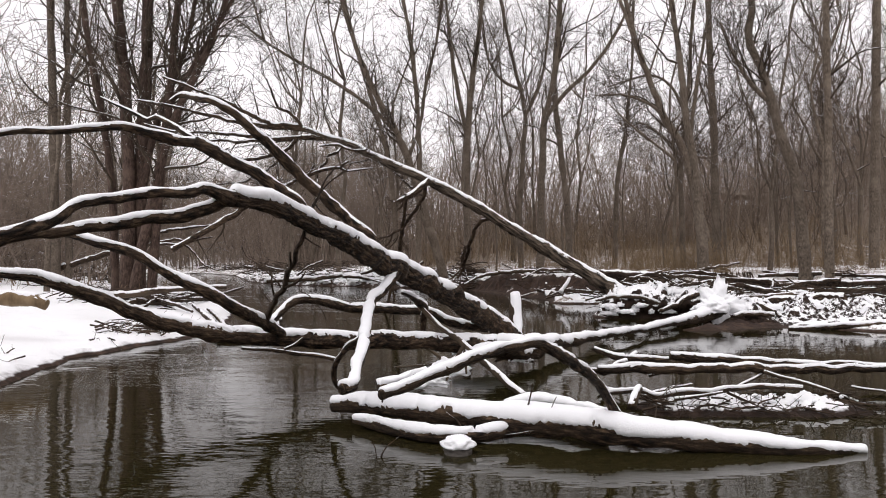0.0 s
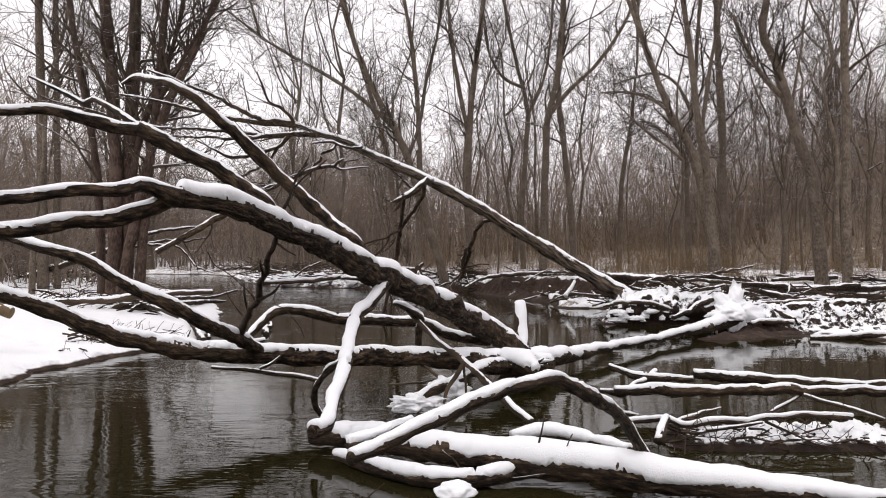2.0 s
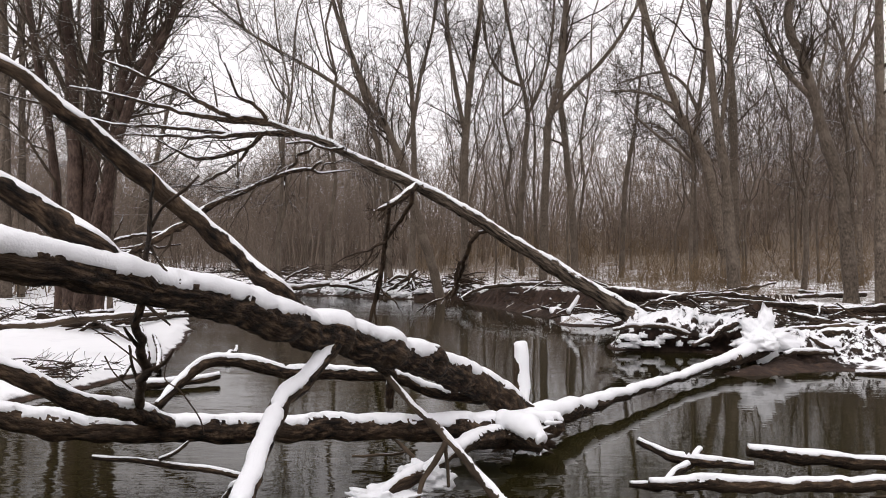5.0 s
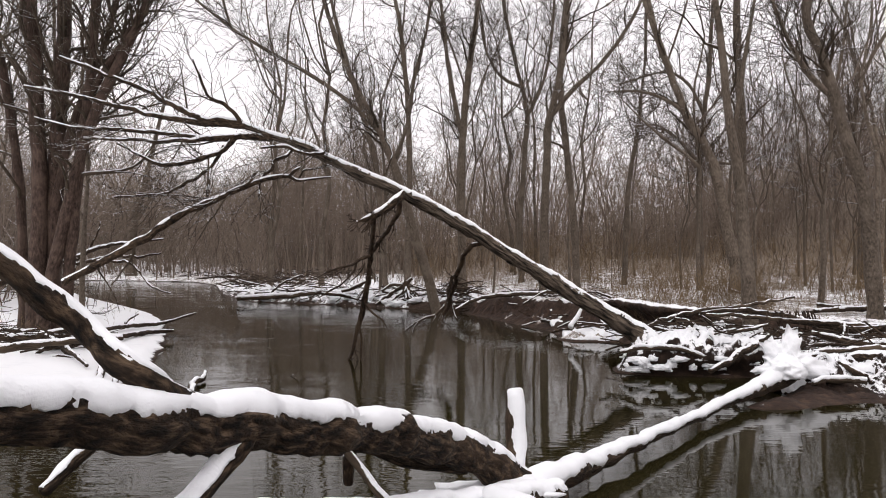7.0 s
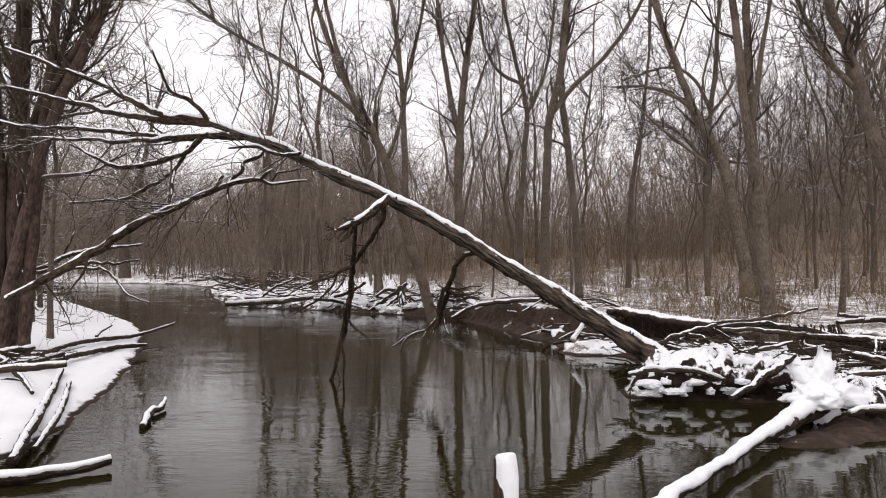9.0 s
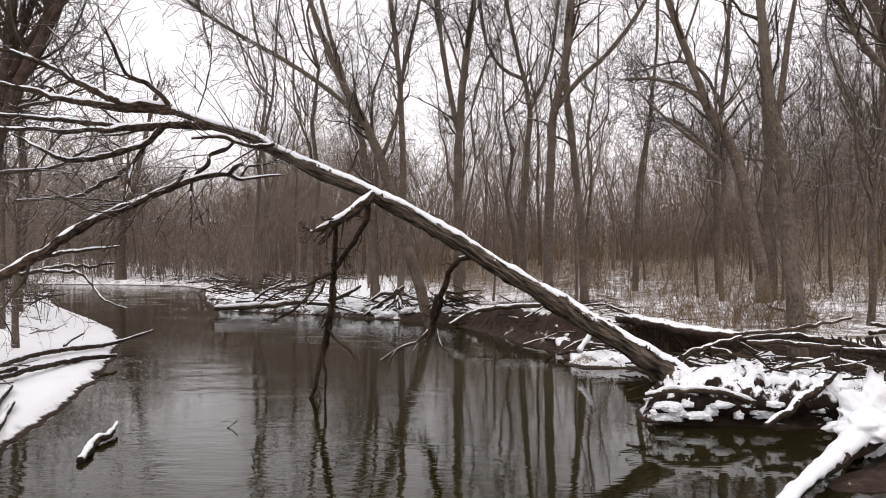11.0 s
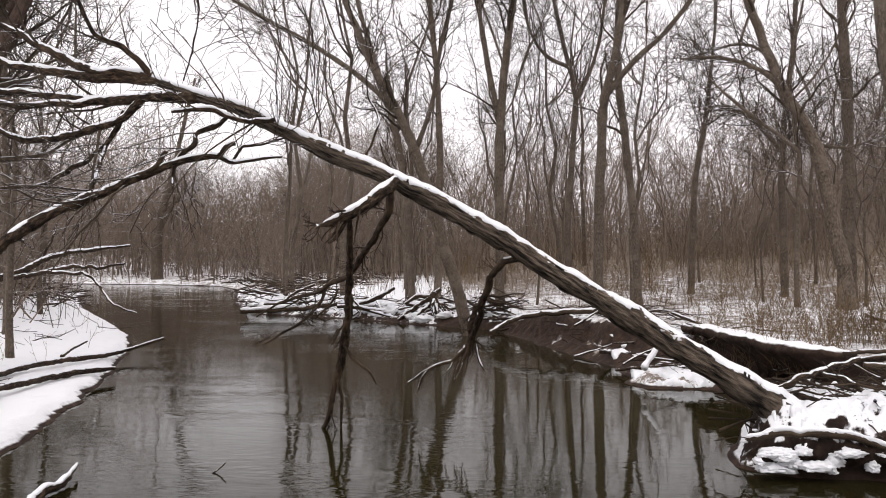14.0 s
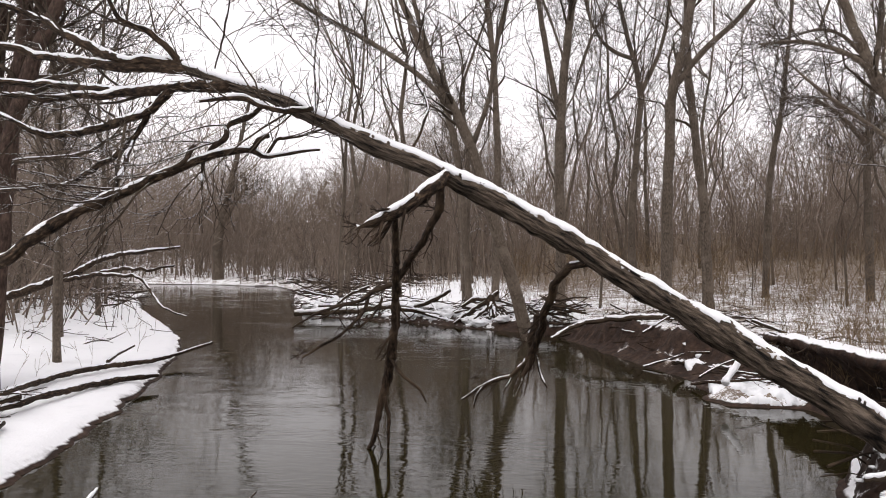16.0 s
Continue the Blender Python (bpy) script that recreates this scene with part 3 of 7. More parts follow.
def root_plate(at, seed):
    """The upturned root plate: a jagged fan facing downstream, plastered with snow, with finger roots round its rim."""
    rim, rings = 120, 14
    th = np.linspace(0, 2 * math.pi, rim, endpoint=False)
    deg = np.degrees(th)
    spans = [(-85, 0.36), (-61, 0.38), (-34, 0.33), (-12, 0.62), (10, 0.5), (17, 0.36), (24, 0.45), (40, 0.31), (52, 0.34), (60, 0.52), (84, 0.5), (96, 0.34), (112, 0.33), (135, 0.42), (150, 0.3), (180, 0.3), (191, 0.48), (206, 0.3), (240, 0.34)]
    reach = np.interp(deg, [a for a, r in spans], [r for a, r in spans], period=360)
    reach = reach * (1 + 0.12 * np.array([noise.noise(Vector((math.cos(a) * 3 + seed, math.sin(a) * 3, 0))) for a in th]))
    right, up, out = Vector((0.985, -0.17, 0)), Vector((0.06, 0.2, 0.97)), Vector((-0.16, -0.95, 0.25))
    verts = []
    for side in (1, -1):
        for i in range(1, rings + 1):
            f = i / rings
            for a, r in zip(th, reach):
                far = (0.3 * (1 - f) + r * f) * f
                u, v = math.cos(a) * far, math.sin(a) * far
                thick = 0.085 * (1 - f ** 2) ** 0.5 + 0.014
                rim_jag = 0.1 * f * f * noise.noise(Vector((u * 16, v * 16, seed)))
                u, v = u * (1 + rim_jag * 2.5), v * (1 + rim_jag * 2.5)
                rough = 0.1 * noise.noise(Vector((u * 5 + seed, v * 5, side))) + 0.045 * noise.noise(Vector((u * 14, v * 14 + seed, side))) + 0.022 * noise.noise(Vector((u * 34, v * 34 + seed, side)))
                verts.append(tuple(Vector(at) + right * u + up * v + out * (side * thick + rough * (1 - 0.5 * f))))
    faces = []
    for k in (0, 1):
        base = k * rings * rim
        for i in range(rings - 1):
            for j in range(rim):
                q = (base + i * rim + j, base + i * rim + (j + 1) % rim, base + (i + 1) * rim + (j + 1) % rim, base + (i + 1) * rim + j)
                faces.append(q[::-1] if k == 0 else q)
        faces.append(tuple(range(base, base + rim)) if k == 0 else tuple(range(base, base + rim))[::-1])
    last = (rings - 1) * rim
    for j in range(rim):
        faces.append((last + j, last + (j + 1) % rim, last + rings * rim + (j + 1) % rim, last + rings * rim + j))
    return mesh_of("root_plate", verts, faces, SNOW)


child("root_plate", root_plate((5.05, 13.58, 0.37), 4.2), fallen, "jagged fan of roots plastered with snow")
bit = new("snow_lump", lump_mesh("snow_lump", (4.93, 13.36, 0.33), (0.27, 0.2, 0.15), SNOW, 5, 0.35))
bit.parent = fallen
bit.matrix_parent_inverse = Matrix.Translation(-fallen.location)
tagged(bit, "snow heaped on the neck of the root plate")
limb(fallen, "root", [(4.96, 13.7, 0.18, 0.08), (5.3, 13.85, 0.32, 0.07), (5.55, 13.95, 0.42, 0.045), (5.74, 14.0, 0.5, 0.02)], snow=0.02, cover=1.3, width=1.2, sides=12, rough=0.22, label="dark root under snow")
limb(fallen, "root", [(4.9, 13.65, 0.1, 0.1), (5.25, 13.75, 0.13, 0.085), (5.55, 13.85, 0.12, 0.05)], snow=0.02, cover=0.8, sides=12, rough=0.25, label="dark root in shade below the plate")
limb(fallen, "root", [(4.98, 13.45, 0.2, 0.02), (5.0, 13.4, 0.28, 0.016), (4.96, 13.38, 0.36, 0.01)], snow=0, sides=7, rough=0.2)
limb(fallen, "main_limb", [(0.86, 8.58, 0.22, 0.118), (0.7, 8.45, 0.4, 0.118), (0.48, 8.22, 0.59, 0.112), (0.2, 7.75, 0.77, 0.104), (-0.07, 7.1, 0.94, 0.098), (-0.34, 6.5, 1.1, 0.094), (-0.5, 6.1, 1.2, 0.088), (-0.66, 5.6, 1.32, 0.077), (-0.8, 5.2, 1.42, 0.067), (-0.9, 4.8, 1.5, 0.056), (-1.03, 4.38, 1.56, 0.047), (-1.19, 4.15, 1.585, 0.042)], snow=0.042, cover=2.0, sides=32, rough=0.16, kink=0.035, ridge=0.022, step=0.04)
limb(fallen, "limb", [(-1.19, 4.15, 1.58, 0.046), (-1.31, 4.05, 1.62, 0.031), (-1.41, 3.9, 1.58, 0.028), (-1.63, 3.75, 1.56, 0.024), (-1.75, 3.6, 1.52, 0.028), (-1.85, 3.45, 1.42, 0.029), (-1.92, 3.3, 1.37, 0.03), (-2.07, 3.1, 1.31, 0.03)], snow=0.013, cover=1.0, rough=0.15, kink=0.03)
limb(fallen, "limb", [(-1.24, 4.15, 1.57, 0.037), (-1.36, 4.1, 1.51, 0.035), (-1.56, 4.0, 1.46, 0.034), (-1.76, 3.9, 1.42, 0.03), (-1.94, 3.8, 1.39, 0.03), (-2.16, 3.7, 1.35, 0.029), (-2.35, 3.5, 1.29, 0.027)], snow=0.016, cover=1.1, rough=0.14, kink=0.03)
limb(fallen, "limb", [(-0.86, 4.95, 1.47, 0.034), (-0.94, 4.74, 1.61, 0.04), (-1.06, 4.72, 1.69, 0.041), (-1.21, 4.62, 1.8, 0.04), (-1.37, 4.5, 1.89, 0.038), (-1.51, 4.45, 1.96, 0.037)], snow=0.013, cover=1.0, rough=0.14, kink=0.02)
limb(fallen, "limb", [(-1.5, 4.45, 1.95, 0.031), (-1.62, 4.4, 1.96, 0.031), (-1.74, 4.35, 2, 0.028), (-1.88, 4.25, 2.02, 0.023), (-2.03, 4.15, 1.98, 0.02), (-2.2, 4.05, 1.96, 0.018), (-2.39, 3.93, 1.92, 0.015), (-2.6, 3.8, 1.85, 0.012)], snow=0.014, cover=1.1, rough=0.12, kink=0.03)
limb(fallen, "limb", [(-1.5, 4.45, 1.96, 0.023), (-1.65, 4.5, 2.06, 0.017), (-1.79, 4.55, 2.13, 0.015), (-1.86, 4.6, 2.12, 0.012), (-2, 4.65, 2.19, 0.011), (-2.21, 4.7, 2.29, 0.006)], snow=0.009, cover=0.8, sides=8)
limb(fallen, "limb", [(-0.5, 6.05, 1.25, 0.046), (-0.6, 5.78, 1.44, 0.045), (-0.82, 5.78, 1.62, 0.045), (-1.07, 5.66, 1.85, 0.042), (-1.27, 5.42, 2.08, 0.04), (-1.45, 5.3, 2.24, 0.033), (-1.62, 5.25, 2.37, 0.026), (-1.78, 5.35, 2.42, 0.025), (-1.97, 5.5, 2.48, 0.019), (-2.06, 5.5, 2.44, 0.009)], snow=0.014, cover=0.9, sides=10, rough=0.14, kink=0.03)
limb(fallen, "lower_limb", [(1.14, 8.6, 0.17, 0.097), (0.45, 7.9, 0.31, 0.089), (-0.14, 7.55, 0.38, 0.084), (-0.81, 7.35, 0.42, 0.083), (-1.43, 7.1, 0.46, 0.08), (-1.85, 6.9, 0.51, 0.077), (-2.27, 6.75, 0.58, 0.071), (-2.62, 6.6, 0.7, 0.065), (-2.95, 6.45, 0.87, 0.059), (-3.21, 6.3, 0.99, 0.054), (-3.4, 6.2, 1.08, 0.041), (-3.62, 6.1, 1.12, 0.032), (-3.92, 6.0, 1.16, 0.031)], snow=0.032, cover=1.05, sides=24, rough=0.16, kink=0.03, ridge=0.016, step=0.05)
limb(fallen, "limb", [(-1.52, 7.06, 0.5, 0.04), (-1.64, 6.75, 0.64, 0.057), (-1.73, 6.3, 0.79, 0.054), (-1.95, 6.1, 0.96, 0.052), (-2.25, 6, 1.11, 0.046), (-2.5, 5.95, 1.28, 0.041), (-2.8, 5.9, 1.38, 0.034), (-3.08, 5.9, 1.46, 0.03), (-3.4, 5.9, 1.47, 0.025), (-3.72, 5.9, 1.43, 0.023)], snow=0.02, cover=1.0)
limb(limb(fallen, "stub", [(0.88, 8.9, 0.19, 0.081), (0.9, 9.0, 0.4, 0.075), (0.89, 9.05, 0.6, 0.072), (0.89, 9.1, 0.79, 0.069)], snow=0), "snow", [(x + 0.004, y - 0.016, z + 0.02, r * 0.93) for x, y, z, r in [(0.88, 8.9, 0.19, 0.081), (0.9, 9.0, 0.4, 0.075), (0.89, 9.05, 0.6, 0.072), (0.89, 9.1, 0.79, 0.069)]], SNOW, 0, sides=14, rough=0.16, label="snow plastered over the standing stub")
limb(fallen, "broken_limb", [(-0.4, 6.3, 1.16, 0.065), (-0.42, 6.15, 1.09, 0.052), (-0.47, 6.0, 1.01, 0.046), (-0.56, 5.7, 0.9, 0.043), (-0.55, 5.2, 0.75, 0.039), (-0.53, 4.9, 0.68, 0.036), (-0.53, 4.5, 0.58, 0.035), (-0.52, 4.25, 0.51, 0.033), (-0.56, 4.1, 0.51, 0.033)], snow=0.024, cover=1.5, rough=0.16, kink=0.03, label='snapped limb with splintered end')
limb(fallen, "limb", [(-0.59, 5.3, 0.67, 0.02), (-0.74, 5.6, 0.55, 0.022), (-0.87, 5.9, 0.39, 0.023), (-0.91, 6.1, 0.24, 0.024), (-0.87, 6.15, 0.15, 0.021)], snow=0.015, cover=0.7)
limb(fallen, "limb", [(-1.77, 7.4, 0.56, 0.034), (-1.7, 7.6, 0.68, 0.04), (-1.57, 7.8, 0.8, 0.047), (-1.35, 7.9, 0.81, 0.048), (-1.0, 7.95, 0.71, 0.048), (-0.52, 8.05, 0.69, 0.049), (-0.21, 8.1, 0.64, 0.049), (0.09, 8.2, 0.51, 0.05), (0.5, 8.3, 0.46, 0.057)], snow=0.02, cover=1.0, kink=0.03)
limb(fallen, "stub", [(-0.4, 7.2, 0.9, 0.016), (-0.31, 7.5, 0.83, 0.028), (-0.2, 7.8, 0.72, 0.053), (-0.21, 7.85, 0.6, 0.042), (-0.22, 7.9, 0.46, 0.03)], snow=0.03, cover=1.2, sides=8)
bit = new("snow_lump", lump_mesh("snow_lump", (-0.2, 6.9, 0.09), (0.22, 0.11, 0.065), SNOW, 3, 0.7))
bit.parent = fallen
bit.matrix_parent_inverse = Matrix.Translation(-fallen.location)
tagged(bit, "ragged wedge of snow on a sunken root")
bit = new("snow_lump", lump_mesh("snow_lump", (0.06, 7.08, 0.17), (0.17, 0.11, 0.085), SNOW, 6, 0.6))
bit.parent = fallen
bit.matrix_parent_inverse = Matrix.Translation(-fallen.location)
tagged(bit, "ragged wedge of snow on a sunken root")
bit = new("snow_lump", lump_mesh("snow_lump", (-0.28, 6.87, 0.05), (0.12, 0.07, 0.045), SNOW, 9, 0.15))
bit.parent = fallen
bit.matrix_parent_inverse = Matrix.Translation(-fallen.location)
tagged(bit, "ragged wedge of snow on a sunken root")
bit = new("snow_lump", lump_mesh("snow_lump", (0.63, 8.4, 0.2), (0.4, 0.2, 0.1), SNOW, 4, 0.5))
bit.parent = fallen
bit.matrix_parent_inverse = Matrix.Translation(-fallen.location)
tagged(bit, "snow over the joint of the limbs")
bit = new("burl", lump_mesh("burl", (0.80, 7.90, 0.22), (0.16, 0.1, 0.11), BARK_WET, 7, 0.9))
bit.parent = fallen
bit.matrix_parent_inverse = Matrix.Translation(-fallen.location)
tagged(bit, "dark splintered root burl")
bit = new("snow_lump", lump_mesh("snow_lump", (0.84, 7.85, 0.16), (0.1, 0.07, 0.05), SNOW, 2, 0.5))
bit.parent = fallen
bit.matrix_parent_inverse = Matrix.Translation(-fallen.location)
tagged(bit, "snow caught on the root burl")
limb(fallen, "stub", [(-0.28, 6.85, 0.06, 0.021), (-0.18, 6.9, 0.12, 0.041), (-0.06, 6.95, 0.18, 0.054), (0.13, 7.1, 0.24, 0.039), (0.36, 7.5, 0.28, 0.06), (0.62, 7.9, 0.25, 0.089)], snow=0.02, cover=1.2, width=1.1, kink=0.05)
limb(fallen, "stub", [(0.63, 8.0, 0.28, 0.11), (0.81, 7.8, 0.27, 0.116), (0.89, 7.7, 0.21, 0.048)], snow=0.05, cover=1.3, rough=0.2)

# ---- drift logs on the near water ----
drift = thing("driftwood_log", "half-sunk drift log under thick snow with an arched bough", "log", at=(0.5, 5.0, 0.0))
limb(drift, "trunk", [(-0.86, 5.72, 0.1, 0.06), (-0.61, 5.62, 0.12, 0.081), (-0.27, 5.39, 0.14, 0.085), (0.13, 5.16, 0.14, 0.085), (0.51, 5.02, 0.14, 0.091), (0.86, 4.89, 0.14, 0.092), (1.12, 4.77, 0.12, 0.097), (1.46, 4.71, 0.1, 0.081), (1.87, 4.69, 0.06, 0.063), (2.27, 4.64, 0.03, 0.045), (2.68, 4.67, 0.0, 0.021)], snow=0.032, cover=1.7, width=1.25, sides=24, rough=0.16)
limb(drift, "bough", [(-0.26, 3.07, 0.67, 0.021), (-0.16, 3.2, 0.68, 0.022), (-0.03, 3.33, 0.72, 0.023), (0.1, 3.45, 0.76, 0.024), (0.24, 3.57, 0.79, 0.026), (0.37, 3.68, 0.8, 0.027), (0.49, 3.77, 0.79, 0.026), (0.67, 4.05, 0.7, 0.03), (0.9, 4.5, 0.52, 0.03), (1.06, 4.75, 0.34, 0.03), (1.16, 4.85, 0.18, 0.029), (1.17, 4.85, 0.12, 0.026)], snow=0.018, cover=1.0, rough=0.17, kink=0.03)
limb(drift, "bough", [(-0.08, 3.36, 0.72, 0.017), (-0.2, 3.25, 0.69, 0.017), (-0.28, 3.15, 0.69, 0.014)], snow=0.022, cover=1.3)
limb(drift, "branch", [(-0.66, 5.41, 0.05, 0.024), (-0.41, 5.2, 0.05, 0.039), (-0.09, 4.94, 0.05, 0.048), (0.2, 4.9, 0.05, 0.048), (0.43, 4.98, 0.06, 0.049), (0.66, 5.05, 0.08, 0.038)], snow=0.035, cover=1.5)
limb(drift, "branch", [(0.48, 5.57, 0.1, 0.034), (0.7, 5.67, 0.12, 0.043), (0.93, 5.48, 0.12, 0.041), (1.15, 5.2, 0.12, 0.035)], snow=0.05, cover=1.4)
stone = tagged(new("stone", lump_mesh("stone", (0.09, 4.66, 0.0), (0.10, 0.075, 0.06), STONE, 3)), "small dark stone capped with snow in the water", "stone")
cap = new("snow", lump_mesh("snow", (0.09, 4.66, 0.065), (0.105, 0.08, 0.05), SNOW, 8))
cap.parent = stone
log_thing("low_stick", "thin stick lying low over the water", [(-1.79, 6.5, 0.45, 0.014), (-1.56, 6.5, 0.44, 0.016), (-1.28, 6.5, 0.4, 0.018), (-0.96, 6.5, 0.35, 0.018)], snow=0.008, cover=0.9, category='stick')
log_thing("low_stick", "short forked stick low over the water", [(-1.41, 6.5, 0.44, 0.012), (-1.31, 6.5, 0.49, 0.011), (-1.25, 6.5, 0.54, 0.007)], snow=0.008, cover=0.9, category='stick')
log_thing("broken_stick", "thin broken stick caught under the fallen tree", [(0.2, 7.0, 0.42, 0.019), (0.12, 6.95, 0.31, 0.021), (0.05, 6.9, 0.2, 0.017), (0.03, 6.85, 0.1, 0.012)], snow=0, category='stick', sides=7, material=DEADWOOD)
log_thing("broken_stick", "thin broken stick caught under the fallen tree", [(0.2, 7.0, 0.41, 0.015), (0.21, 7.0, 0.27, 0.013), (0.22, 7.0, 0.14, 0.011)], snow=0, category='stick', sides=7, material=DEADWOOD)
log_thing("broken_stick", "thin broken stick caught under the fallen tree", [(-0.2, 7.6, 0.32, 0.009), (-0.07, 7.4, 0.26, 0.014), (0.06, 7.2, 0.19, 0.013)], snow=0, category='stick', sides=7, material=DEADWOOD)
log_thing("broken_stick", "thin broken stick caught under the fallen tree", [(-0.51, 8.0, 0.06, 0.01), (-0.26, 8.0, 0.07, 0.012), (-0.01, 8.0, 0.11, 0.01)], snow=0, category='stick', sides=7, material=DEADWOOD)
log_thing("leaning_stick", "thin bare stick propped in the fallen tree", [(-0.29, 7.8, 0.78, 0.024), (-0.06, 7.6, 0.56, 0.029), (0.17, 7.3, 0.42, 0.03), (0.39, 6.9, 0.26, 0.031), (0.57, 6.6, 0.12, 0.032), (0.7, 6.4, 0.04, 0.034)], snow=0.008, cover=0.6, material=DEADWOOD, category='stick')
shrub = thing("dead_sapling", "dark dead sapling caught in the fallen tree", "sapling", at=(-1.67, 6.9, 0.4))
limb(shrub, "stem", [(-1.64, 6.76, 0.68, 0.0286), (-1.54, 6.52, 0.8, 0.0265), (-1.33, 6.06, 1.01, 0.0229), (-1.18, 5.63, 1.18, 0.0192), (-1.06, 5.32, 1.32, 0.0161), (-0.99, 5.21, 1.44, 0.0135), (-0.92, 5.07, 1.57, 0.0109), (-0.83, 4.87, 1.67, 0.0088), (-0.77, 4.72, 1.74, 0.0068), (-0.7, 4.57, 1.78, 0.0052), (-0.65, 4.45, 1.81, 0.0035)], material=BARK_DARK, snow=0, sides=9, rough=0.18, kink=0.03)
limb(shrub, "twig", [(-1.17, 5.63, 1.18, 0.0119), (-1.14, 5.47, 1.24, 0.0091), (-1.12, 5.35, 1.29, 0.0056)], material=BARK_DARK, snow=0, sides=6, kink=0.02)
limb(shrub, "twig", [(-1.29, 6.0, 1.01, 0.0126), (-1.2, 5.95, 1.05, 0.0098), (-1.14, 5.9, 1.09, 0.0091), (-1.1, 5.85, 1.14, 0.0049)], material=BARK_DARK, snow=0, sides=6, kink=0.02)
limb(shrub, "twig", [(-1.44, 6.3, 0.87, 0.0112), (-1.46, 6.2, 1.04, 0.0077), (-1.44, 6.15, 1.12, 0.0056)], material=BARK_DARK, snow=0, sides=6, kink=0.02)
limb(shrub, "twig", [(-1.01, 5.25, 1.41, 0.0077), (-0.92, 5.2, 1.35, 0.0056), (-0.86, 5.15, 1.32, 0.0035)], material=BARK_DARK, snow=0, sides=6, kink=0.02)
limb(shrub, "twig", [(-1.15, 5.9, 1.09, 0.0035), (-1.16, 5.9, 0.99, 0.0035), (-1.08, 5.85, 0.95, 0.0035), (-0.98, 5.8, 0.85, 0.0035), (-0.92, 5.75, 0.76, 0.0035)], material=BARK_DARK, snow=0, sides=6, kink=0.02)
limb(shrub, "twig", [(-1.63, 5.9, 1.35, 0.0035), (-1.6, 5.95, 1.26, 0.0035), (-1.5, 6.0, 1.18, 0.0035), (-1.4, 6.1, 1.07, 0.0049), (-1.36, 6.15, 0.99, 0.0063)], material=BARK_DARK, snow=0, sides=6, kink=0.02)
limb(shrub, "twig", [(-1.59, 6.2, 1.06, 0.0042), (-1.54, 6.2, 0.97, 0.0042), (-1.49, 6.3, 0.87, 0.0056)], material=BARK_DARK, snow=0, sides=6, kink=0.02)
limb(shrub, "twig", [(-0.83, 4.87, 1.67, 0.0077), (-0.74, 4.75, 1.74, 0.0056), (-0.65, 4.7, 1.8, 0.0049), (-0.59, 4.65, 1.83, 0.0035)], material=BARK_DARK, snow=0, sides=6, kink=0.02)
limb(shrub, "twig", [(-0.88, 4.99, 1.62, 0.007), (-0.84, 4.95, 1.58, 0.0049), (-0.78, 4.9, 1.53, 0.0035)], material=BARK_DARK, snow=0, sides=6, kink=0.02)
log_thing("raft_log", "snow-topped drift log floating in a raft of debris", [(1.55, 7.5, 0.31, 0.024), (1.73, 7.3, 0.26, 0.031), (1.94, 7.2, 0.24, 0.034), (2.19, 7.1, 0.25, 0.022)], snow=0.0163, cover=1.21, group='drift raft', width=0.8, kink=0.035, rough=0.2)
log_thing("raft_log", "snow-topped drift log floating in a raft of debris", [(1.34, 6.9, 0.19, 0.018), (1.55, 7.0, 0.16, 0.03), (1.73, 7.15, 0.2, 0.03), (1.95, 7.4, 0.27, 0.02)], snow=0.0183, cover=1.21, group='drift raft', width=0.8, kink=0.035, rough=0.2)
log_thing("raft_log", "snow-topped drift log floating in a raft of debris", [(2.36, 7.6, 0.22, 0.045), (2.83, 7.5, 0.19, 0.048), (3.33, 7.4, 0.17, 0.043), (3.86, 7.3, 0.16, 0.039), (4.42, 7.2, 0.16, 0.034)], snow=0.0123, cover=1.21, group='drift raft', width=0.8, kink=0.035, rough=0.2)
log_thing("raft_log", "snow-topped drift log floating in a raft of debris", [(1.46, 6.9, 0.19, 0.033), (1.94, 6.9, 0.19, 0.047), (2.48, 6.9, 0.19, 0.047), (3.02, 6.9, 0.19, 0.04), (3.66, 6.9, 0.19, 0.037), (4.29, 6.9, 0.18, 0.029)], snow=0.0163, cover=1.21, group='drift raft', width=0.8, kink=0.035, rough=0.2)
log_thing("raft_log", "snow-topped drift log floating in a raft of debris", [(1.31, 5.9, 0.15000000000000002, 0.013), (1.55, 5.95, 0.16, 0.017), (1.76, 5.9, 0.13, 0.017), (2.08, 5.85, 0.16, 0.017), (2.44, 5.9, 0.19, 0.017), (2.89, 5.9, 0.18000000000000002, 0.015)], snow=0.0204, cover=1.21, group='drift raft', width=0.8, kink=0.035, rough=0.2)
log_thing("raft_log", "snow-topped drift log floating in a raft of debris", [(1.39, 5.4, 0.14, 0.031), (1.45, 5.5, 0.2, 0.031), (1.5, 5.6, 0.24, 0.025)], snow=0.0204, cover=1.21, group='drift raft', width=0.8, kink=0.035, rough=0.2)
log_thing("bank_log", "tan broken log lying on the snowy bank", [(-6.35, 9.5, 0.75, 0.088), (-5.82, 9.6, 0.73, 0.097), (-5.54, 9.7, 0.71, 0.094), (-5.27, 9.7, 0.65, 0.075)], snow=0.02, cover=0.9, material=STRAW, rough=0.2)
log_thing("bank_log", "thin weathered log lying on the snowy bank", [(-6.07, 12, 0.64, 0.042), (-5.41, 12.4, 0.65, 0.053), (-4.83, 12.9, 0.7, 0.05), (-3.98, 13.4, 0.74, 0.036)], snow=0.014, cover=0.9, material=DEADWOOD)
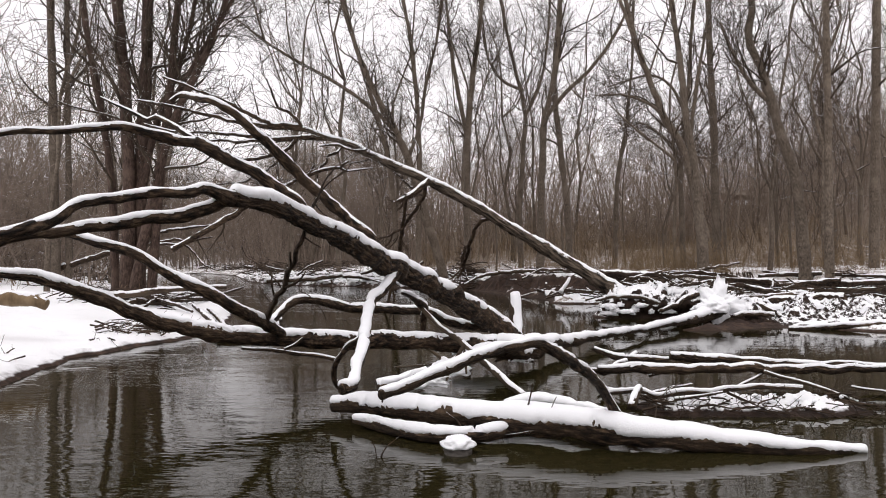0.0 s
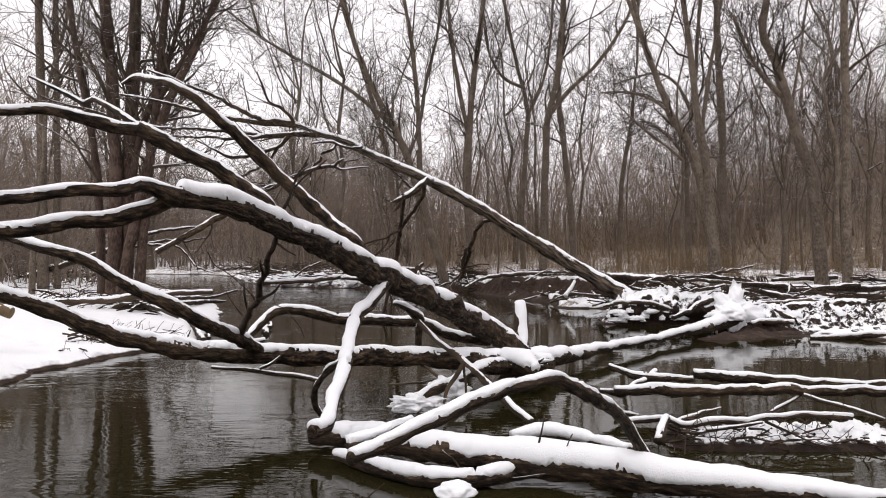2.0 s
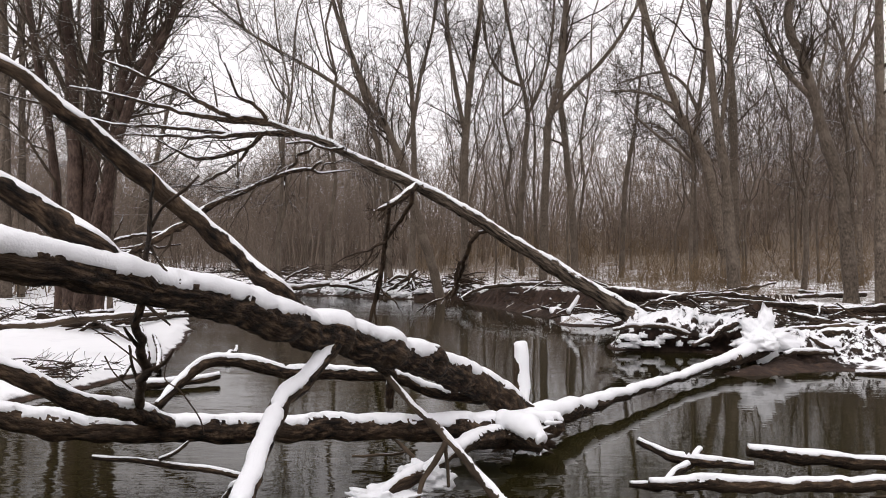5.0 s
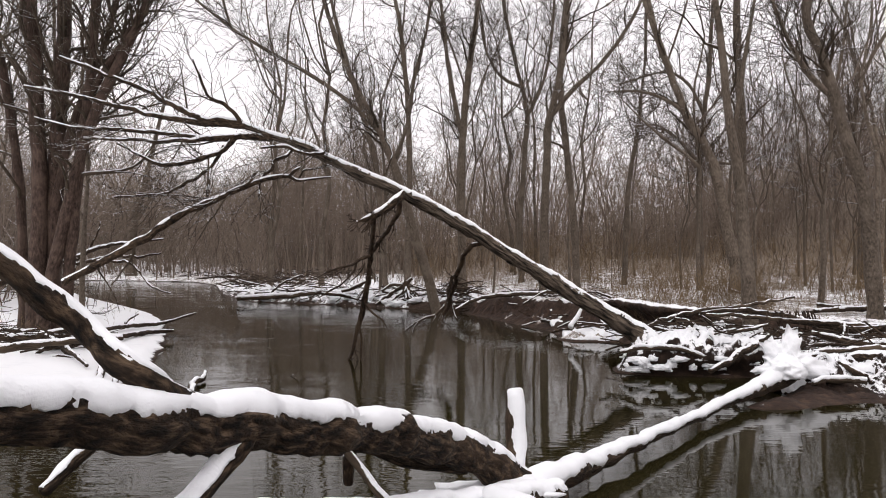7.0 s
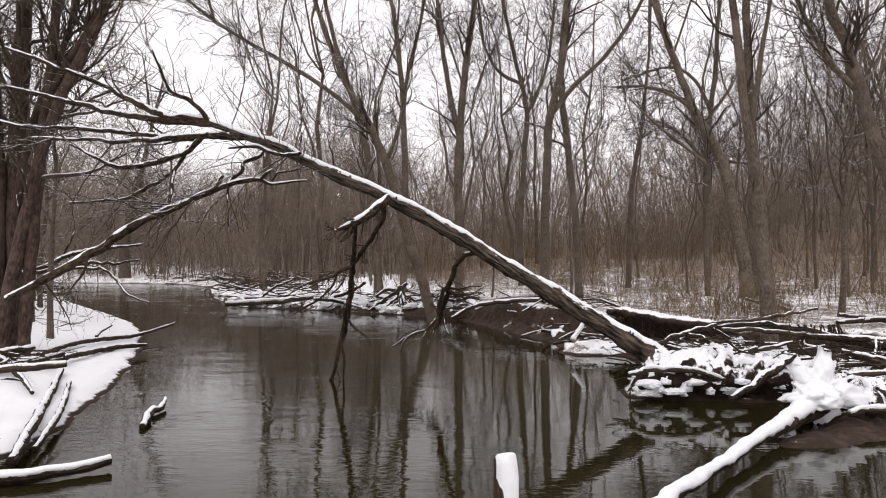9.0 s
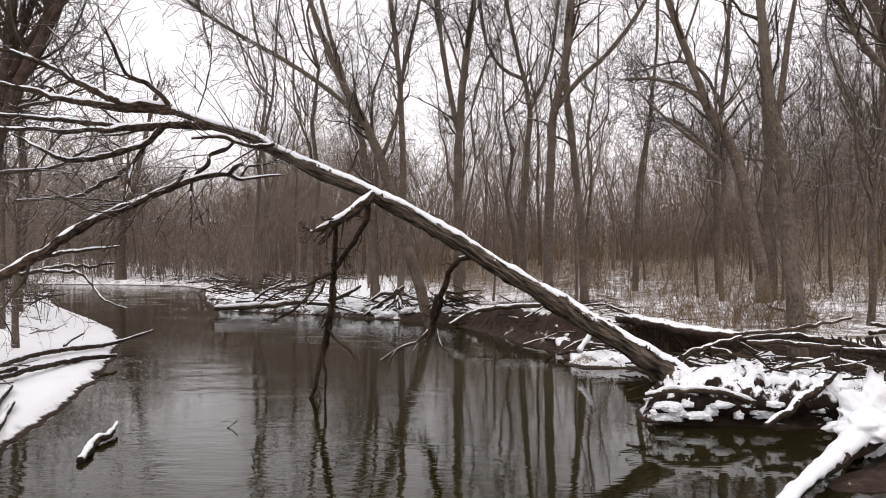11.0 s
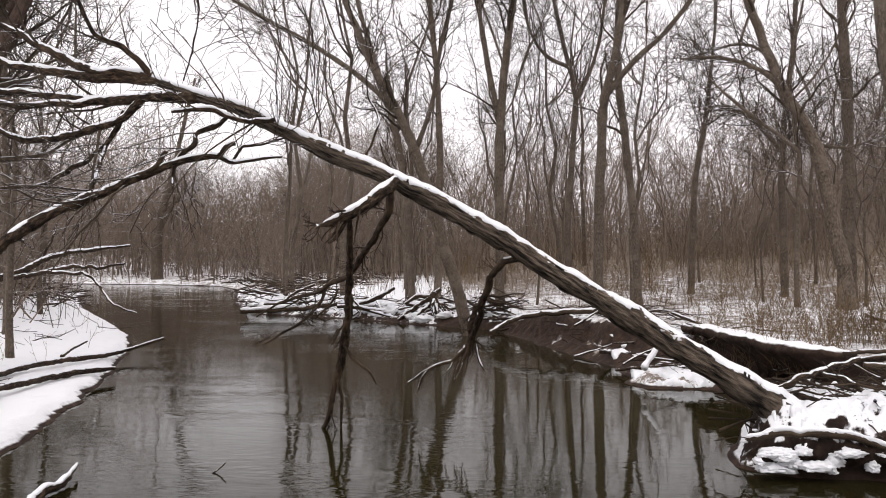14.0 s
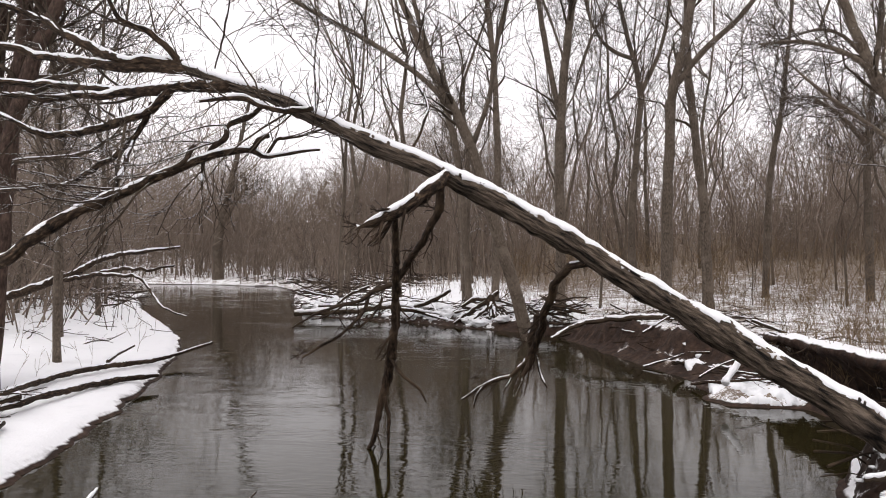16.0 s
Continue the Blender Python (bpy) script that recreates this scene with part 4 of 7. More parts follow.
log_thing("shore_log", "snow-capped dark log at the water edge", [(-3.42, 11.1, 0.05, 0.057), (-3.06, 11.23, 0.07, 0.05), (-2.64, 11.63, 0.08, 0.04)], snow=0.028, cover=1.7)

# ---- the tree that leans across the river ----
leaner = thing("leaning_tree", "leaning furrowed tree, snow along its back, over the water", "tree", at=(3.9, 15.45, 0.4))
limb(leaner, "trunk", [(3.96, 15.45, 0.38, 0.172), (3.47, 15.5, 0.67, 0.15), (2.9, 15.55, 1.01, 0.139), (2.25, 15.6, 1.42, 0.129), (1.58, 15.6, 1.82, 0.12), (0.91, 15.6, 2.25, 0.111), (0.24, 15.6, 2.63, 0.102), (-0.44, 15.6, 2.96, 0.09), (-1.05, 15.6, 3.24, 0.082), (-1.59, 15.6, 3.49, 0.073), (-2.0, 15.6, 3.69, 0.064), (-2.34, 15.6, 3.81, 0.058), (-2.69, 15.6, 3.93, 0.052), (-3.0, 15.6, 4.04, 0.047)], material=BARK_LEAN, snow=0.036, cover=2.1, sides=64, rough=0.035, width=0.84, ridge=0.02, step=0.045)
limb(leaner, "branch", [(-2.93, 15.6, 4.02, 0.054), (-3.3, 15.6, 4.05, 0.054), (-3.72, 15.6, 4.08, 0.054), (-4.2, 15.6, 4.16, 0.047), (-4.62, 15.6, 4.22, 0.04), (-4.89, 15.6, 4.3, 0.04), (-5.66, 15.5, 4.48, 0.033), (-6.46, 15.3, 4.6, 0.019)], snow=0.018, cover=0.85, sides=9, rough=0.09, kink=0.045)
limb(leaner, "branch", [(-3.0, 15.6, 4.07, 0.054), (-3.24, 15.6, 4.11, 0.047), (-3.65, 15.6, 4.15, 0.047), (-4.0, 15.6, 4.3, 0.047), (-4.41, 15.6, 4.49, 0.04), (-4.76, 15.6, 4.68, 0.034), (-5.18, 15.4, 4.82, 0.026), (-5.84, 15.2, 5.06, 0.019)], snow=0.018, cover=0.85, sides=9, rough=0.09, kink=0.045)
limb(leaner, "branch", [(-2.48, 15.6, 3.84, 0.067), (-2.89, 15.6, 3.84, 0.054), (-3.37, 15.6, 3.83, 0.054), (-3.85, 15.6, 3.85, 0.04), (-4.34, 15.6, 3.91, 0.034), (-4.83, 15.5, 3.94, 0.033), (-5.5, 15.3, 3.92, 0.019), (-6.23, 15.2, 4.07, 0.013)], snow=0.016, cover=0.85, sides=9, rough=0.09, kink=0.045)
limb(leaner, "branch", [(-3.51, 15.6, 3.82, 0.04), (-3.87, 15.5, 3.76, 0.04), (-4.29, 15.4, 3.71, 0.033), (-4.7, 15.3, 3.73, 0.026), (-5.43, 15.2, 3.74, 0.019)], snow=0.014, cover=0.85, sides=9, rough=0.09, kink=0.045)
limb(leaner, "branch", [(-3.11, 15.6, 3.83, 0.042), (-3.2, 15.55, 3.7, 0.042), (-3.34, 15.5, 3.56, 0.042), (-3.6, 15.4, 3.44, 0.041), (-3.93, 15.3, 3.35, 0.036), (-4.23, 15.2, 3.34, 0.03), (-4.47, 15.1, 3.46, 0.02), (-4.84, 15.1, 3.64, 0.015)], snow=0.014, cover=0.85, sides=9, rough=0.09, kink=0.045)
limb(leaner, "branch", [(-1.47, 15.3, 3.14, 0.01), (-1.72, 15.3, 3.12, 0.015), (-2.01, 15.35, 3.1, 0.02), (-2.24, 15.35, 3.14, 0.031), (-2.52, 15.3, 3.1, 0.036), (-2.72, 15.25, 3.02, 0.04), (-3.05, 15.15, 2.87, 0.045), (-3.34, 15.0, 2.7, 0.048), (-3.73, 14.9, 2.51, 0.057), (-4.14, 14.8, 2.21, 0.061), (-4.7, 14.7, 1.85, 0.06), (-5.41, 14.6, 1.44, 0.054)], snow=0.02, cover=0.85, sides=9, rough=0.09, kink=0.045)
limb(leaner, "branch", [(-2.68, 15.25, 3.2, 0.026), (-2.85, 15.2, 2.97, 0.026), (-3.18, 15.2, 2.83, 0.019), (-3.57, 15.2, 2.76, 0.013), (-3.83, 15.2, 2.76, 0.006)], snow=0.008, cover=0.85, sides=9, rough=0.09, kink=0.045)
limb(leaner, "branch", [(-3.02, 15.6, 4.08, 0.04), (-3.09, 15.5, 4.2, 0.033), (-3.25, 15.4, 4.33, 0.033), (-3.37, 15.3, 4.39, 0.026), (-3.49, 15.2, 4.49, 0.019), (-3.54, 15.1, 4.72, 0.019), (-3.62, 15.0, 4.97, 0.012)], snow=0.01, cover=0.85, sides=9, rough=0.09, kink=0.045)
limb(leaner, "branch", [(-1.61, 15.5, 3.57, 0.026), (-1.75, 15.35, 3.51, 0.031), (-1.82, 15.3, 3.5, 0.025), (-2.01, 15.25, 3.57, 0.025), (-2.18, 15.2, 3.62, 0.025), (-2.34, 15.15, 3.6, 0.02), (-2.56, 15.1, 3.58, 0.015)], snow=0.016, cover=0.85, sides=9, rough=0.09, kink=0.045)
limb(leaner, "branch", [(-3.28, 15.55, 3.68, 0.032), (-3.41, 15.6, 3.47, 0.029), (-3.56, 15.6, 3.28, 0.027), (-3.91, 15.7, 3.1, 0.027), (-4.08, 15.7, 2.99, 0.024), (-4.49, 15.8, 2.89, 0.022), (-5.24, 15.9, 2.86, 0.017)], snow=0.008, cover=0.85, sides=9, rough=0.09, kink=0.045)
limb(leaner, "branch", [(-1.62, 15.6, 3.58, 0.011), (-1.61, 15.6, 3.95, 0.0094), (-1.6, 15.6, 4.49, 0.0094), (-1.65, 15.6, 4.9, 0.0072), (-1.6, 15.6, 5.45, 0.0055)], snow=0.004, cover=0.4, sides=6, rough=0.09, kink=0.05)
limb(leaner, "branch", [(-2.65, 15.6, 4.02, 0.0094), (-2.52, 15.5, 4.33, 0.0094), (-2.43, 15.4, 4.71, 0.0072), (-2.4, 15.4, 5.11, 0.0055)], snow=0.004, cover=0.4, sides=6, rough=0.09, kink=0.05)
limb(leaner, "branch", [(-0.64, 15.6, 3.2, 0.0148), (-0.51, 15.6, 3.54, 0.011), (-0.64, 15.6, 3.94, 0.0094), (-0.54, 15.6, 4.35, 0.0072), (-0.51, 15.6, 4.89, 0.0055)], snow=0.005, cover=0.4, sides=6, rough=0.09, kink=0.05)
limb(leaner, "branch", [(-1.11, 15.6, 3.3, 0.011), (-1.15, 15.6, 3.61, 0.0094), (-1.23, 15.5, 3.86, 0.0072), (-1.43, 15.5, 4.13, 0.0055)], snow=0.004, cover=0.4, sides=6, rough=0.09, kink=0.05)
limb(leaner, "branch", [(-2.17, 15.6, 3.62, 0.027), (-2.25, 15.5, 3.5, 0.031), (-2.42, 15.45, 3.42, 0.026), (-2.45, 15.4, 3.28, 0.026), (-2.6, 15.35, 3.14, 0.026), (-2.63, 15.3, 3.0, 0.018), (-2.63, 15.3, 2.78, 0.01)], snow=0.006, cover=0.8, sides=8, rough=0.12, kink=0.04)
limb(leaner, "branch", [(-2.16, 15.35, 3.17, 0.026), (-2.06, 15.3, 3.23, 0.03), (-1.97, 15.3, 3.29, 0.03)], snow=0.006, cover=0.8, sides=8, rough=0.12, kink=0.04)
limb(leaner, "branch", [(-2.01, 15.35, 3.1, 0.015), (-1.95, 15.4, 3.26, 0.015), (-1.89, 15.45, 3.28, 0.016), (-1.73, 15.5, 3.31, 0.013), (-1.53, 15.6, 3.39, 0.011)], snow=0.006, cover=0.8, sides=8, rough=0.12, kink=0.04)
limb(leaner, "branch", [(-3.51, 15.6, 3.32, 0.021), (-3.48, 15.4, 3.06, 0.023), (-3.43, 15.2, 2.84, 0.02), (-3.37, 15.05, 2.72, 0.015)], snow=0.006, cover=0.8, sides=8, rough=0.12, kink=0.04)
limb(leaner, "splinter", [(-0.69, 15.0, 2.52, 0.024), (-0.74, 15.0, 2.45, 0.019), (-0.87, 15.0, 2.27, 0.007)], snow=0, sides=5, rough=0.2)
limb(leaner, "splinter", [(-0.77, 15.0, 2.49, 0.019), (-0.82, 14.95, 2.42, 0.014), (-0.97, 14.9, 2.4, 0.005)], snow=0, sides=5, rough=0.2)
limb(leaner, "splinter", [(-0.61, 15.0, 2.55, 0.015), (-0.63, 15.0, 2.41, 0.01), (-0.66, 15.0, 2.22, 0.005)], snow=0, sides=5, rough=0.2)
limb(leaner, "splinter", [(-0.74, 15.0, 2.49, 0.01), (-0.79, 15.0, 2.34, 0.007), (-0.92, 15.0, 2.24, 0.005)], snow=0, sides=5, rough=0.2)
limb(leaner, "splinter", [(-0.82, 15.0, 2.44, 0.01), (-0.92, 15.0, 2.36, 0.007), (-0.99, 15.0, 2.27, 0.005)], snow=0, sides=5, rough=0.2)
limb(leaner, "broken_branch", [(-0.31, 15.5, 2.91, 0.052), (-0.41, 15.3, 2.79, 0.076), (-0.54, 15.15, 2.65, 0.069), (-0.69, 15.0, 2.54, 0.058), (-0.84, 14.9, 2.46, 0.033), (-0.99, 14.85, 2.39, 0.014)], snow=0.026, cover=0.9, rough=0.35, width=0.8, label='splintered branch end with snow')
limb(leaner, "hanging_branch", [(-0.36, 15.5, 2.82, 0.039), (-0.4, 15.6, 2.59, 0.04), (-0.56, 15.8, 2.33, 0.041), (-0.77, 16.0, 2.06, 0.036), (-0.89, 16.1, 1.91, 0.024)], snow=0, cover=0.7, sides=12, rough=0.22, kink=0.02)
limb(leaner, "hanging_branch", [(-0.76, 15.3, 2.51, 0.027), (-0.81, 15.6, 2.26, 0.034), (-0.91, 16.1, 1.77, 0.048), (-0.99, 16.4, 1.32, 0.05), (-1.1, 16.6, 0.85, 0.051), (-1.21, 16.7, 0.46, 0.038), (-1.29, 16.75, 0.11, 0.029), (-1.41, 16.8, -0.07, 0.02)], snow=0, cover=0.7, sides=12, rough=0.22, kink=0.02)
limb(leaner, "hanging_branch", [(-1.15, 16.65, 0.62, 0.026), (-1.12, 16.75, 0.3, 0.02), (-1.14, 16.8, -0.05, 0.013)], snow=0, cover=0.7, sides=12, rough=0.22, kink=0.02)
limb(leaner, "hanging_branch", [(-0.79, 15.3, 2.48, 0.013), (-0.89, 15.3, 2.31, 0.013), (-0.98, 15.3, 2.24, 0.006)], snow=0, cover=0.7, sides=12, rough=0.22, kink=0.02)
limb(leaner, "hanging_branch", [(-0.8, 15.0, 2.48, 0.012), (-0.85, 15.0, 2.34, 0.012), (-0.94, 15.0, 2.24, 0.006)], snow=0, cover=0.7, sides=12, rough=0.22, kink=0.02)
limb(leaner, "hanging_branch", [(0.98, 15.6, 2.09, 0.04), (0.81, 15.8, 2.04, 0.041), (0.68, 16.1, 1.84, 0.042), (0.59, 16.5, 1.54, 0.044), (0.53, 16.8, 1.29, 0.045), (0.45, 17.0, 1.05, 0.04)], snow=0.003, cover=0.3, sides=9, kink=0.05)
limb(leaner, "hanging_branch", [(0.53, 16.9, 1.52, 0.035), (0.46, 17.0, 1.24, 0.045), (0.44, 17.1, 0.98, 0.041), (0.35, 17.15, 0.78, 0.023)], snow=0.003, cover=0.3, sides=7, kink=0.05)
limb(leaner, "hanging_branch", [(0.48, 17.2, 1.07, 0.028), (0.32, 17.2, 0.87, 0.028), (0.12, 17.2, 0.75, 0.022), (-0.11, 17.2, 0.65, 0.022), (-0.35, 17.2, 0.5, 0.011)], snow=0.003, cover=0.3, sides=7, kink=0.05)
limb(leaner, "hanging_branch", [(-0.11, 17.2, 0.65, 0.017), (-0.17, 17.2, 0.55, 0.017), (-0.21, 17.2, 0.41, 0.011)], snow=0.003, cover=0.3, sides=7, kink=0.05)
limb(leaner, "hanging_branch", [(0.47, 17.2, 1.1, 0.022), (0.54, 17.1, 0.88, 0.017), (0.63, 17.0, 0.69, 0.011)], snow=0.003, cover=0.3, sides=7, kink=0.05)
limb(leaner, "hanging_branch", [(0.32, 17.2, 0.95, 0.017), (0.28, 17.2, 0.75, 0.011), (0.24, 17.2, 0.55, 0.006)], snow=0.003, cover=0.3, sides=7, kink=0.05)
limb(leaner, "hanging_branch", [(0.37, 17.1, 0.84, 0.013), (0.31, 17.1, 0.65, 0.011), (0.27, 17.1, 0.55, 0.007)], snow=0.003, cover=0.3, sides=7, kink=0.05)
limb(leaner, "hanging_branch", [(0.46, 17.1, 0.9, 0.013), (0.41, 17.1, 0.71, 0.009), (0.37, 17.1, 0.58, 0.004)], snow=0.003, cover=0.3, sides=7, kink=0.05)
limb(leaner, "hanging_branch", [(0.23, 17.1, 0.78, 0.013), (0.15, 17.1, 0.64, 0.009), (0.12, 17.1, 0.5, 0.004)], snow=0.003, cover=0.3, sides=7, kink=0.05)
p, r = leaner_twigs([[(-2.93, 15.6, 4.02, 0.054), (-3.3, 15.6, 4.05, 0.054), (-3.72, 15.6, 4.08, 0.054), (-4.2, 15.6, 4.16, 0.047), (-4.62, 15.6, 4.22, 0.04), (-4.89, 15.6, 4.3, 0.04), (-5.66, 15.5, 4.48, 0.033), (-6.46, 15.3, 4.6, 0.019)], [(-3.0, 15.6, 4.07, 0.054), (-3.24, 15.6, 4.11, 0.047), (-3.65, 15.6, 4.15, 0.047), (-4.0, 15.6, 4.3, 0.047), (-4.41, 15.6, 4.49, 0.04), (-4.76, 15.6, 4.68, 0.034), (-5.18, 15.4, 4.82, 0.026), (-5.84, 15.2, 5.06, 0.019)], [(-2.48, 15.6, 3.84, 0.067), (-2.89, 15.6, 3.84, 0.054), (-3.37, 15.6, 3.83, 0.054), (-3.85, 15.6, 3.85, 0.04), (-4.34, 15.6, 3.91, 0.034), (-4.83, 15.5, 3.94, 0.033), (-5.5, 15.3, 3.92, 0.019), (-6.23, 15.2, 4.07, 0.013)], [(-3.51, 15.6, 3.82, 0.04), (-3.87, 15.5, 3.76, 0.04), (-4.29, 15.4, 3.71, 0.033), (-4.7, 15.3, 3.73, 0.026), (-5.43, 15.2, 3.74, 0.019)], [(-3.11, 15.6, 3.83, 0.042), (-3.2, 15.55, 3.7, 0.042), (-3.34, 15.5, 3.56, 0.042), (-3.6, 15.4, 3.44, 0.041), (-3.93, 15.3, 3.35, 0.036), (-4.23, 15.2, 3.34, 0.03), (-4.47, 15.1, 3.46, 0.02), (-4.84, 15.1, 3.64, 0.015)], [(-1.47, 15.3, 3.14, 0.01), (-1.72, 15.3, 3.12, 0.015), (-2.01, 15.35, 3.1, 0.02), (-2.24, 15.35, 3.14, 0.031), (-2.52, 15.3, 3.1, 0.036), (-2.72, 15.25, 3.02, 0.04), (-3.05, 15.15, 2.87, 0.045), (-3.34, 15.0, 2.7, 0.048), (-3.73, 14.9, 2.51, 0.057), (-4.14, 14.8, 2.21, 0.061), (-4.7, 14.7, 1.85, 0.06), (-5.41, 14.6, 1.44, 0.054)], [(-2.68, 15.25, 3.2, 0.026), (-2.85, 15.2, 2.97, 0.026), (-3.18, 15.2, 2.83, 0.019), (-3.57, 15.2, 2.76, 0.013), (-3.83, 15.2, 2.76, 0.006)], [(-3.02, 15.6, 4.08, 0.04), (-3.09, 15.5, 4.2, 0.033), (-3.25, 15.4, 4.33, 0.033), (-3.37, 15.3, 4.39, 0.026), (-3.49, 15.2, 4.49, 0.019), (-3.54, 15.1, 4.72, 0.019), (-3.62, 15.0, 4.97, 0.012)], [(-1.61, 15.5, 3.57, 0.026), (-1.75, 15.35, 3.51, 0.031), (-1.82, 15.3, 3.5, 0.025), (-2.01, 15.25, 3.57, 0.025), (-2.18, 15.2, 3.62, 0.025), (-2.34, 15.15, 3.6, 0.02), (-2.56, 15.1, 3.58, 0.015)], [(-3.28, 15.55, 3.68, 0.032), (-3.41, 15.6, 3.47, 0.029), (-3.56, 15.6, 3.28, 0.027), (-3.91, 15.7, 3.1, 0.027), (-4.08, 15.7, 2.99, 0.024), (-4.49, 15.8, 2.89, 0.022), (-5.24, 15.9, 2.86, 0.017)], [(-1.62, 15.6, 3.58, 0.011), (-1.61, 15.6, 3.95, 0.0094), (-1.6, 15.6, 4.49, 0.0094), (-1.65, 15.6, 4.9, 0.0072), (-1.6, 15.6, 5.45, 0.0055)], [(-2.65, 15.6, 4.02, 0.0094), (-2.52, 15.5, 4.33, 0.0094), (-2.43, 15.4, 4.71, 0.0072), (-2.4, 15.4, 5.11, 0.0055)], [(-0.64, 15.6, 3.2, 0.0148), (-0.51, 15.6, 3.54, 0.011), (-0.64, 15.6, 3.94, 0.0094), (-0.54, 15.6, 4.35, 0.0072), (-0.51, 15.6, 4.89, 0.0055)], [(-1.11, 15.6, 3.3, 0.011), (-1.15, 15.6, 3.61, 0.0094), (-1.23, 15.5, 3.86, 0.0072), (-1.43, 15.5, 4.13, 0.0055)], [(-2.17, 15.6, 3.62, 0.027), (-2.25, 15.5, 3.5, 0.031), (-2.42, 15.45, 3.42, 0.026), (-2.45, 15.4, 3.28, 0.026), (-2.6, 15.35, 3.14, 0.026), (-2.63, 15.3, 3.0, 0.018), (-2.63, 15.3, 2.78, 0.01)], [(-2.01, 15.35, 3.1, 0.015), (-1.95, 15.4, 3.26, 0.015), (-1.89, 15.45, 3.28, 0.016), (-1.73, 15.5, 3.31, 0.013), (-1.53, 15.6, 3.39, 0.011)], [(-3.51, 15.6, 3.32, 0.021), (-3.48, 15.4, 3.06, 0.023), (-3.43, 15.2, 2.84, 0.02), (-3.37, 15.05, 2.72, 0.015)]])
child("twig_spray", mesh_of("twig_spray", p, r, TWIG), leaner, "fine bare twigs of the leaning crown")
p, r = leaner_twigs([[(-0.36, 15.5, 2.82, 0.039), (-0.4, 15.6, 2.59, 0.04), (-0.56, 15.8, 2.33, 0.041), (-0.77, 16.0, 2.06, 0.036), (-0.89, 16.1, 1.91, 0.024)], [(-0.76, 15.3, 2.51, 0.027), (-0.81, 15.6, 2.26, 0.034), (-0.91, 16.1, 1.77, 0.048), (-0.99, 16.4, 1.32, 0.05), (-1.1, 16.6, 0.85, 0.051), (-1.21, 16.7, 0.46, 0.038), (-1.29, 16.75, 0.11, 0.029), (-1.41, 16.8, -0.07, 0.02)], [(-0.85, 16.1, 1.98, 0.024), (-1.1, 15.9, 1.81, 0.02), (-1.33, 15.7, 1.61, 0.017), (-1.49, 15.5, 1.39, 0.014), (-1.66, 15.3, 1.21, 0.009)], [(-0.31, 15.5, 2.91, 0.052), (-0.41, 15.3, 2.79, 0.076), (-0.54, 15.15, 2.65, 0.069), (-0.69, 15.0, 2.54, 0.058), (-0.84, 14.9, 2.46, 0.033), (-0.99, 14.85, 2.39, 0.014)], [(0.48, 17.2, 1.07, 0.028), (0.32, 17.2, 0.87, 0.028), (0.12, 17.2, 0.75, 0.022), (-0.11, 17.2, 0.65, 0.022), (-0.35, 17.2, 0.5, 0.011)], [(0.53, 16.9, 1.52, 0.035), (0.46, 17.0, 1.24, 0.045), (0.44, 17.1, 0.98, 0.041), (0.35, 17.15, 0.78, 0.023)], [(0.98, 15.6, 2.09, 0.04), (0.81, 15.8, 2.04, 0.041), (0.68, 16.1, 1.84, 0.042), (0.59, 16.5, 1.54, 0.044), (0.53, 16.8, 1.29, 0.045), (0.45, 17.0, 1.05, 0.04)]], 0.3, 43)
tagged(child("hanging_twig_spray", mesh_of("hanging_twig_spray", p, r, BARK_DARK), leaner), "small dark twigs on the hanging branches", kind="stuff")

# ---- the right bank ----
log_thing("bank_log", "pale fallen log along the cut bank", [(0.76, 25.5, 0.34, 0.035), (1.35, 26.0, 0.62, 0.052), (2.26, 26.3, 0.74, 0.066), (3.48, 26.5, 0.79, 0.074), (4.4, 26.6, 0.79, 0.074)], snow=0.018, cover=0.8, kink=0.04, material=DEADWOOD)
log_thing("stake", "short leaning stub plastered white with snow", [(3.21, 19.9, 0.32, 0.06), (3.35, 20.0, 0.51, 0.051), (3.49, 20.1, 0.7, 0.041)], snow=0, rough=0.35, kink=0.03, material=SNOW, category='stub')
log_thing("far_log", "long pale log at the far waterline under snow", [(-7.94, 33.0, 0.25, 0.077), (-6.99, 33.5, 0.28, 0.098), (-5.89, 34.0, 0.33, 0.1), (-4.76, 34.5, 0.47, 0.082)], snow=0.08, cover=1.6, material=DEADWOOD)

# ---- the log jam ----
log_thing("jam_log", "weathered drift log in the snowy log jam", [(8.22, 19.0, 0.76, 0.045), (9.01, 19.2, 0.79, 0.053), (9.99, 19.3, 0.82, 0.053)], snow=0.015, cover=0.9, group='log jam', material=BARK_WET)
log_thing("jam_log", "weathered drift log in the snowy log jam", [(6.39, 16.5, 0.75, 0.051), (8.28, 16.5, 0.65, 0.063), (9.84, 16.4, 0.68, 0.063), (11.5, 16.4, 0.66, 0.063)], snow=0.015, cover=0.9, group='log jam', material=BARK_WET)
log_thing("jam_log", "weathered drift log in the snowy log jam", [(6.47, 15.5, 0.43, 0.036), (8.01, 15.5, 0.53, 0.048), (9.29, 15.5, 0.56, 0.048)], snow=0.015, cover=0.9, group='log jam', material=DEADWOOD)
log_thing("jam_log", "weathered drift log in the snowy log jam", [(5.96, 12.6, 0.01, 0.029), (6.54, 12.5, 0.04, 0.048), (7.47, 12.5, 0.1, 0.057), (8.35, 12.5, 0.13, 0.048)], snow=0.0272, cover=1.33, group='log jam', material=BARK_WET)
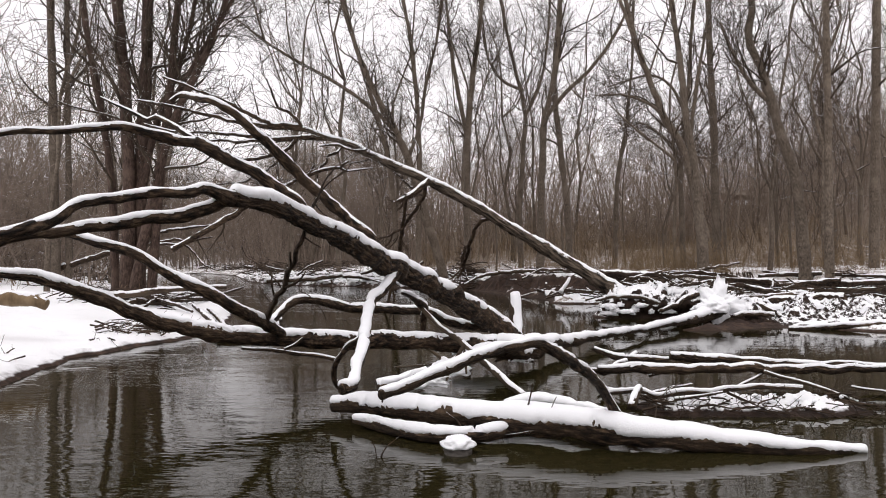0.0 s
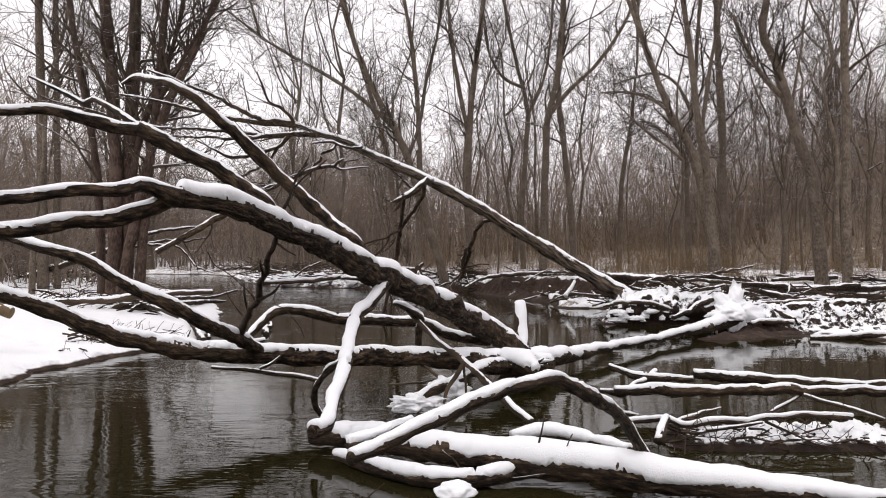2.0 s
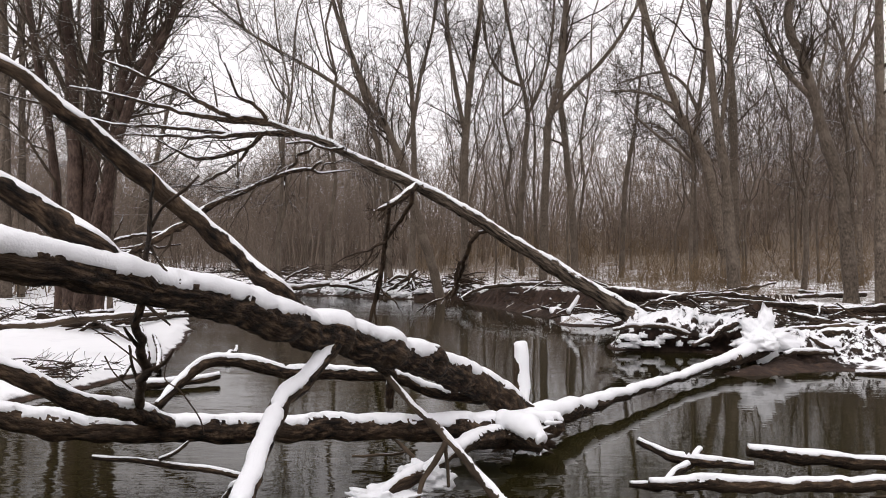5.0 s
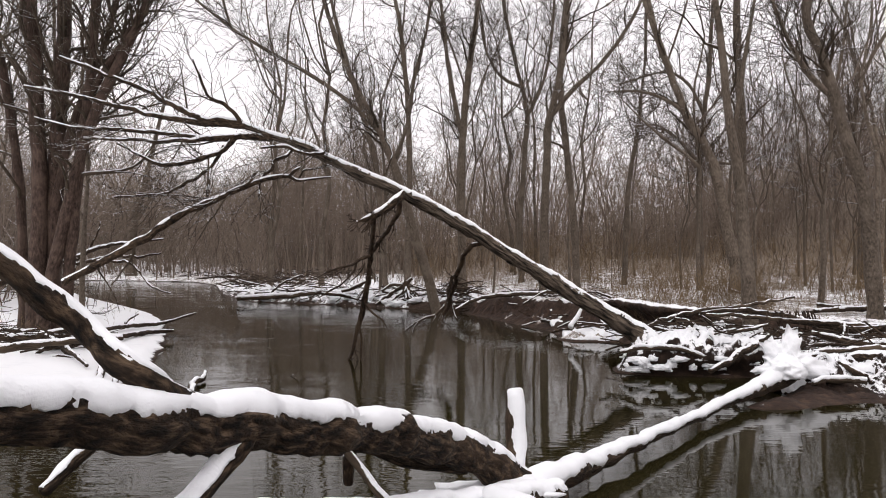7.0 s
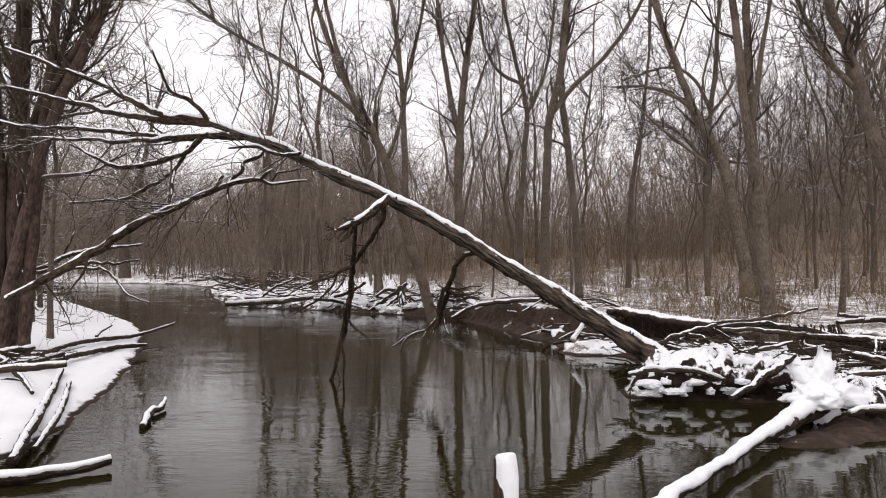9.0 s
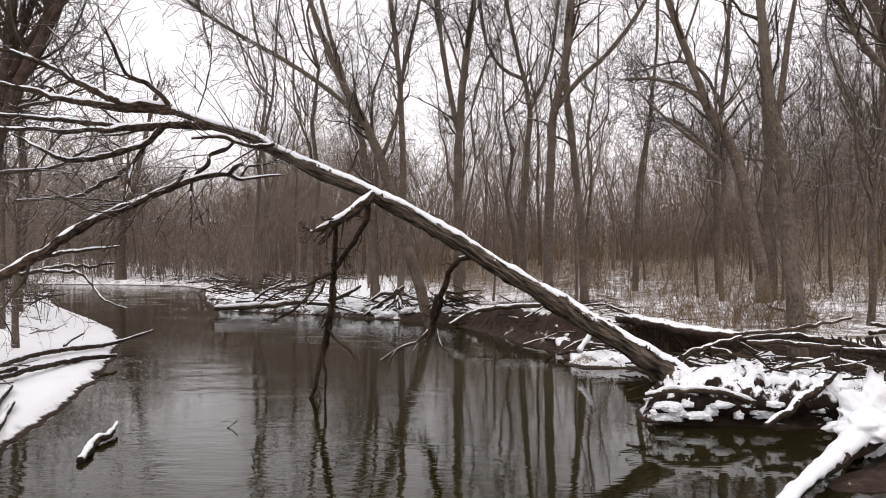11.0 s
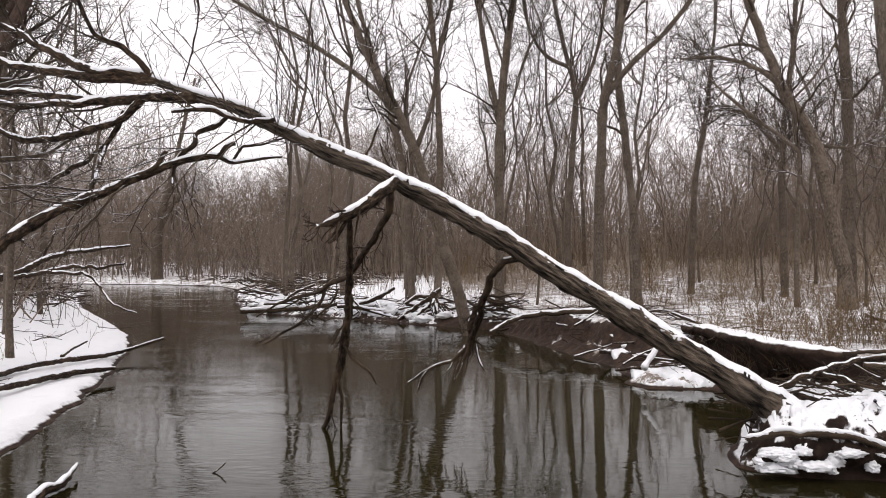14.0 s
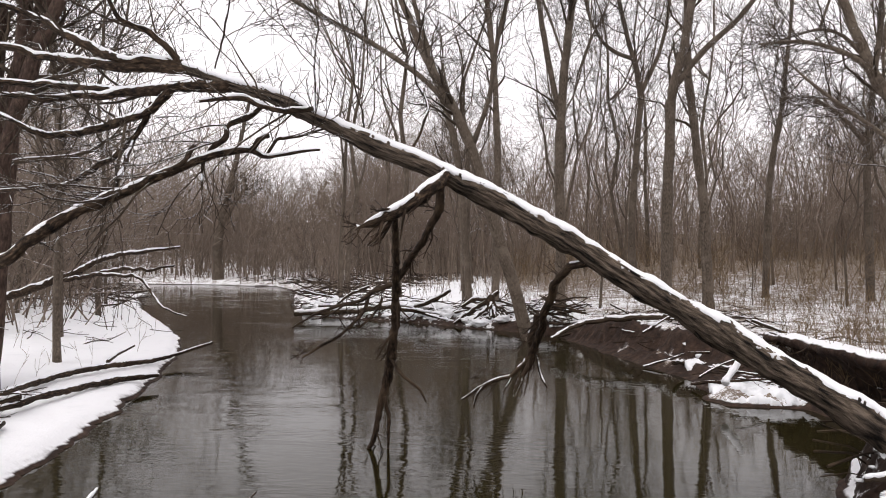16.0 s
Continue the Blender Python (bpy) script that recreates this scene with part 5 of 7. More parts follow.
log_thing("jam_log", "snow-covered drift log along the edge of the log jam", [(3.13, 15, 0.37, 0.017), (3.33, 14.95, 0.41, 0.035), (3.63, 14.92, 0.45, 0.034), (4.01, 14.9, 0.42, 0.039), (4.35, 14.9, 0.34, 0.03), (4.55, 14.9, 0.27, 0.017)], snow=0.034, cover=1.4, group="log jam", material=DEADWOOD, kink=0.05, sides=12, rough=0.18)
log_thing("jam_log", "thick dark log propped against the log jam", [(4.16, 13.95, 0.23, 0.035), (4.58, 14.3, 0.33, 0.053), (4.99, 14.6, 0.48, 0.059), (5.47, 15, 0.64, 0.039)], snow=0.0122, cover=0.7, group="log jam", material=BARK_WET, kink=0.05, sides=12, rough=0.18)
log_thing("jam_log", "weathered drift log in the snowy log jam", [(6.3, 15.3, 0.65, 0.036), (6.76, 15.3, 0.54, 0.062), (7.36, 15.2, 0.47, 0.079), (8.22, 15.1, 0.4, 0.079)], snow=0.0238, cover=1.01, group="log jam", material=BARK_WET, kink=0.05, sides=12, rough=0.18)
log_thing("jam_log", "weathered drift log in the snowy log jam", [(5.89, 14.4, 0.46, 0.029), (6.4, 14.5, 0.47, 0.041), (7.04, 14.6, 0.47, 0.05), (7.94, 14.7, 0.46, 0.051)], snow=0.015, cover=0.86, group="log jam", material=DEADWOOD, kink=0.05, sides=12, rough=0.18)
log_thing("jam_log", "thick dark log at the waterline of the jam", [(6, 14.2, 0.34, 0.048), (6.42, 14.25, 0.37, 0.089), (6.93, 14.3, 0.39, 0.106), (7.9, 14.4, 0.42, 0.107)], snow=0.0204, cover=1.01, group="log jam", material=BARK_WET, kink=0.05, sides=12, rough=0.18)
log_thing("jam_log", "long bowed dark log on top of the jam", [(5.17, 17.2, 0.83, 0.036), (5.8, 17.1, 0.9, 0.051), (6.33, 17, 0.85, 0.056), (6.79, 16.8, 0.77, 0.055), (7.13, 16.6, 0.66, 0.059), (7.56, 16.4, 0.61, 0.063), (8.09, 16.3, 0.66, 0.063), (8.86, 16.3, 0.72, 0.058)], snow=0.006, cover=0.4, group="log jam", material=BARK_WET, kink=0.05, sides=12, rough=0.18)
log_thing("jam_log", "weathered drift log in the snowy log jam", [(5.17, 16.9, 0.82, 0.03), (5.88, 16.8, 0.81, 0.04), (6.54, 16.7, 0.76, 0.03)], snow=0.0102, cover=0.7, group="log jam", material=DEADWOOD, kink=0.05, sides=12, rough=0.18)
log_thing("jam_log", "weathered drift log in the snowy log jam", [(5.26, 17.6, 0.87, 0.027), (5.9, 17.6, 0.92, 0.032), (6.59, 17.7, 1.01, 0.032), (7.23, 17.8, 1.12, 0.022)], snow=0.0082, cover=0.7, group="log jam", material=DEADWOOD, kink=0.05, sides=12, rough=0.18)
log_thing("jam_log", "curved dark root in the log jam", [(3.68, 16, 0.61, 0.028), (4.02, 16.1, 0.74, 0.038), (4.42, 16.3, 0.84, 0.039), (4.96, 16.6, 0.93, 0.035)], snow=0.006, cover=0.4, group="log jam", material=BARK_WET, kink=0.05, sides=12, rough=0.18)
log_thing("jam_log", "curved dark root in the log jam", [(4.38, 16.2, 0.81, 0.034), (4.55, 16, 0.75, 0.038), (4.64, 15.7, 0.64, 0.037), (4.72, 15.6, 0.57, 0.023)], snow=0.006, cover=0.4, group="log jam", material=BARK_WET, kink=0.05, sides=12, rough=0.18)
log_thing("jam_log", "weathered drift log in the snowy log jam", [(3.82, 15.6, 0.71, 0.032), (4.07, 15.5, 0.63, 0.041), (4.35, 15.4, 0.59, 0.04), (4.62, 15.4, 0.6, 0.022)], snow=0.0109, cover=0.78, group="log jam", material=BARK_WET, kink=0.05, sides=12, rough=0.18)
log_thing("jam_log", "weathered drift log in the snowy log jam", [(4.45, 15.3, 0.59, 0.022), (4.71, 15.3, 0.62, 0.027), (5.11, 15.4, 0.7, 0.022)], snow=0.0068, cover=0.7, group="log jam", material=DEADWOOD, kink=0.05, sides=12, rough=0.18)
log_thing("jam_log", "weathered drift log in the snowy log jam", [(5.6, 15.9, 0.56, 0.037), (5.83, 15.7, 0.51, 0.046), (6.03, 15.6, 0.47, 0.037)], snow=0.0102, cover=0.7, group="log jam", material=BARK_WET, kink=0.05, sides=12, rough=0.18)
log_thing("jam_log", "weathered drift log in the snowy log jam", [(5.98, 13.9, 0.37, 0.031), (6.1, 13.7, 0.27, 0.046), (6.22, 13.5, 0.15, 0.038)], snow=0.0109, cover=0.78, group="log jam", material=BARK_WET, kink=0.05, sides=12, rough=0.18)
log_thing("jam_log", "low log under thick snow at the waterline", [(5.3, 13.3, 0.17, 0.029), (5.7, 13.4, 0.21, 0.037), (6.07, 13.4, 0.18, 0.026)], snow=0.034, cover=1.4, group="log jam", material=DEADWOOD, kink=0.05, sides=12, rough=0.18)
log_thing("jam_log", "weathered drift log in the snowy log jam", [(5.87, 14.6, 0.39, 0.033), (6.01, 14.4, 0.29, 0.057), (6.07, 14.2, 0.22, 0.048)], snow=0.0095, cover=0.78, group="log jam", material=BARK_WET, kink=0.05, sides=12, rough=0.18)
log_thing("jam_log", "fallen log lying on the snowy wood floor", [(7.26, 21, 1.12, 0.027), (7.79, 21, 0.98, 0.047), (8.26, 21, 0.87, 0.033)], snow=0.0204, cover=1.01, group="log jam", material=DEADWOOD, kink=0.05, sides=12, rough=0.18)
log_thing("jam_log", "fallen log lying on the snowy wood floor", [(8.54, 19.5, 0.87, 0.03), (9.09, 19.5, 0.82, 0.049), (9.85, 19.4, 0.75, 0.054)], snow=0.0204, cover=1.01, group="log jam", material=DEADWOOD, kink=0.05, sides=12, rough=0.18)
tangle = thing("root_tangle", "dark tangle of hanging roots under the top log", "roots", at=(6.6, 16.9, 0.6))
rng = np.random.default_rng(61)
for _ in range(22):
    x, y = 6.2 + rng.uniform(0, 0.95), 16.85 + rng.uniform(-0.12, 0.12)
    drop, run = rng.uniform(0.2, 0.42), rng.normal() * 0.14
    limb(tangle, "root", [(x, y, 0.9, 0.016), (x + run * 0.3, y - 0.06, 0.9 - drop * 0.4, 0.013), (x + run + rng.normal() * 0.05, y - 0.1, 0.9 - drop, 0.006)], snow=0, sides=6, rough=0.15, kink=0.05)


# ---- the undercut lip of the right bank ----
overhang = thing("bank_overhang", "undercut bank lip of dark soil and roots under snow", "bank", at=(5.0, 18.6, 0.5))
lip = resample([(4.75, 24.2, 0.62, 0.1), (4.5, 22.4, 0.8, 0.1), (4.46, 20.7, 0.87, 0.1), (4.63, 19.1, 0.88, 0.1), (4.95, 18.25, 0.88, 0.1), (5.35, 17.95, 0.86, 0.1), (5.8, 18.05, 0.74, 0.1), (6.2, 18.5, 0.5, 0.1)], 110)
ahead = np.gradient(lip[:, :2], axis=0)
ahead /= np.linalg.norm(ahead, axis=1, keepdims=True)
inward = np.stack([-ahead[:, 1], ahead[:, 0]], 1)
profile = [(1.3, -0.3), (0.7, -0.06), (0.32, 0.03), (0.12, 0.02), (0.02, -0.03), (0.0, -0.09), (0.1, -0.15), (0.3, -0.24), (0.48, -0.42), (0.58, -0.7), (1.3, -0.8)]
ring = []
for k, (d, z) in enumerate(profile):
    p = np.column_stack([lip[:, :2] + inward * d, lip[:, 2] + z])
    give = 0.05 if k < 4 else 0.09
    p += np.stack([wobble(p, 1.7, 3.0), wobble(p, 1.7, 9.0), 0.7 * wobble(p, 2.1, 5.0)], 1) * give + np.stack([wobble(p, 6.5, 13.0), wobble(p, 6.5, 19.0), wobble(p, 7.5, 15.0)], 1) * give * 0.75
    ring.append(p)
ring = np.stack(ring, 1)
rows_n, cols_n = ring.shape[:2]
ii, jj = np.meshgrid(np.arange(rows_n - 1), np.arange(cols_n - 1), indexing="ij")
corner = ii * cols_n + jj
child("lip", mesh_of("lip", ring.reshape(-1, 3), np.stack([corner, corner + cols_n, corner + cols_n + 1, corner + 1], -1).reshape(-1, 4), GROUND), overhang)
rng = np.random.default_rng(63)
for _ in range(30):
    k = rng.integers(12, 84)
    foot = lip[k, :2] + inward[k] * rng.uniform(0.02, 0.2)
    drop, drift_x = rng.uniform(0.12, 0.5), rng.normal() * 0.12
    top = lip[k, 2] - 0.08
    limb(overhang, "root", [(foot[0], foot[1], top, 0.011), (foot[0] + drift_x * 0.4, foot[1] - 0.03, top - drop * 0.5, 0.008), (foot[0] + drift_x, foot[1] + 0.02, top - drop, 0.004)], snow=0, sides=5, rough=0.1, kink=0.03)

# ---- the left bank ----
log_thing("fallen_branch", "dark fallen branch lying on the snowy bank", [(-6.66, 17.64, 0.3, 0.05), (-6.99, 19.27, 0.28, 0.048), (-7.03, 20.54, 0.25, 0.053), (-6.82, 21.39, 0.22, 0.05), (-6.8, 22.53, 0.2, 0.042), (-6.4, 23.46, 0.35, 0.026)], snow=0.008, cover=0.6, group='branches on the bank', category='branch')
log_thing("fallen_branch", "dark fallen branch lying on the snowy bank", [(-5.96, 16.62, 0.3, 0.045), (-6.15, 17.91, 0.26, 0.051), (-6.21, 18.92, 0.22, 0.056), (-6.06, 19.73, 0.2, 0.054), (-5.81, 20.24, 0.18, 0.031)], snow=0.008, cover=0.6, group='branches on the bank', category='branch')
log_thing("fallen_branch", "dark fallen branch lying on the snowy bank", [(-7.94, 17.92, 0.35, 0.052), (-6.76, 16.8, 0.33, 0.058), (-5.62, 15.29, 0.3, 0.042), (-4.94, 14.39, 0.22, 0.023)], snow=0.014, cover=0.6, group='branches on the bank', category='branch')
log_thing("fallen_branch", "dark fallen branch lying on the snowy bank", [(-3.51, 11.52, 0.1, 0.055), (-3.95, 12.59, 0.14, 0.057), (-4.69, 14.32, 0.18, 0.054), (-5.62, 16.44, 0.22, 0.037)], snow=0.014, cover=0.6, group='branches on the bank', category='branch')
log_thing("fallen_branch", "dark fallen branch lying on the snowy bank", [(-3.6, 12.06, 0.08, 0.03), (-3.98, 13.14, 0.12, 0.041), (-4.52, 14.43, 0.16, 0.039), (-4.96, 15.4, 0.2, 0.026)], snow=0.014, cover=0.6, group='branches on the bank', category='branch')
log_thing("fallen_branch", "dark fallen branch lying on the snowy bank", [(-3.65, 11.13, 0.15, 0.031), (-3.71, 11.45, 0.2, 0.027), (-3.75, 11.63, 0.24, 0.017)], snow=0.014, cover=0.6, group='branches on the bank', category='branch')
log_thing("fallen_branch", "short dark twig sticking out of the bank snow", [(-7.3, 21.13, 0.25, 0.033), (-7.51, 21.84, 0.3, 0.029), (-7.49, 22.33, 0.4, 0.018)], snow=0, category='branch')
bough = thing("broken_bough", "snow-lined broken bough reaching out from the bank trees", "bough", at=(-14.5, 24.2, 0.5))
limb(bough, "branch", [(-13.3, 24.2, 0.77, 0.096), (-12.06, 24.3, 1.18, 0.096), (-11.27, 24.4, 1.43, 0.091), (-10.62, 24.5, 1.67, 0.085), (-10.05, 24.5, 1.91, 0.073), (-9.48, 24.5, 2.17, 0.055), (-8.78, 24.5, 2.28, 0.043), (-7.69, 24.5, 2.4, 0.024)], snow=0.022, cover=1.1, sides=8, kink=0.06)
limb(bough, "branch", [(-10.84, 24.5, 1.61, 0.061), (-9.98, 24.4, 1.71, 0.055), (-9.07, 24.3, 1.89, 0.048), (-8.32, 24.2, 1.88, 0.036), (-7.64, 24.2, 1.98, 0.018)], snow=0.007, cover=0.6, sides=8, kink=0.06)
limb(bough, "branch", [(-9.56, 24.3, 1.78, 0.048), (-8.66, 24.2, 1.72, 0.036), (-8.23, 24.1, 1.48, 0.03), (-7.79, 24.0, 1.04, 0.024), (-7.26, 24.0, 0.86, 0.012)], snow=0.004, cover=1.1, sides=8, kink=0.06)
limb(bough, "branch", [(-9.91, 24.5, 1.98, 0.037), (-9.66, 24.6, 2.5, 0.025), (-9.55, 24.6, 2.9, 0.012)], snow=0.007, cover=0.6, sides=8, kink=0.06)
log_thing("floating_stick", "snow-capped stick stranded in the shallow water", [(-3.01, 13.27, 0.03, 0.034), (-3.09, 13.6, 0.05, 0.05), (-3.2, 13.9, 0.04, 0.045), (-3.17, 14.26, 0.07, 0.034), (-3.29, 14.7, 0.09, 0.01)], snow=0.02, cover=1.1, category='stick', kink=0.06, rough=0.3)
log_thing("floating_twig", "small dark twig floating on the water", [(-2.0, 14.82, 0.0, 0.009), (-1.94, 14.86, 0.05, 0.009), (-1.88, 14.84, 0.1, 0.006)], snow=0, category='twig', sides=6)


# ---- the heaped debris of the log jam ----
def pile(x, y):
    """The ground, or the heap of debris on it."""
    return height(x, y, rough=False, heaped=True)


def crags(x, y):
    """The debris heap's own surface: the pile broken up into lumps and holes."""
    z = pile(x, y)
    crag = lumps(x, y, 2.6, 3.0) * 0.16 + np.abs(lumps(x * 0.7, y * 1.3, 6.5, 8.0)) * 0.22 + lumps(x, y, 14, 5.0) * 0.07 + lumps(x, y, 1.1, 7.0) * 0.1
    mask = ease(z, 0.02, 0.2) * np.exp(-(((x - 6.6) / 4.3) ** 6 + ((y - 15.1) / 2.6) ** 6))
    return np.where(mask > 0.02, z + crag * mask - 0.02, z - 0.12), mask


def undercut(x, y, z):
    """How far the top of the heap leans out over the water along the front of its point."""
    return -0.26 * ease(z, 0.08, 0.3) * (1 - ease(y, 15.3, 15.9)) * (1 - ease(x, 5.4, 6.2))


px_, py_ = np.meshgrid(np.arange(2.9, 12.0, 0.036), np.arange(12.2, 18.2, 0.036))
pz_, mask = crags(px_, py_)
rows_n, cols_n = px_.shape
ii, jj = np.meshgrid(np.arange(rows_n - 1), np.arange(cols_n - 1), indexing="ij")
corner = ii * cols_n + jj
quads = np.stack([corner, corner + 1, corner + cols_n + 1, corner + cols_n], -1).reshape(-1, 4)
quads = quads[(mask.ravel()[quads] > 0.01).any(1)]
heap_me = mesh_of("debris_heap", np.stack([px_, py_ + undercut(px_, py_, pz_), pz_], -1).reshape(-1, 3), quads, HEAP)
heap_mud = heap_me.attributes.new("mud", "FLOAT", "POINT")
heap_mud.data.foreach_set("value", (0.36 + 0.2 * ease(px_, 5.3, 6.3) + 0.8 * (1 - ease(py_, 13.3, 13.8)) * (1 - ease(px_, 5.7, 6.3))).ravel())
tagged(new("debris_heap", heap_me), "heap of dark drift debris patched with snow", "debris", kind="stuff")


# ---- loose sticks: the log jam, the drift raft and the far shore ----
def stick_field(group, label, count, x, y, lift, length, radius, seed, snow, along=0.0, swing=60, least=0.08):
    rng = np.random.default_rng(seed)
    done = 0
    while done < count:
        px, py = rng.uniform(*x), rng.uniform(*y)
        z = float(pile(np.array([px]), np.array([py]))[0])
        if z < least:
            continue
        z = max(z, 0.0)
        a = radians(along + rng.normal() * swing)
        n, r = rng.uniform(*length), rng.uniform(*radius)
        tip = rng.normal() * 0.12 * n
        dx, dy = math.cos(a) * n / 2, math.sin(a) * n / 2
        up = z + lift + rng.uniform(-0.04, 0.14)
        bow = rng.normal() * 0.06 * n
        ctrl = [(px - dx, py - dy, up - tip, r), (px - dx * 0.3 + bow, py - dy * 0.3, up - tip * 0.3, r), (px + dx * 0.4 + bow, py + dy * 0.4, up + tip * 0.4, r * 0.8), (px + dx, py + dy, up + tip, r * 0.5)]
        log_thing("stick", label, ctrl, DEADWOOD if rng.random() < 0.2 else BARK_WET, snow * rng.uniform(0.5, 1.2) if rng.random() < 0.8 else 0, rng.uniform(0.7, 1.4), group, "stick", sides=6)
        done += 1


stick_field("log jam", "broken stick in the snowy log jam", 24, (4.3, 8.6), (15.2, 17.2), 0.1, (0.4, 1.4), (0.012, 0.04), 3, 0.011, 0, 45, 0.3)
stick_field("log jam", "broken stick in the snowy log jam", 14, (7.5, 12.5), (13.2, 18), 0.03, (0.8, 2.4), (0.015, 0.045), 4, 0.011, 0, 30)
stick_field("drift raft", "thin stick among the floating debris", 9, (1.5, 3.6), (5.7, 7.4), 0.03, (0.3, 1.0), (0.006, 0.016), 5, 0.01, 0, 30, -9)
stick_field("far shore sticks", "dark stick on the far shore", 18, (-5.5, 2.0), (31.6, 34.4), 0.12, (0.8, 2.6), (0.012, 0.036), 6, 0.03, 30, 50)
stick_field("cut bank sticks", "root or stick on the cut bank", 18, (2.4, 5.4), (19.5, 27), 0.05, (0.4, 1.4), (0.012, 0.04), 7, 0.006, 60, 60)


def clumps(name, label, count, x, y, size, seed, keep):
    """Lumps of snow caught on debris."""
    rng = np.random.default_rng(seed)
    ico = bmesh.new()
    bmesh.ops.create_icosphere(ico, subdivisions=3 if max(size) > 0.08 else 2, radius=1)
    base = np.array([v.co[:] for v in ico.verts])
    tri = np.array([[v.index for v in f.verts] for f in ico.faces])
    ico.free()
    vs, fs, n = [], [], 0
    while n < count:
        px, py = rng.uniform(*x), rng.uniform(*y)
        z = float(pile(np.array([px]), np.array([py]))[0])
        if z < keep and not keep < 0:
            continue
        s = rng.uniform(*size)
        dirs = base * [s * rng.uniform(0.8, 2.0), s * rng.uniform(0.7, 1.3), s * rng.uniform(0.5, 0.9)]
        lump = 1 + 0.5 * wobble(base, 1.7, rng.uniform(0, 50)) + 0.4 * wobble(base, 3.7, rng.uniform(0, 50)) + 0.2 * wobble(base, 8, rng.uniform(0, 50))
        a = rng.uniform(-0.6, 0.6)
        p = dirs * lump[:, None]
        p = np.stack([p[:, 0] * math.cos(a) - p[:, 1] * math.sin(a), p[:, 0] * math.sin(a) + p[:, 1] * math.cos(a), p[:, 2]], 1)
        vs.append(p + [px, py, max(z, 0.0) + s * 0.25 + rng.uniform(0, 0.1)])
        fs.append(tri + n * len(base))
        n += 1
    return tagged(new(name, mesh_of(name, np.vstack(vs), np.vstack(fs), SNOW)), label, "snow", kind="stuff")


def ledge_snow(count):
    """Crumbled snow on the ledges below the front log, over the dark undercut."""
    rng = np.random.default_rng(71)
    verts, faces = [], []
    for k in range(count):
        x = 3.2 + 2.3 * rng.random() ** 1.4
        ledge = rng.uniform(0.1, 0.3)
        lump = lump_mesh("lump", (x, 14.86 + 0.1 * rng.random() + 0.16 * (0.3 - ledge), ledge + rng.uniform(-0.02, 0.02)), (rng.uniform(0.03, 0.17), rng.uniform(0.05, 0.1), rng.uniform(0.025, 0.065)), SNOW, k * 3.7, 0.45)
        faces += [tuple(v + len(verts) for v in f.vertices) for f in lump.polygons]
        verts += [tuple(v.co) for v in lump.vertices]
        bpy.data.meshes.remove(lump)
    return tagged(new("ledge_snow", mesh_of("ledge_snow", verts, faces, SNOW)), "crumbled snow on the ledges of the log jam", "snow", kind="stuff")


def litter_sticks(name, label, count, x, y, lift, length, radius, seed, least=0.12):
    """Small dark trash wood, too fine to pick apart."""
    rng = np.random.default_rng(seed)
    px, py = rng.uniform(*x, count), rng.uniform(*y, count)
    z = pile(px, py)
    px, py, z = px[z > least], py[z > least], z[z > least]
    count = len(z)
    z = np.maximum(z, 0) + lift * rng.random(count)
    a = rng.normal(size=count) * 0.8
    n = rng.uniform(*length, count)
    d = np.stack([np.cos(a) * n, np.sin(a) * n, rng.normal(size=count) * 0.22 * n], 1)
    s = np.linspace(-0.5, 0.5, 4)
    pts = np.stack([px, py, z], 1)[:, None] + d[:, None] * s[None, :, None] + rng.normal(size=(count, 4, 3)) * 0.03 * n[:, None, None]
    rad = rng.uniform(*radius, count)[:, None] * np.linspace(1, 0.5, 4)[None]
    p1, r1 = branch_out(rng, pts, rad, 2, (0.1, 0.35), (25, 60), 3, 0.1, 0.2, 0.6, 0.2, 0.003)
    v, f = stems_mesh([(pts, rad, 4), (p1, r1, 3)])
    return tagged(new(name, mesh_of(name, v, f, BARK_DARK)), label, "debris", kind="stuff")


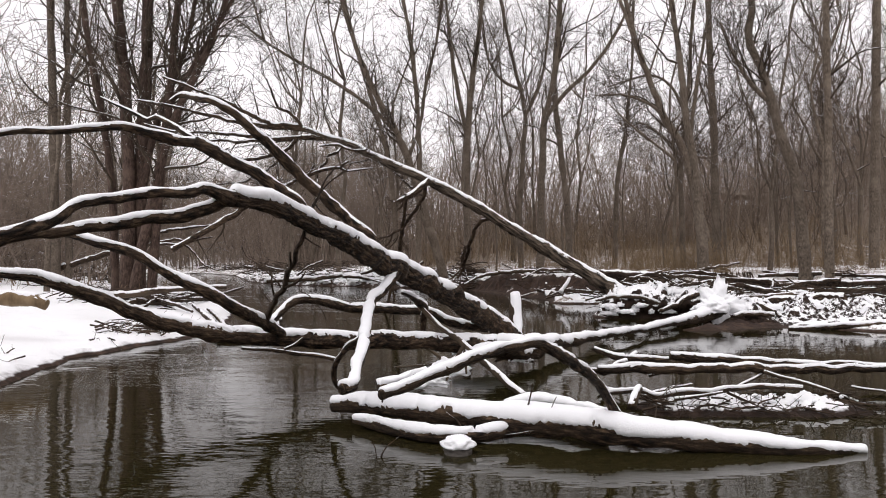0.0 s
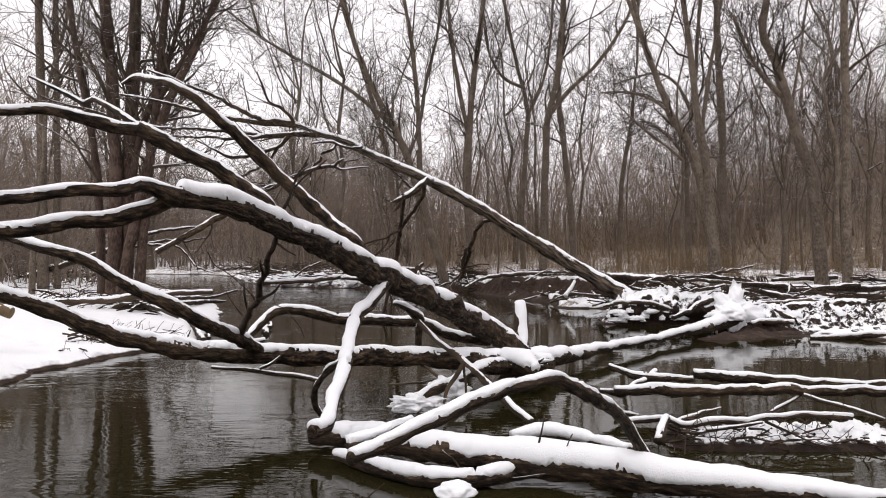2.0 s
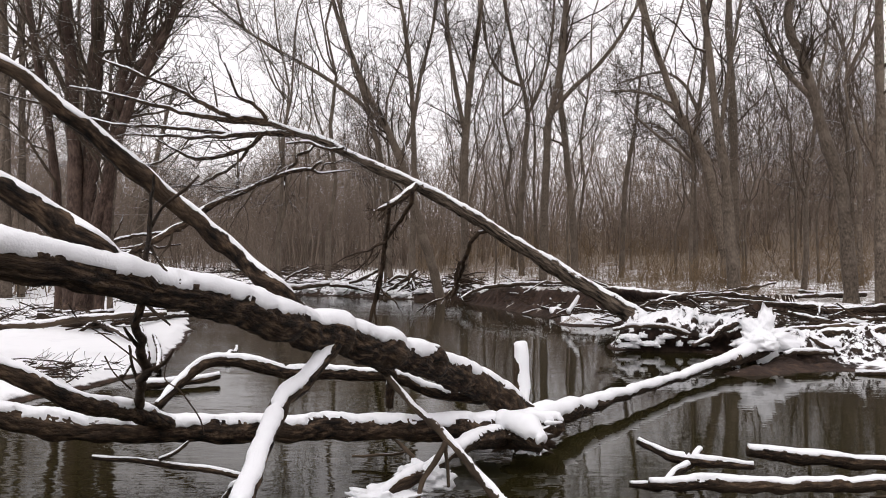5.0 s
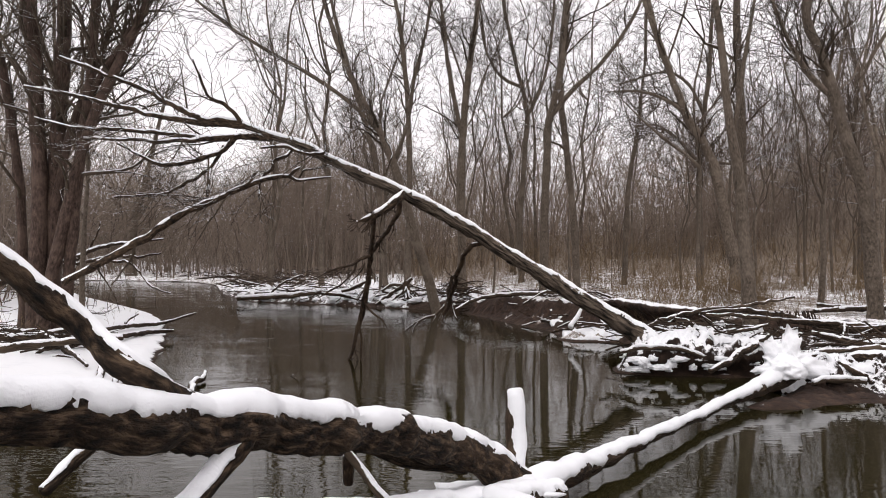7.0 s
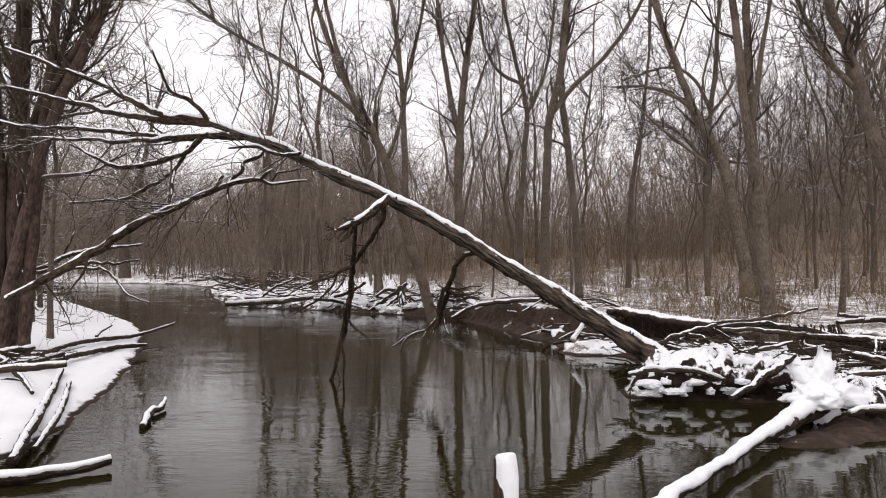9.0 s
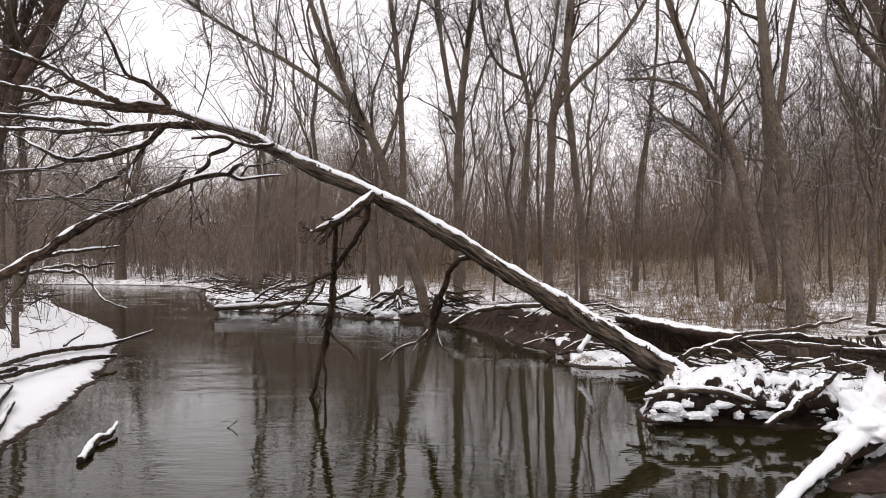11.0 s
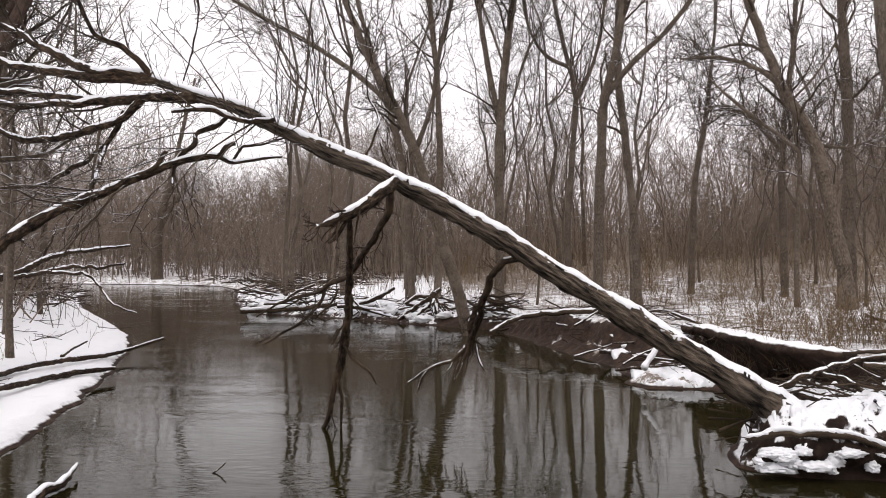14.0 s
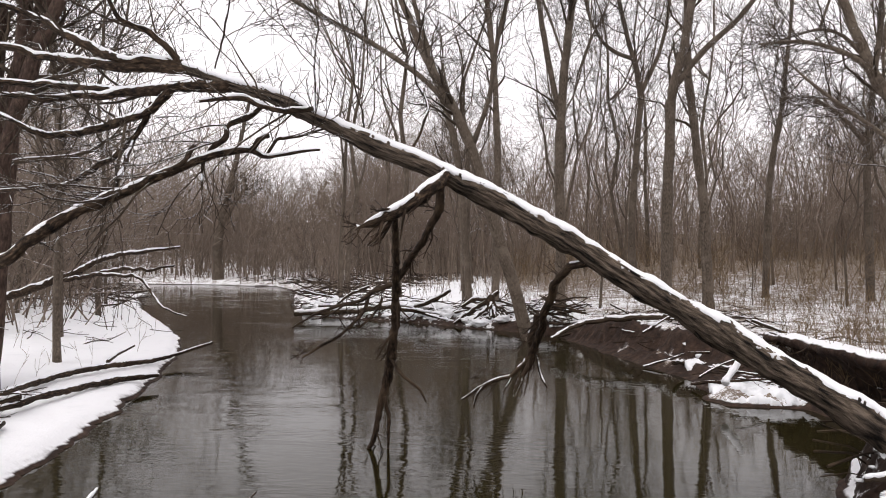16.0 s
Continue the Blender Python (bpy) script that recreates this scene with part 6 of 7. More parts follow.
def blanket(name, label, x, y, step, share, lift, seed, edge, steep=(0.5, 1.0), settle=0, swell=0.16):
    """A torn sheet of snow over debris: lumpy, with holes, and with a skirt to give it thickness."""
    bx, by = np.meshgrid(np.arange(*x, step), np.arange(*y, step))
    bz = np.maximum(crags(bx, by)[0], pile(bx, by))
    for _ in range(settle):
        bz = 0.2 * (bz + np.roll(bz, 1, 0) + np.roll(bz, -1, 0) + np.roll(bz, 1, 1) + np.roll(bz, -1, 1))
    gy2, gx2 = np.gradient(bz, step)
    lump = 0.5 * lumps(bx, by, 1.9, seed) + 0.4 * lumps(bx, by, 4.7, seed + 3) + 0.33 * lumps(bx, by, 11, seed + 6)
    there = lump + 0.25 * lumps(bx, by, 0.7, seed + 9) + share - 1.2 * ease(np.hypot(gx2, gy2), *steep)
    top = bz + lift + swell * lump + 0.03 * lumps(bx, by, 16, seed + 11)
    keep = (there > 0) & (bz > edge)
    top -= 0.09 * (1 - ease(there, 0.0, 0.2))
    rows, cols = bx.shape
    vid = np.arange(rows * cols).reshape(rows, cols)
    quad = keep[:-1, :-1] & keep[1:, :-1] & keep[:-1, 1:] & keep[1:, 1:]
    qi, qj = np.nonzero(quad)
    faces = np.stack([vid[qi, qj], vid[qi, qj + 1], vid[qi + 1, qj + 1], vid[qi + 1, qj]], 1)
    low = rows * cols
    skirt = []
    for di, dj, a, b in ((-1, 0, (0, 0), (0, 1)), (1, 0, (1, 1), (1, 0)), (0, -1, (1, 0), (0, 0)), (0, 1, (0, 1), (1, 1))):
        pad = np.pad(quad, 1)
        out = quad & ~pad[1 + di:1 + di + quad.shape[0], 1 + dj:1 + dj + quad.shape[1]]
        oi, oj = np.nonzero(out)
        va, vb = vid[oi + a[0], oj + a[1]], vid[oi + b[0], oj + b[1]]
        skirt.append(np.stack([vb, va, va + low, vb + low], 1))
    v = np.stack([bx, by + undercut(bx, by, bz), top], -1).reshape(-1, 3)
    v2 = v - [0, 0, 0.07]
    return tagged(new(name, mesh_of(name, np.vstack([v, v2]), np.vstack([faces] + skirt), SNOW)), label, "snow", kind="stuff")


blanket("shelf_snow", "broken snow on the shelf below the cut bank", (3.1, 4.6), (19.85, 21.1), 0.03, 0.18, 0.05, 7.7, 0.03)
blanket("shelf_snow", "broken snow on the shelf below the cut bank", (3.2, 4.3), (22.4, 24.6), 0.035, 0.02, 0.04, 9.1, 0.03)
blanket("point_snow", "torn lumpy snow over the debris of the log jam", (3.05, 6.0), (14.85, 17.2), 0.026, 0.34, 0.05, 17.7, 0.07, (0.6, 1.5), 2, 0.15)
blanket("jam_top_snow", "patches of snow between the jammed logs", (5.8, 10.5), (13.75, 17.4), 0.04, 0.16, 0.03, 27.7, 0.1, (0.5, 1.0), 3, 0.12)
clumps("jam_snow", "lumps of snow caught on the log jam", 50, (3.2, 10.5), (13.2, 17.4), (0.02, 0.06), 31, 0.15)
clumps("edge_snow", "lumps of snow on the point of the log jam", 70, (3.1, 5.6), (14.85, 15.6), (0.015, 0.045), 41, 0.12)
ledge_snow(30)
litter_sticks("bend_debris", "dark drift and brush round the river bend", 520, (-24, -6), (35, 67), 0.5, (0.8, 2.6), (0.015, 0.04), 42)
mx, my = np.meshgrid(np.arange(1.55, 3.6, 0.022), np.arange(5.6, 6.42, 0.022))
mat_shape = np.exp(-(((mx - 2.5) / 0.88) ** 6 + ((my - 6.0) / 0.3) ** 4))
mz = -0.04 + mat_shape * (0.115 + 0.09 * lumps(mx, my, 3.1, 2.0) + 0.07 * np.abs(lumps(mx, my, 9.0, 5.0)) + 0.035 * lumps(mx, my, 24.0, 8.0))
rows_n, cols_n = mx.shape
ii, jj = np.meshgrid(np.arange(rows_n - 1), np.arange(cols_n - 1), indexing="ij")
corner = ii * cols_n + jj
mat_me = mesh_of("raft_mat", np.stack([mx, my, mz], -1).reshape(-1, 3), np.stack([corner, corner + 1, corner + cols_n + 1, corner + cols_n], -1).reshape(-1, 4), HEAP)
mat_mud = mat_me.attributes.new("mud", "FLOAT", "POINT")
mat_mud.data.foreach_set("value", (0.62 - 0.44 * ease(mz, 0.035, 0.085)).ravel())
tagged(new("raft_mat", mat_me), "floating mat of brown leaves and twigs patched with snow", "debris", kind="stuff")
clumps("raft_snow", "lumps of snow on the floating debris", 90, (1.75, 3.3), (5.78, 6.2), (0.008, 0.026), 32, -1)
clumps("shore_snow", "lumps of snow on the cut bank shelf", 16, (2.2, 5.3), (19, 27), (0.02, 0.075), 33, 0.03)
litter_sticks("jam_debris", "dark trash wood and twigs in the log jam", 560, (3.3, 10.0), (14.6, 17.6), 0.3, (0.3, 1.1), (0.006, 0.018), 34)
litter_sticks("raft_debris", "dark twigs and leaves in the floating raft", 150, (1.6, 3.5), (5.65, 6.35), 0.09, (0.15, 0.5), (0.003, 0.01), 35, -9)
litter_sticks("shore_debris", "dark roots and twigs on the cut bank", 220, (1.5, 5.6), (19, 29), 0.2, (0.3, 0.9), (0.006, 0.016), 36)
litter_sticks("far_shore_debris", "dark roots and twigs on the far shore", 140, (-6, 1.6), (29.5, 35), 0.4, (0.5, 1.8), (0.012, 0.03), 37)
litter_sticks("root_wad", "dark upturned roots and drift on the far shore", 110, (0.1, 1.3), (28.3, 29.8), 0.8, (0.4, 1.3), (0.014, 0.035), 47, 0.02)
clumps("far_shore_snow", "lumps of snow on the far shore drift", 90, (-6, 1.6), (29.8, 34.8), (0.06, 0.2), 48, 0.05)


# ---- drift on the far shore, the hanging dead wood and the pile on the left bank ----
log_thing("shore_log", "dark log leaning on the far shore", [(-2.25, 32, 0.07, 0.064), (-1.6, 32, 0.54, 0.082), (-0.85, 32, 1.11, 0.064)], snow=0.02, cover=1, material=BARK_WET, kink=0.05, sides=8, group="far shore drift", category="log")
log_thing("shore_log", "snow-lined log on the far shore", [(-3.65, 32.5, 0.58, 0.056), (-2.98, 32.5, 0.81, 0.075), (-2.46, 32.5, 1.12, 0.056)], snow=0.05, cover=1.4, material=BARK_WET, kink=0.05, sides=8, group="far shore drift", category="log")
log_thing("shore_log", "snow-covered log at the far waterline", [(-1.83, 31.5, -0.01, 0.045), (-0.92, 31.5, 0.13, 0.081), (-0.03, 31.5, 0.07, 0.054)], snow=0.07, cover=1.6, material=BARK_WET, kink=0.05, sides=8, group="far shore drift", category="log")
log_thing("shore_log", "arched dark root on the far shore", [(-2.03, 32, 0.62, 0.046), (-1.6, 32, 0.85, 0.073), (-1.14, 32, 0.82, 0.064), (-0.81, 32, 0.54, 0.046)], snow=0.03, cover=1, material=BARK_WET, kink=0.05, sides=8, group="far shore drift", category="log")
log_thing("shore_log", "snow-lined log on the far shore", [(-4.52, 33, 0.45, 0.057), (-3.73, 33, 0.4, 0.076), (-2.76, 33, 0.25, 0.057)], snow=0.05, cover=1.4, material=BARK_WET, kink=0.05, sides=8, group="far shore drift", category="log")
log_thing("shore_log", "dark log along the far bank under snow", [(-15.8, 58, 0.62, 0.104), (-12.67, 58, 0.42, 0.125), (-8.91, 58, 0.39, 0.083)], snow=0.09, cover=1.6, material=BARK_WET, kink=0.05, sides=8, group="far shore drift", category="log")
log_thing("shore_stick", "bare stick slanting to the far water", [(-8.97, 37, 0.89, 0.032), (-7.94, 37, 0.64, 0.038), (-6.75, 37, 0.21, 0.038)], snow=0.02, cover=1, material=BARK_WET, kink=0.05, sides=8, group="far shore drift", category="stick")
log_thing("shore_stick", "dark stick rising from the far drift", [(-7.04, 34.5, 0.33, 0.04), (-6.41, 34.5, 0.85, 0.051), (-5.67, 34.5, 1.16, 0.04)], snow=0.02, cover=1, material=BARK_WET, kink=0.05, sides=8, group="far shore drift", category="stick")
stump = thing("upturned_stump", "dark upturned stump with splayed roots on the far shore", "stump", at=(-1.0, 31.9, 0.1))
limb(stump, "bole", [(-1.0, 31.9, -0.05, 0.34), (-1.02, 31.85, 0.35, 0.26), (-1.05, 31.8, 0.75, 0.17), (-1.08, 31.8, 1.02, 0.07)], snow=0.03, cover=0.8, sides=18, rough=0.3, kink=0.06)
rng = np.random.default_rng(62)
for i in range(16):
    a = i * 0.4 + rng.normal() * 0.15
    reach, top = rng.uniform(0.4, 0.95), rng.uniform(0.25, 0.8)
    limb(stump, "root", [(-1.02, 31.85, top, 0.07), (-1.02 + math.cos(a) * reach * 0.5, 31.8 - abs(math.sin(a)) * reach * 0.4, top * 0.8 + rng.normal() * 0.12, 0.05), (-1.02 + math.cos(a) * reach, 31.7 - abs(math.sin(a)) * reach * 0.7, top * 0.3 + rng.normal() * 0.18, 0.022)], snow=0.03, cover=0.9, sides=7, rough=0.2, kink=0.06)

limb(leaner, "hanging_branch", [(-0.87, 15.7, 1.88, 0.026), (-1.06, 15.65, 1.81, 0.023), (-1.18, 15.6, 1.72, 0.02), (-1.38, 15.5, 1.67, 0.017), (-1.57, 15.4, 1.59, 0.014), (-1.73, 15.3, 1.48, 0.008)], snow=0, material=BARK_DARK, sides=8, rough=0.2, kink=0.03)
limb(leaner, "hanging_branch", [(-1.08, 15.65, 1.8, 0.02), (-1.14, 15.6, 1.61, 0.017), (-1.29, 15.5, 1.42, 0.014), (-1.48, 15.45, 1.31, 0.014), (-1.67, 15.4, 1.19, 0.008)], snow=0, material=BARK_DARK, sides=8, rough=0.2, kink=0.03)
limb(leaner, "hanging_branch", [(-0.96, 15.7, 1.75, 0.014), (-1.05, 15.65, 1.58, 0.014), (-1.17, 15.6, 1.46, 0.008)], snow=0, material=BARK_DARK, sides=8, rough=0.2, kink=0.03)
limb(leaner, "hanging_branch", [(-1.29, 15.5, 1.69, 0.011), (-1.45, 15.45, 1.58, 0.008), (-1.58, 15.4, 1.55, 0.005)], snow=0, material=BARK_DARK, sides=8, rough=0.2, kink=0.03)
limb(leaner, "hanging_branch", [(-1.08, 16.5, 1.1, 0.019), (-0.93, 16.45, 0.9, 0.019), (-0.73, 16.4, 0.76, 0.016), (-0.64, 16.4, 0.61, 0.009)], snow=0, material=BARK_DARK, sides=8, rough=0.2, kink=0.03)
log_thing("drift_stick", "dark stick in a drift pile on the snowy bank", [(-7.46, 16.2, 0.47, 0.066), (-7.02, 16.4, 0.39, 0.076), (-6.68, 16.8, 0.47, 0.059), (-6.49, 17.2, 0.48, 0.041)], snow=0.03, cover=1, material=BARK_WET, kink=0.05, sides=8, group="drift pile on the bank", category="stick")
log_thing("drift_stick", "dark stick in a drift pile on the snowy bank", [(-7.14, 16, 0.23, 0.055), (-6.71, 16.2, 0.3, 0.066), (-6.31, 16.5, 0.26, 0.062), (-5.99, 17.2, 0.38, 0.046)], snow=0.035, cover=1, material=BARK_WET, kink=0.05, sides=8, group="drift pile on the bank", category="stick")
log_thing("drift_stick", "dark stick in a drift pile on the snowy bank", [(-6.64, 16.4, 0.45, 0.038), (-6.13, 16, 0.28, 0.046), (-5.43, 15.4, 0.08, 0.031)], snow=0.01, cover=1, material=BARK_WET, kink=0.05, sides=8, group="drift pile on the bank", category="stick")
log_thing("drift_stick", "dark stick in a drift pile on the snowy bank", [(-6.53, 15.6, 0.16, 0.027), (-6.35, 15.9, 0.3, 0.037), (-6.34, 16.2, 0.41, 0.033)], snow=0.012, cover=1, material=BARK_WET, kink=0.05, sides=8, group="drift pile on the bank", category="stick")
log_thing("drift_stick", "dark stick in a drift pile on the snowy bank", [(-6.34, 15.5, 0.13, 0.022), (-6.06, 15.7, 0.19, 0.027), (-5.73, 15.6, 0.16, 0.022)], snow=0.01, cover=1, material=BARK_WET, kink=0.05, sides=8, group="drift pile on the bank", category="stick")
log_thing("drift_stick", "dark stick in a drift pile on the snowy bank", [(-7.89, 17, 0.49, 0.04), (-7.29, 17, 0.47, 0.04), (-6.42, 16.6, 0.42, 0.029)], snow=0.02, cover=1, material=BARK_WET, kink=0.05, sides=8, group="drift pile on the bank", category="stick")
log_thing("drift_stick", "dark stick in a drift pile on the snowy bank", [(-6.39, 16.3, 0.4, 0.033), (-6.5, 16, 0.24, 0.037), (-6.77, 15.7, 0.14, 0.036)], snow=0.012, cover=1, material=BARK_WET, kink=0.05, sides=8, group="drift pile on the bank", category="stick")
litter_sticks("shore_litter", "dark wet sticks and leaves at the edge of the snow bank", 70, (-5.19, -3.99), (10.88, 11.98), 0.1, (0.12, 0.5), (0.005, 0.016), 52, 0.02)
litter_sticks("bank_pile_debris", "dark twigs and bark in the drift pile on the bank", 90, (-8.4, -5.9), (15.3, 17.6), 0.3, (0.3, 1.1), (0.006, 0.018), 49)
litter_sticks("far_drift", "dark tangled brush along the far shore", 50, (-10, -4.5), (34.6, 38.5), 0.6, (0.6, 2.0), (0.01, 0.026), 50)
clumps("far_drift_snow", "lumps of snow on the far brush", 60, (-10, -4.5), (34.6, 38), (0.08, 0.22), 51, 0.05)

# twigs and weeds caught on the near drift log
for ctrl in ([(0.42, 4.93, 0.05, 0.006), (0.75, 4.85, 0.12, 0.006), (1.0, 4.8, 0.2, 0.004), (1.14, 4.78, 0.27, 0.003)],
             [(0.35, 4.95, 0.03, 0.005), (0.6, 4.9, 0.07, 0.005), (0.9, 4.84, 0.14, 0.004), (1.1, 4.8, 0.17, 0.003)],
             [(0.55, 4.95, 0.12, 0.006), (0.58, 4.93, 0.28, 0.005), (0.6, 4.92, 0.4, 0.003)],
             [(0.62, 4.9, 0.1, 0.005), (0.7, 4.88, 0.2, 0.004), (0.75, 4.86, 0.32, 0.003)],
             [(0.15, 4.95, 0.02, 0.007), (0.1, 5.0, 0.12, 0.006), (0.02, 5.05, 0.18, 0.004)],
             [(-0.4, 4.6, -0.02, 0.006), (-0.36, 4.6, 0.06, 0.005), (-0.28, 4.62, 0.12, 0.003)],
             [(-0.42, 4.58, -0.02, 0.005), (-0.43, 4.58, 0.05, 0.004), (-0.46, 4.57, 0.1, 0.003)]):
    log_thing("twig", "thin dark twig caught on the drift log", ctrl, BARK_WET, 0, 1, "twigs on the drift log", "twig", sides=6)
litter_sticks("bank_debris", "dark twigs and bits of bark lying on the snow bank", 26, (-5.6, -3.6), (7.6, 12.4), 0.02, (0.08, 0.3), (0.005, 0.014), 38)
litter_sticks("point_debris", "dark twigs and branches on the snowy point", 34, (-14, -8), (22, 30), 0.25, (0.4, 1.5), (0.006, 0.016), 39)

# ---- standing trees ----
def add_crown(rng, limbs, primaries, twigs, reach, upper=0.35):
    """Bare branches in three orders on given limbs; two groups of stems: boughs and fine twigs."""
    pts, rad = np.stack([l[:, :3] for l in limbs]), np.stack([l[:, 3] for l in limbs])
    p1, r1 = branch_out(rng, pts, rad, primaries, (reach * 0.45, reach), (20, 58), 8, 0.5, upper, 0.5, 0.2)
    r1 = r1 * np.minimum(1, 0.05 / r1[:, :1])
    p2, r2 = branch_out(rng, p1, r1, twigs, (reach * 0.22, reach * 0.6), (20, 60), 5, 0.25, 0.15, 0.6, 0.22, 0.007)
    p3, r3 = branch_out(rng, p2, r2, max(2, twigs - 2), (reach * 0.12, reach * 0.32), (20, 65), 3, 0.12, 0.1, 0.65, 0.25, 0.0058)
    return [(p1, r1, 4), (p2, r2, 3), (p3, r3, 3)]


def standing_tree(name, label, stems, seed, primaries=16, twigs=5, reach=3.2, upper=0.35, group="", bark=None):
    """A tree on traced stems, rooted in the ground."""
    rng = np.random.default_rng(seed)
    foot = stems[0][0]
    z = float(height(np.array([foot[0]]), np.array([foot[1]]))[0])
    t = thing(name, label, "tree", group, at=(foot[0], foot[1], z))
    limbs = []
    for i, s in enumerate(stems):
        s = [tuple(q) for q in s]
        if i == 0 or s[0][2] < z + 1.5:
            s = [(s[0][0], s[0][1], z - 0.15, s[0][3] * 1.45), (s[0][0], s[0][1], z + 0.25, s[0][3] * 1.05)] + [q for q in s[1:] if q[2] > z + 0.4]
        me, line = limb_mesh("trunk" if i == 0 else "stem", s, bark or BARK_TREE, 10, 0.06, step=0.35, seed=seed % 11 + i)
        child("trunk" if i == 0 else "stem", me, t)
        limbs.append(resample(s, 14))
    v, f = stems_mesh(add_crown(rng, limbs, primaries, twigs, reach, upper))
    child("crown", mesh_of("crown", v, f, TWIG), t, "bare grey-brown branches and twigs")
    for stem in stems:
        if foot[1] > 41 or stem[-1][2] < 8.5:
            continue
        low, top = np.array(stem[-2]), np.array(stem[-1])
        run = np.clip((top - low)[:2] / (top - low)[2], -0.25, 0.25)
        rise = np.array([0.0, 0.3, 0.6, 0.85, 1.0]) * (22 - low[2])
        sway = rng.normal(size=(5, 2)) * 0.03 * rise[:, None]
        up = [(low[0] + run[0] * h + w[0], low[1] + run[1] * h + w[1], low[2] + h, low[3] * k) for h, w, k in zip(rise, sway, (0.97, 0.8, 0.5, 0.24, 0.1))]
        me, line = limb_mesh("upper_stem", up, bark or BARK_TREE, 8, 0.06, step=0.5, seed=seed % 11 + 5)
        child("upper_stem", me, t)
        v, f = stems_mesh(add_crown(rng, [resample(up, 14)], 24 if foot[1] < 20 else 18, 5, 3.6, 0.1 if foot[1] < 20 else 0.25))
        child("crown", mesh_of("crown", v, f, TWIG), t, "bare grey-brown branches and twigs")
    return t


standing_tree("tree", "near tall tree with pale flecked bark on the bank lip", [
    [(6.42, 17.9, 0.83, 0.158), (6.34, 17.9, 1.72, 0.136), (6.27, 17.9, 2.33, 0.122), (6.21, 17.9, 3.2, 0.112), (6.09, 17.9, 4.07, 0.101), (5.99, 17.9, 4.77, 0.089), (5.92, 17.9, 5.56, 0.079), (5.82, 17.9, 6.35, 0.065), (5.32, 17.9, 10.32, 0.023)],
    [(6.08, 17.9, 4.2, 0.057), (6.19, 17.9, 5.03, 0.05), (6.29, 17.9, 5.73, 0.043), (6.42, 17.9, 6.44, 0.032), (6.87, 17.9, 8.9, 0.011)]], 1, upper=0.4, reach=2.2, primaries=10)
standing_tree("tree", "tall straight smooth grey tree behind the bank", [
    [(10.87, 29, 1.14, 0.173), (10.85, 29, 3.12, 0.165), (10.84, 29, 4.85, 0.156), (10.8, 29, 6.58, 0.147), (10.72, 29, 8.32, 0.139), (10.65, 29, 10.06, 0.121), (10.41, 29, 16.06, 0.042)]], 2, reach=2.8, primaries=10)
standing_tree("tree", "thick tree leaning toward the river with arching snowy boughs", [
    [(9.71, 26.8, 0.85, 0.216), (9.62, 26.8, 1.95, 0.193), (9.41, 26.8, 2.95, 0.168), (9.2, 26.8, 3.95, 0.162), (9, 26.8, 4.93, 0.157), (8.64, 26.8, 5.65, 0.144), (8.26, 26.8, 6.23, 0.132), (7.88, 26.8, 7.12, 0.121), (7.44, 26.8, 8.36, 0.108), (7.15, 26.8, 9.16, 0.09), (5.79, 26.8, 12.92, 0.031)],
    [(8.2, 26.8, 6.4, 0.066), (7.88, 26.8, 6.72, 0.06), (7.39, 26.8, 7.03, 0.054), (6.55, 26.8, 7.26, 0.042), (5.62, 26.8, 7.23, 0.024)],
    [(8.53, 26.8, 4.84, 0.054), (8.15, 26.8, 5.18, 0.048), (7.52, 26.8, 5.66, 0.048), (6.82, 26.8, 6.24, 0.036), (6.12, 26.8, 6.93, 0.018)],
    [(8.92, 26.8, 5.03, 0.048), (9.75, 26.8, 4.92, 0.036), (10.58, 26.8, 5.23, 0.024)]], 3, reach=2.6, primaries=8)
standing_tree("tree", "twin-stemmed tall tree with a wide fork", [
    [(4.1, 30.8, 0.61, 0.173), (4.16, 30.8, 3.18, 0.157), (4.23, 30.8, 5.95, 0.149), (4.33, 30.8, 7.06, 0.141), (4.62, 30.8, 8.36, 0.126), (4.88, 30.8, 9.84, 0.11), (4.99, 30.8, 11.7, 0.094), (5.13, 30.8, 15.25, 0.031)],
    [(4.34, 30.8, 7.16, 0.102), (5.21, 30.8, 8.26, 0.094), (6.13, 30.8, 9.09, 0.079), (7.05, 30.8, 10.29, 0.071), (7.97, 30.8, 12.05, 0.047), (8.53, 30.8, 14.28, 0.031)]], 4, reach=3.4, upper=0.4)
standing_tree("tree", "tall slim tree beside the forked one", [
    [(5.58, 32.0, 0.92, 0.148), (5.47, 32.0, 3.24, 0.14), (5.2, 32.0, 5.95, 0.132), (4.95, 32.0, 8.09, 0.124), (4.96, 32.0, 9.85, 0.115), (5.15, 32.0, 12.19, 0.082), (5.25, 32.0, 15.32, 0.033)]], 5, reach=3)
standing_tree("tree", "tall tree with upright limbs", [
    [(1.09, 32.0, 0.91, 0.157), (1.08, 32.0, 5.18, 0.148), (1.14, 32.0, 7.13, 0.14), (1.37, 32.0, 9.47, 0.124), (1.6, 32.0, 11.04, 0.107), (1.85, 32.0, 13.39, 0.066), (1.95, 32.0, 15.75, 0.033)],
    [(1.04, 32.0, 6.84, 0.099), (0.63, 32.0, 8.89, 0.091), (0.39, 32.0, 10.65, 0.082), (0.19, 32.0, 12.62, 0.049), (0.09, 32.0, 14.59, 0.025)]], 6, reach=3, upper=0.4)
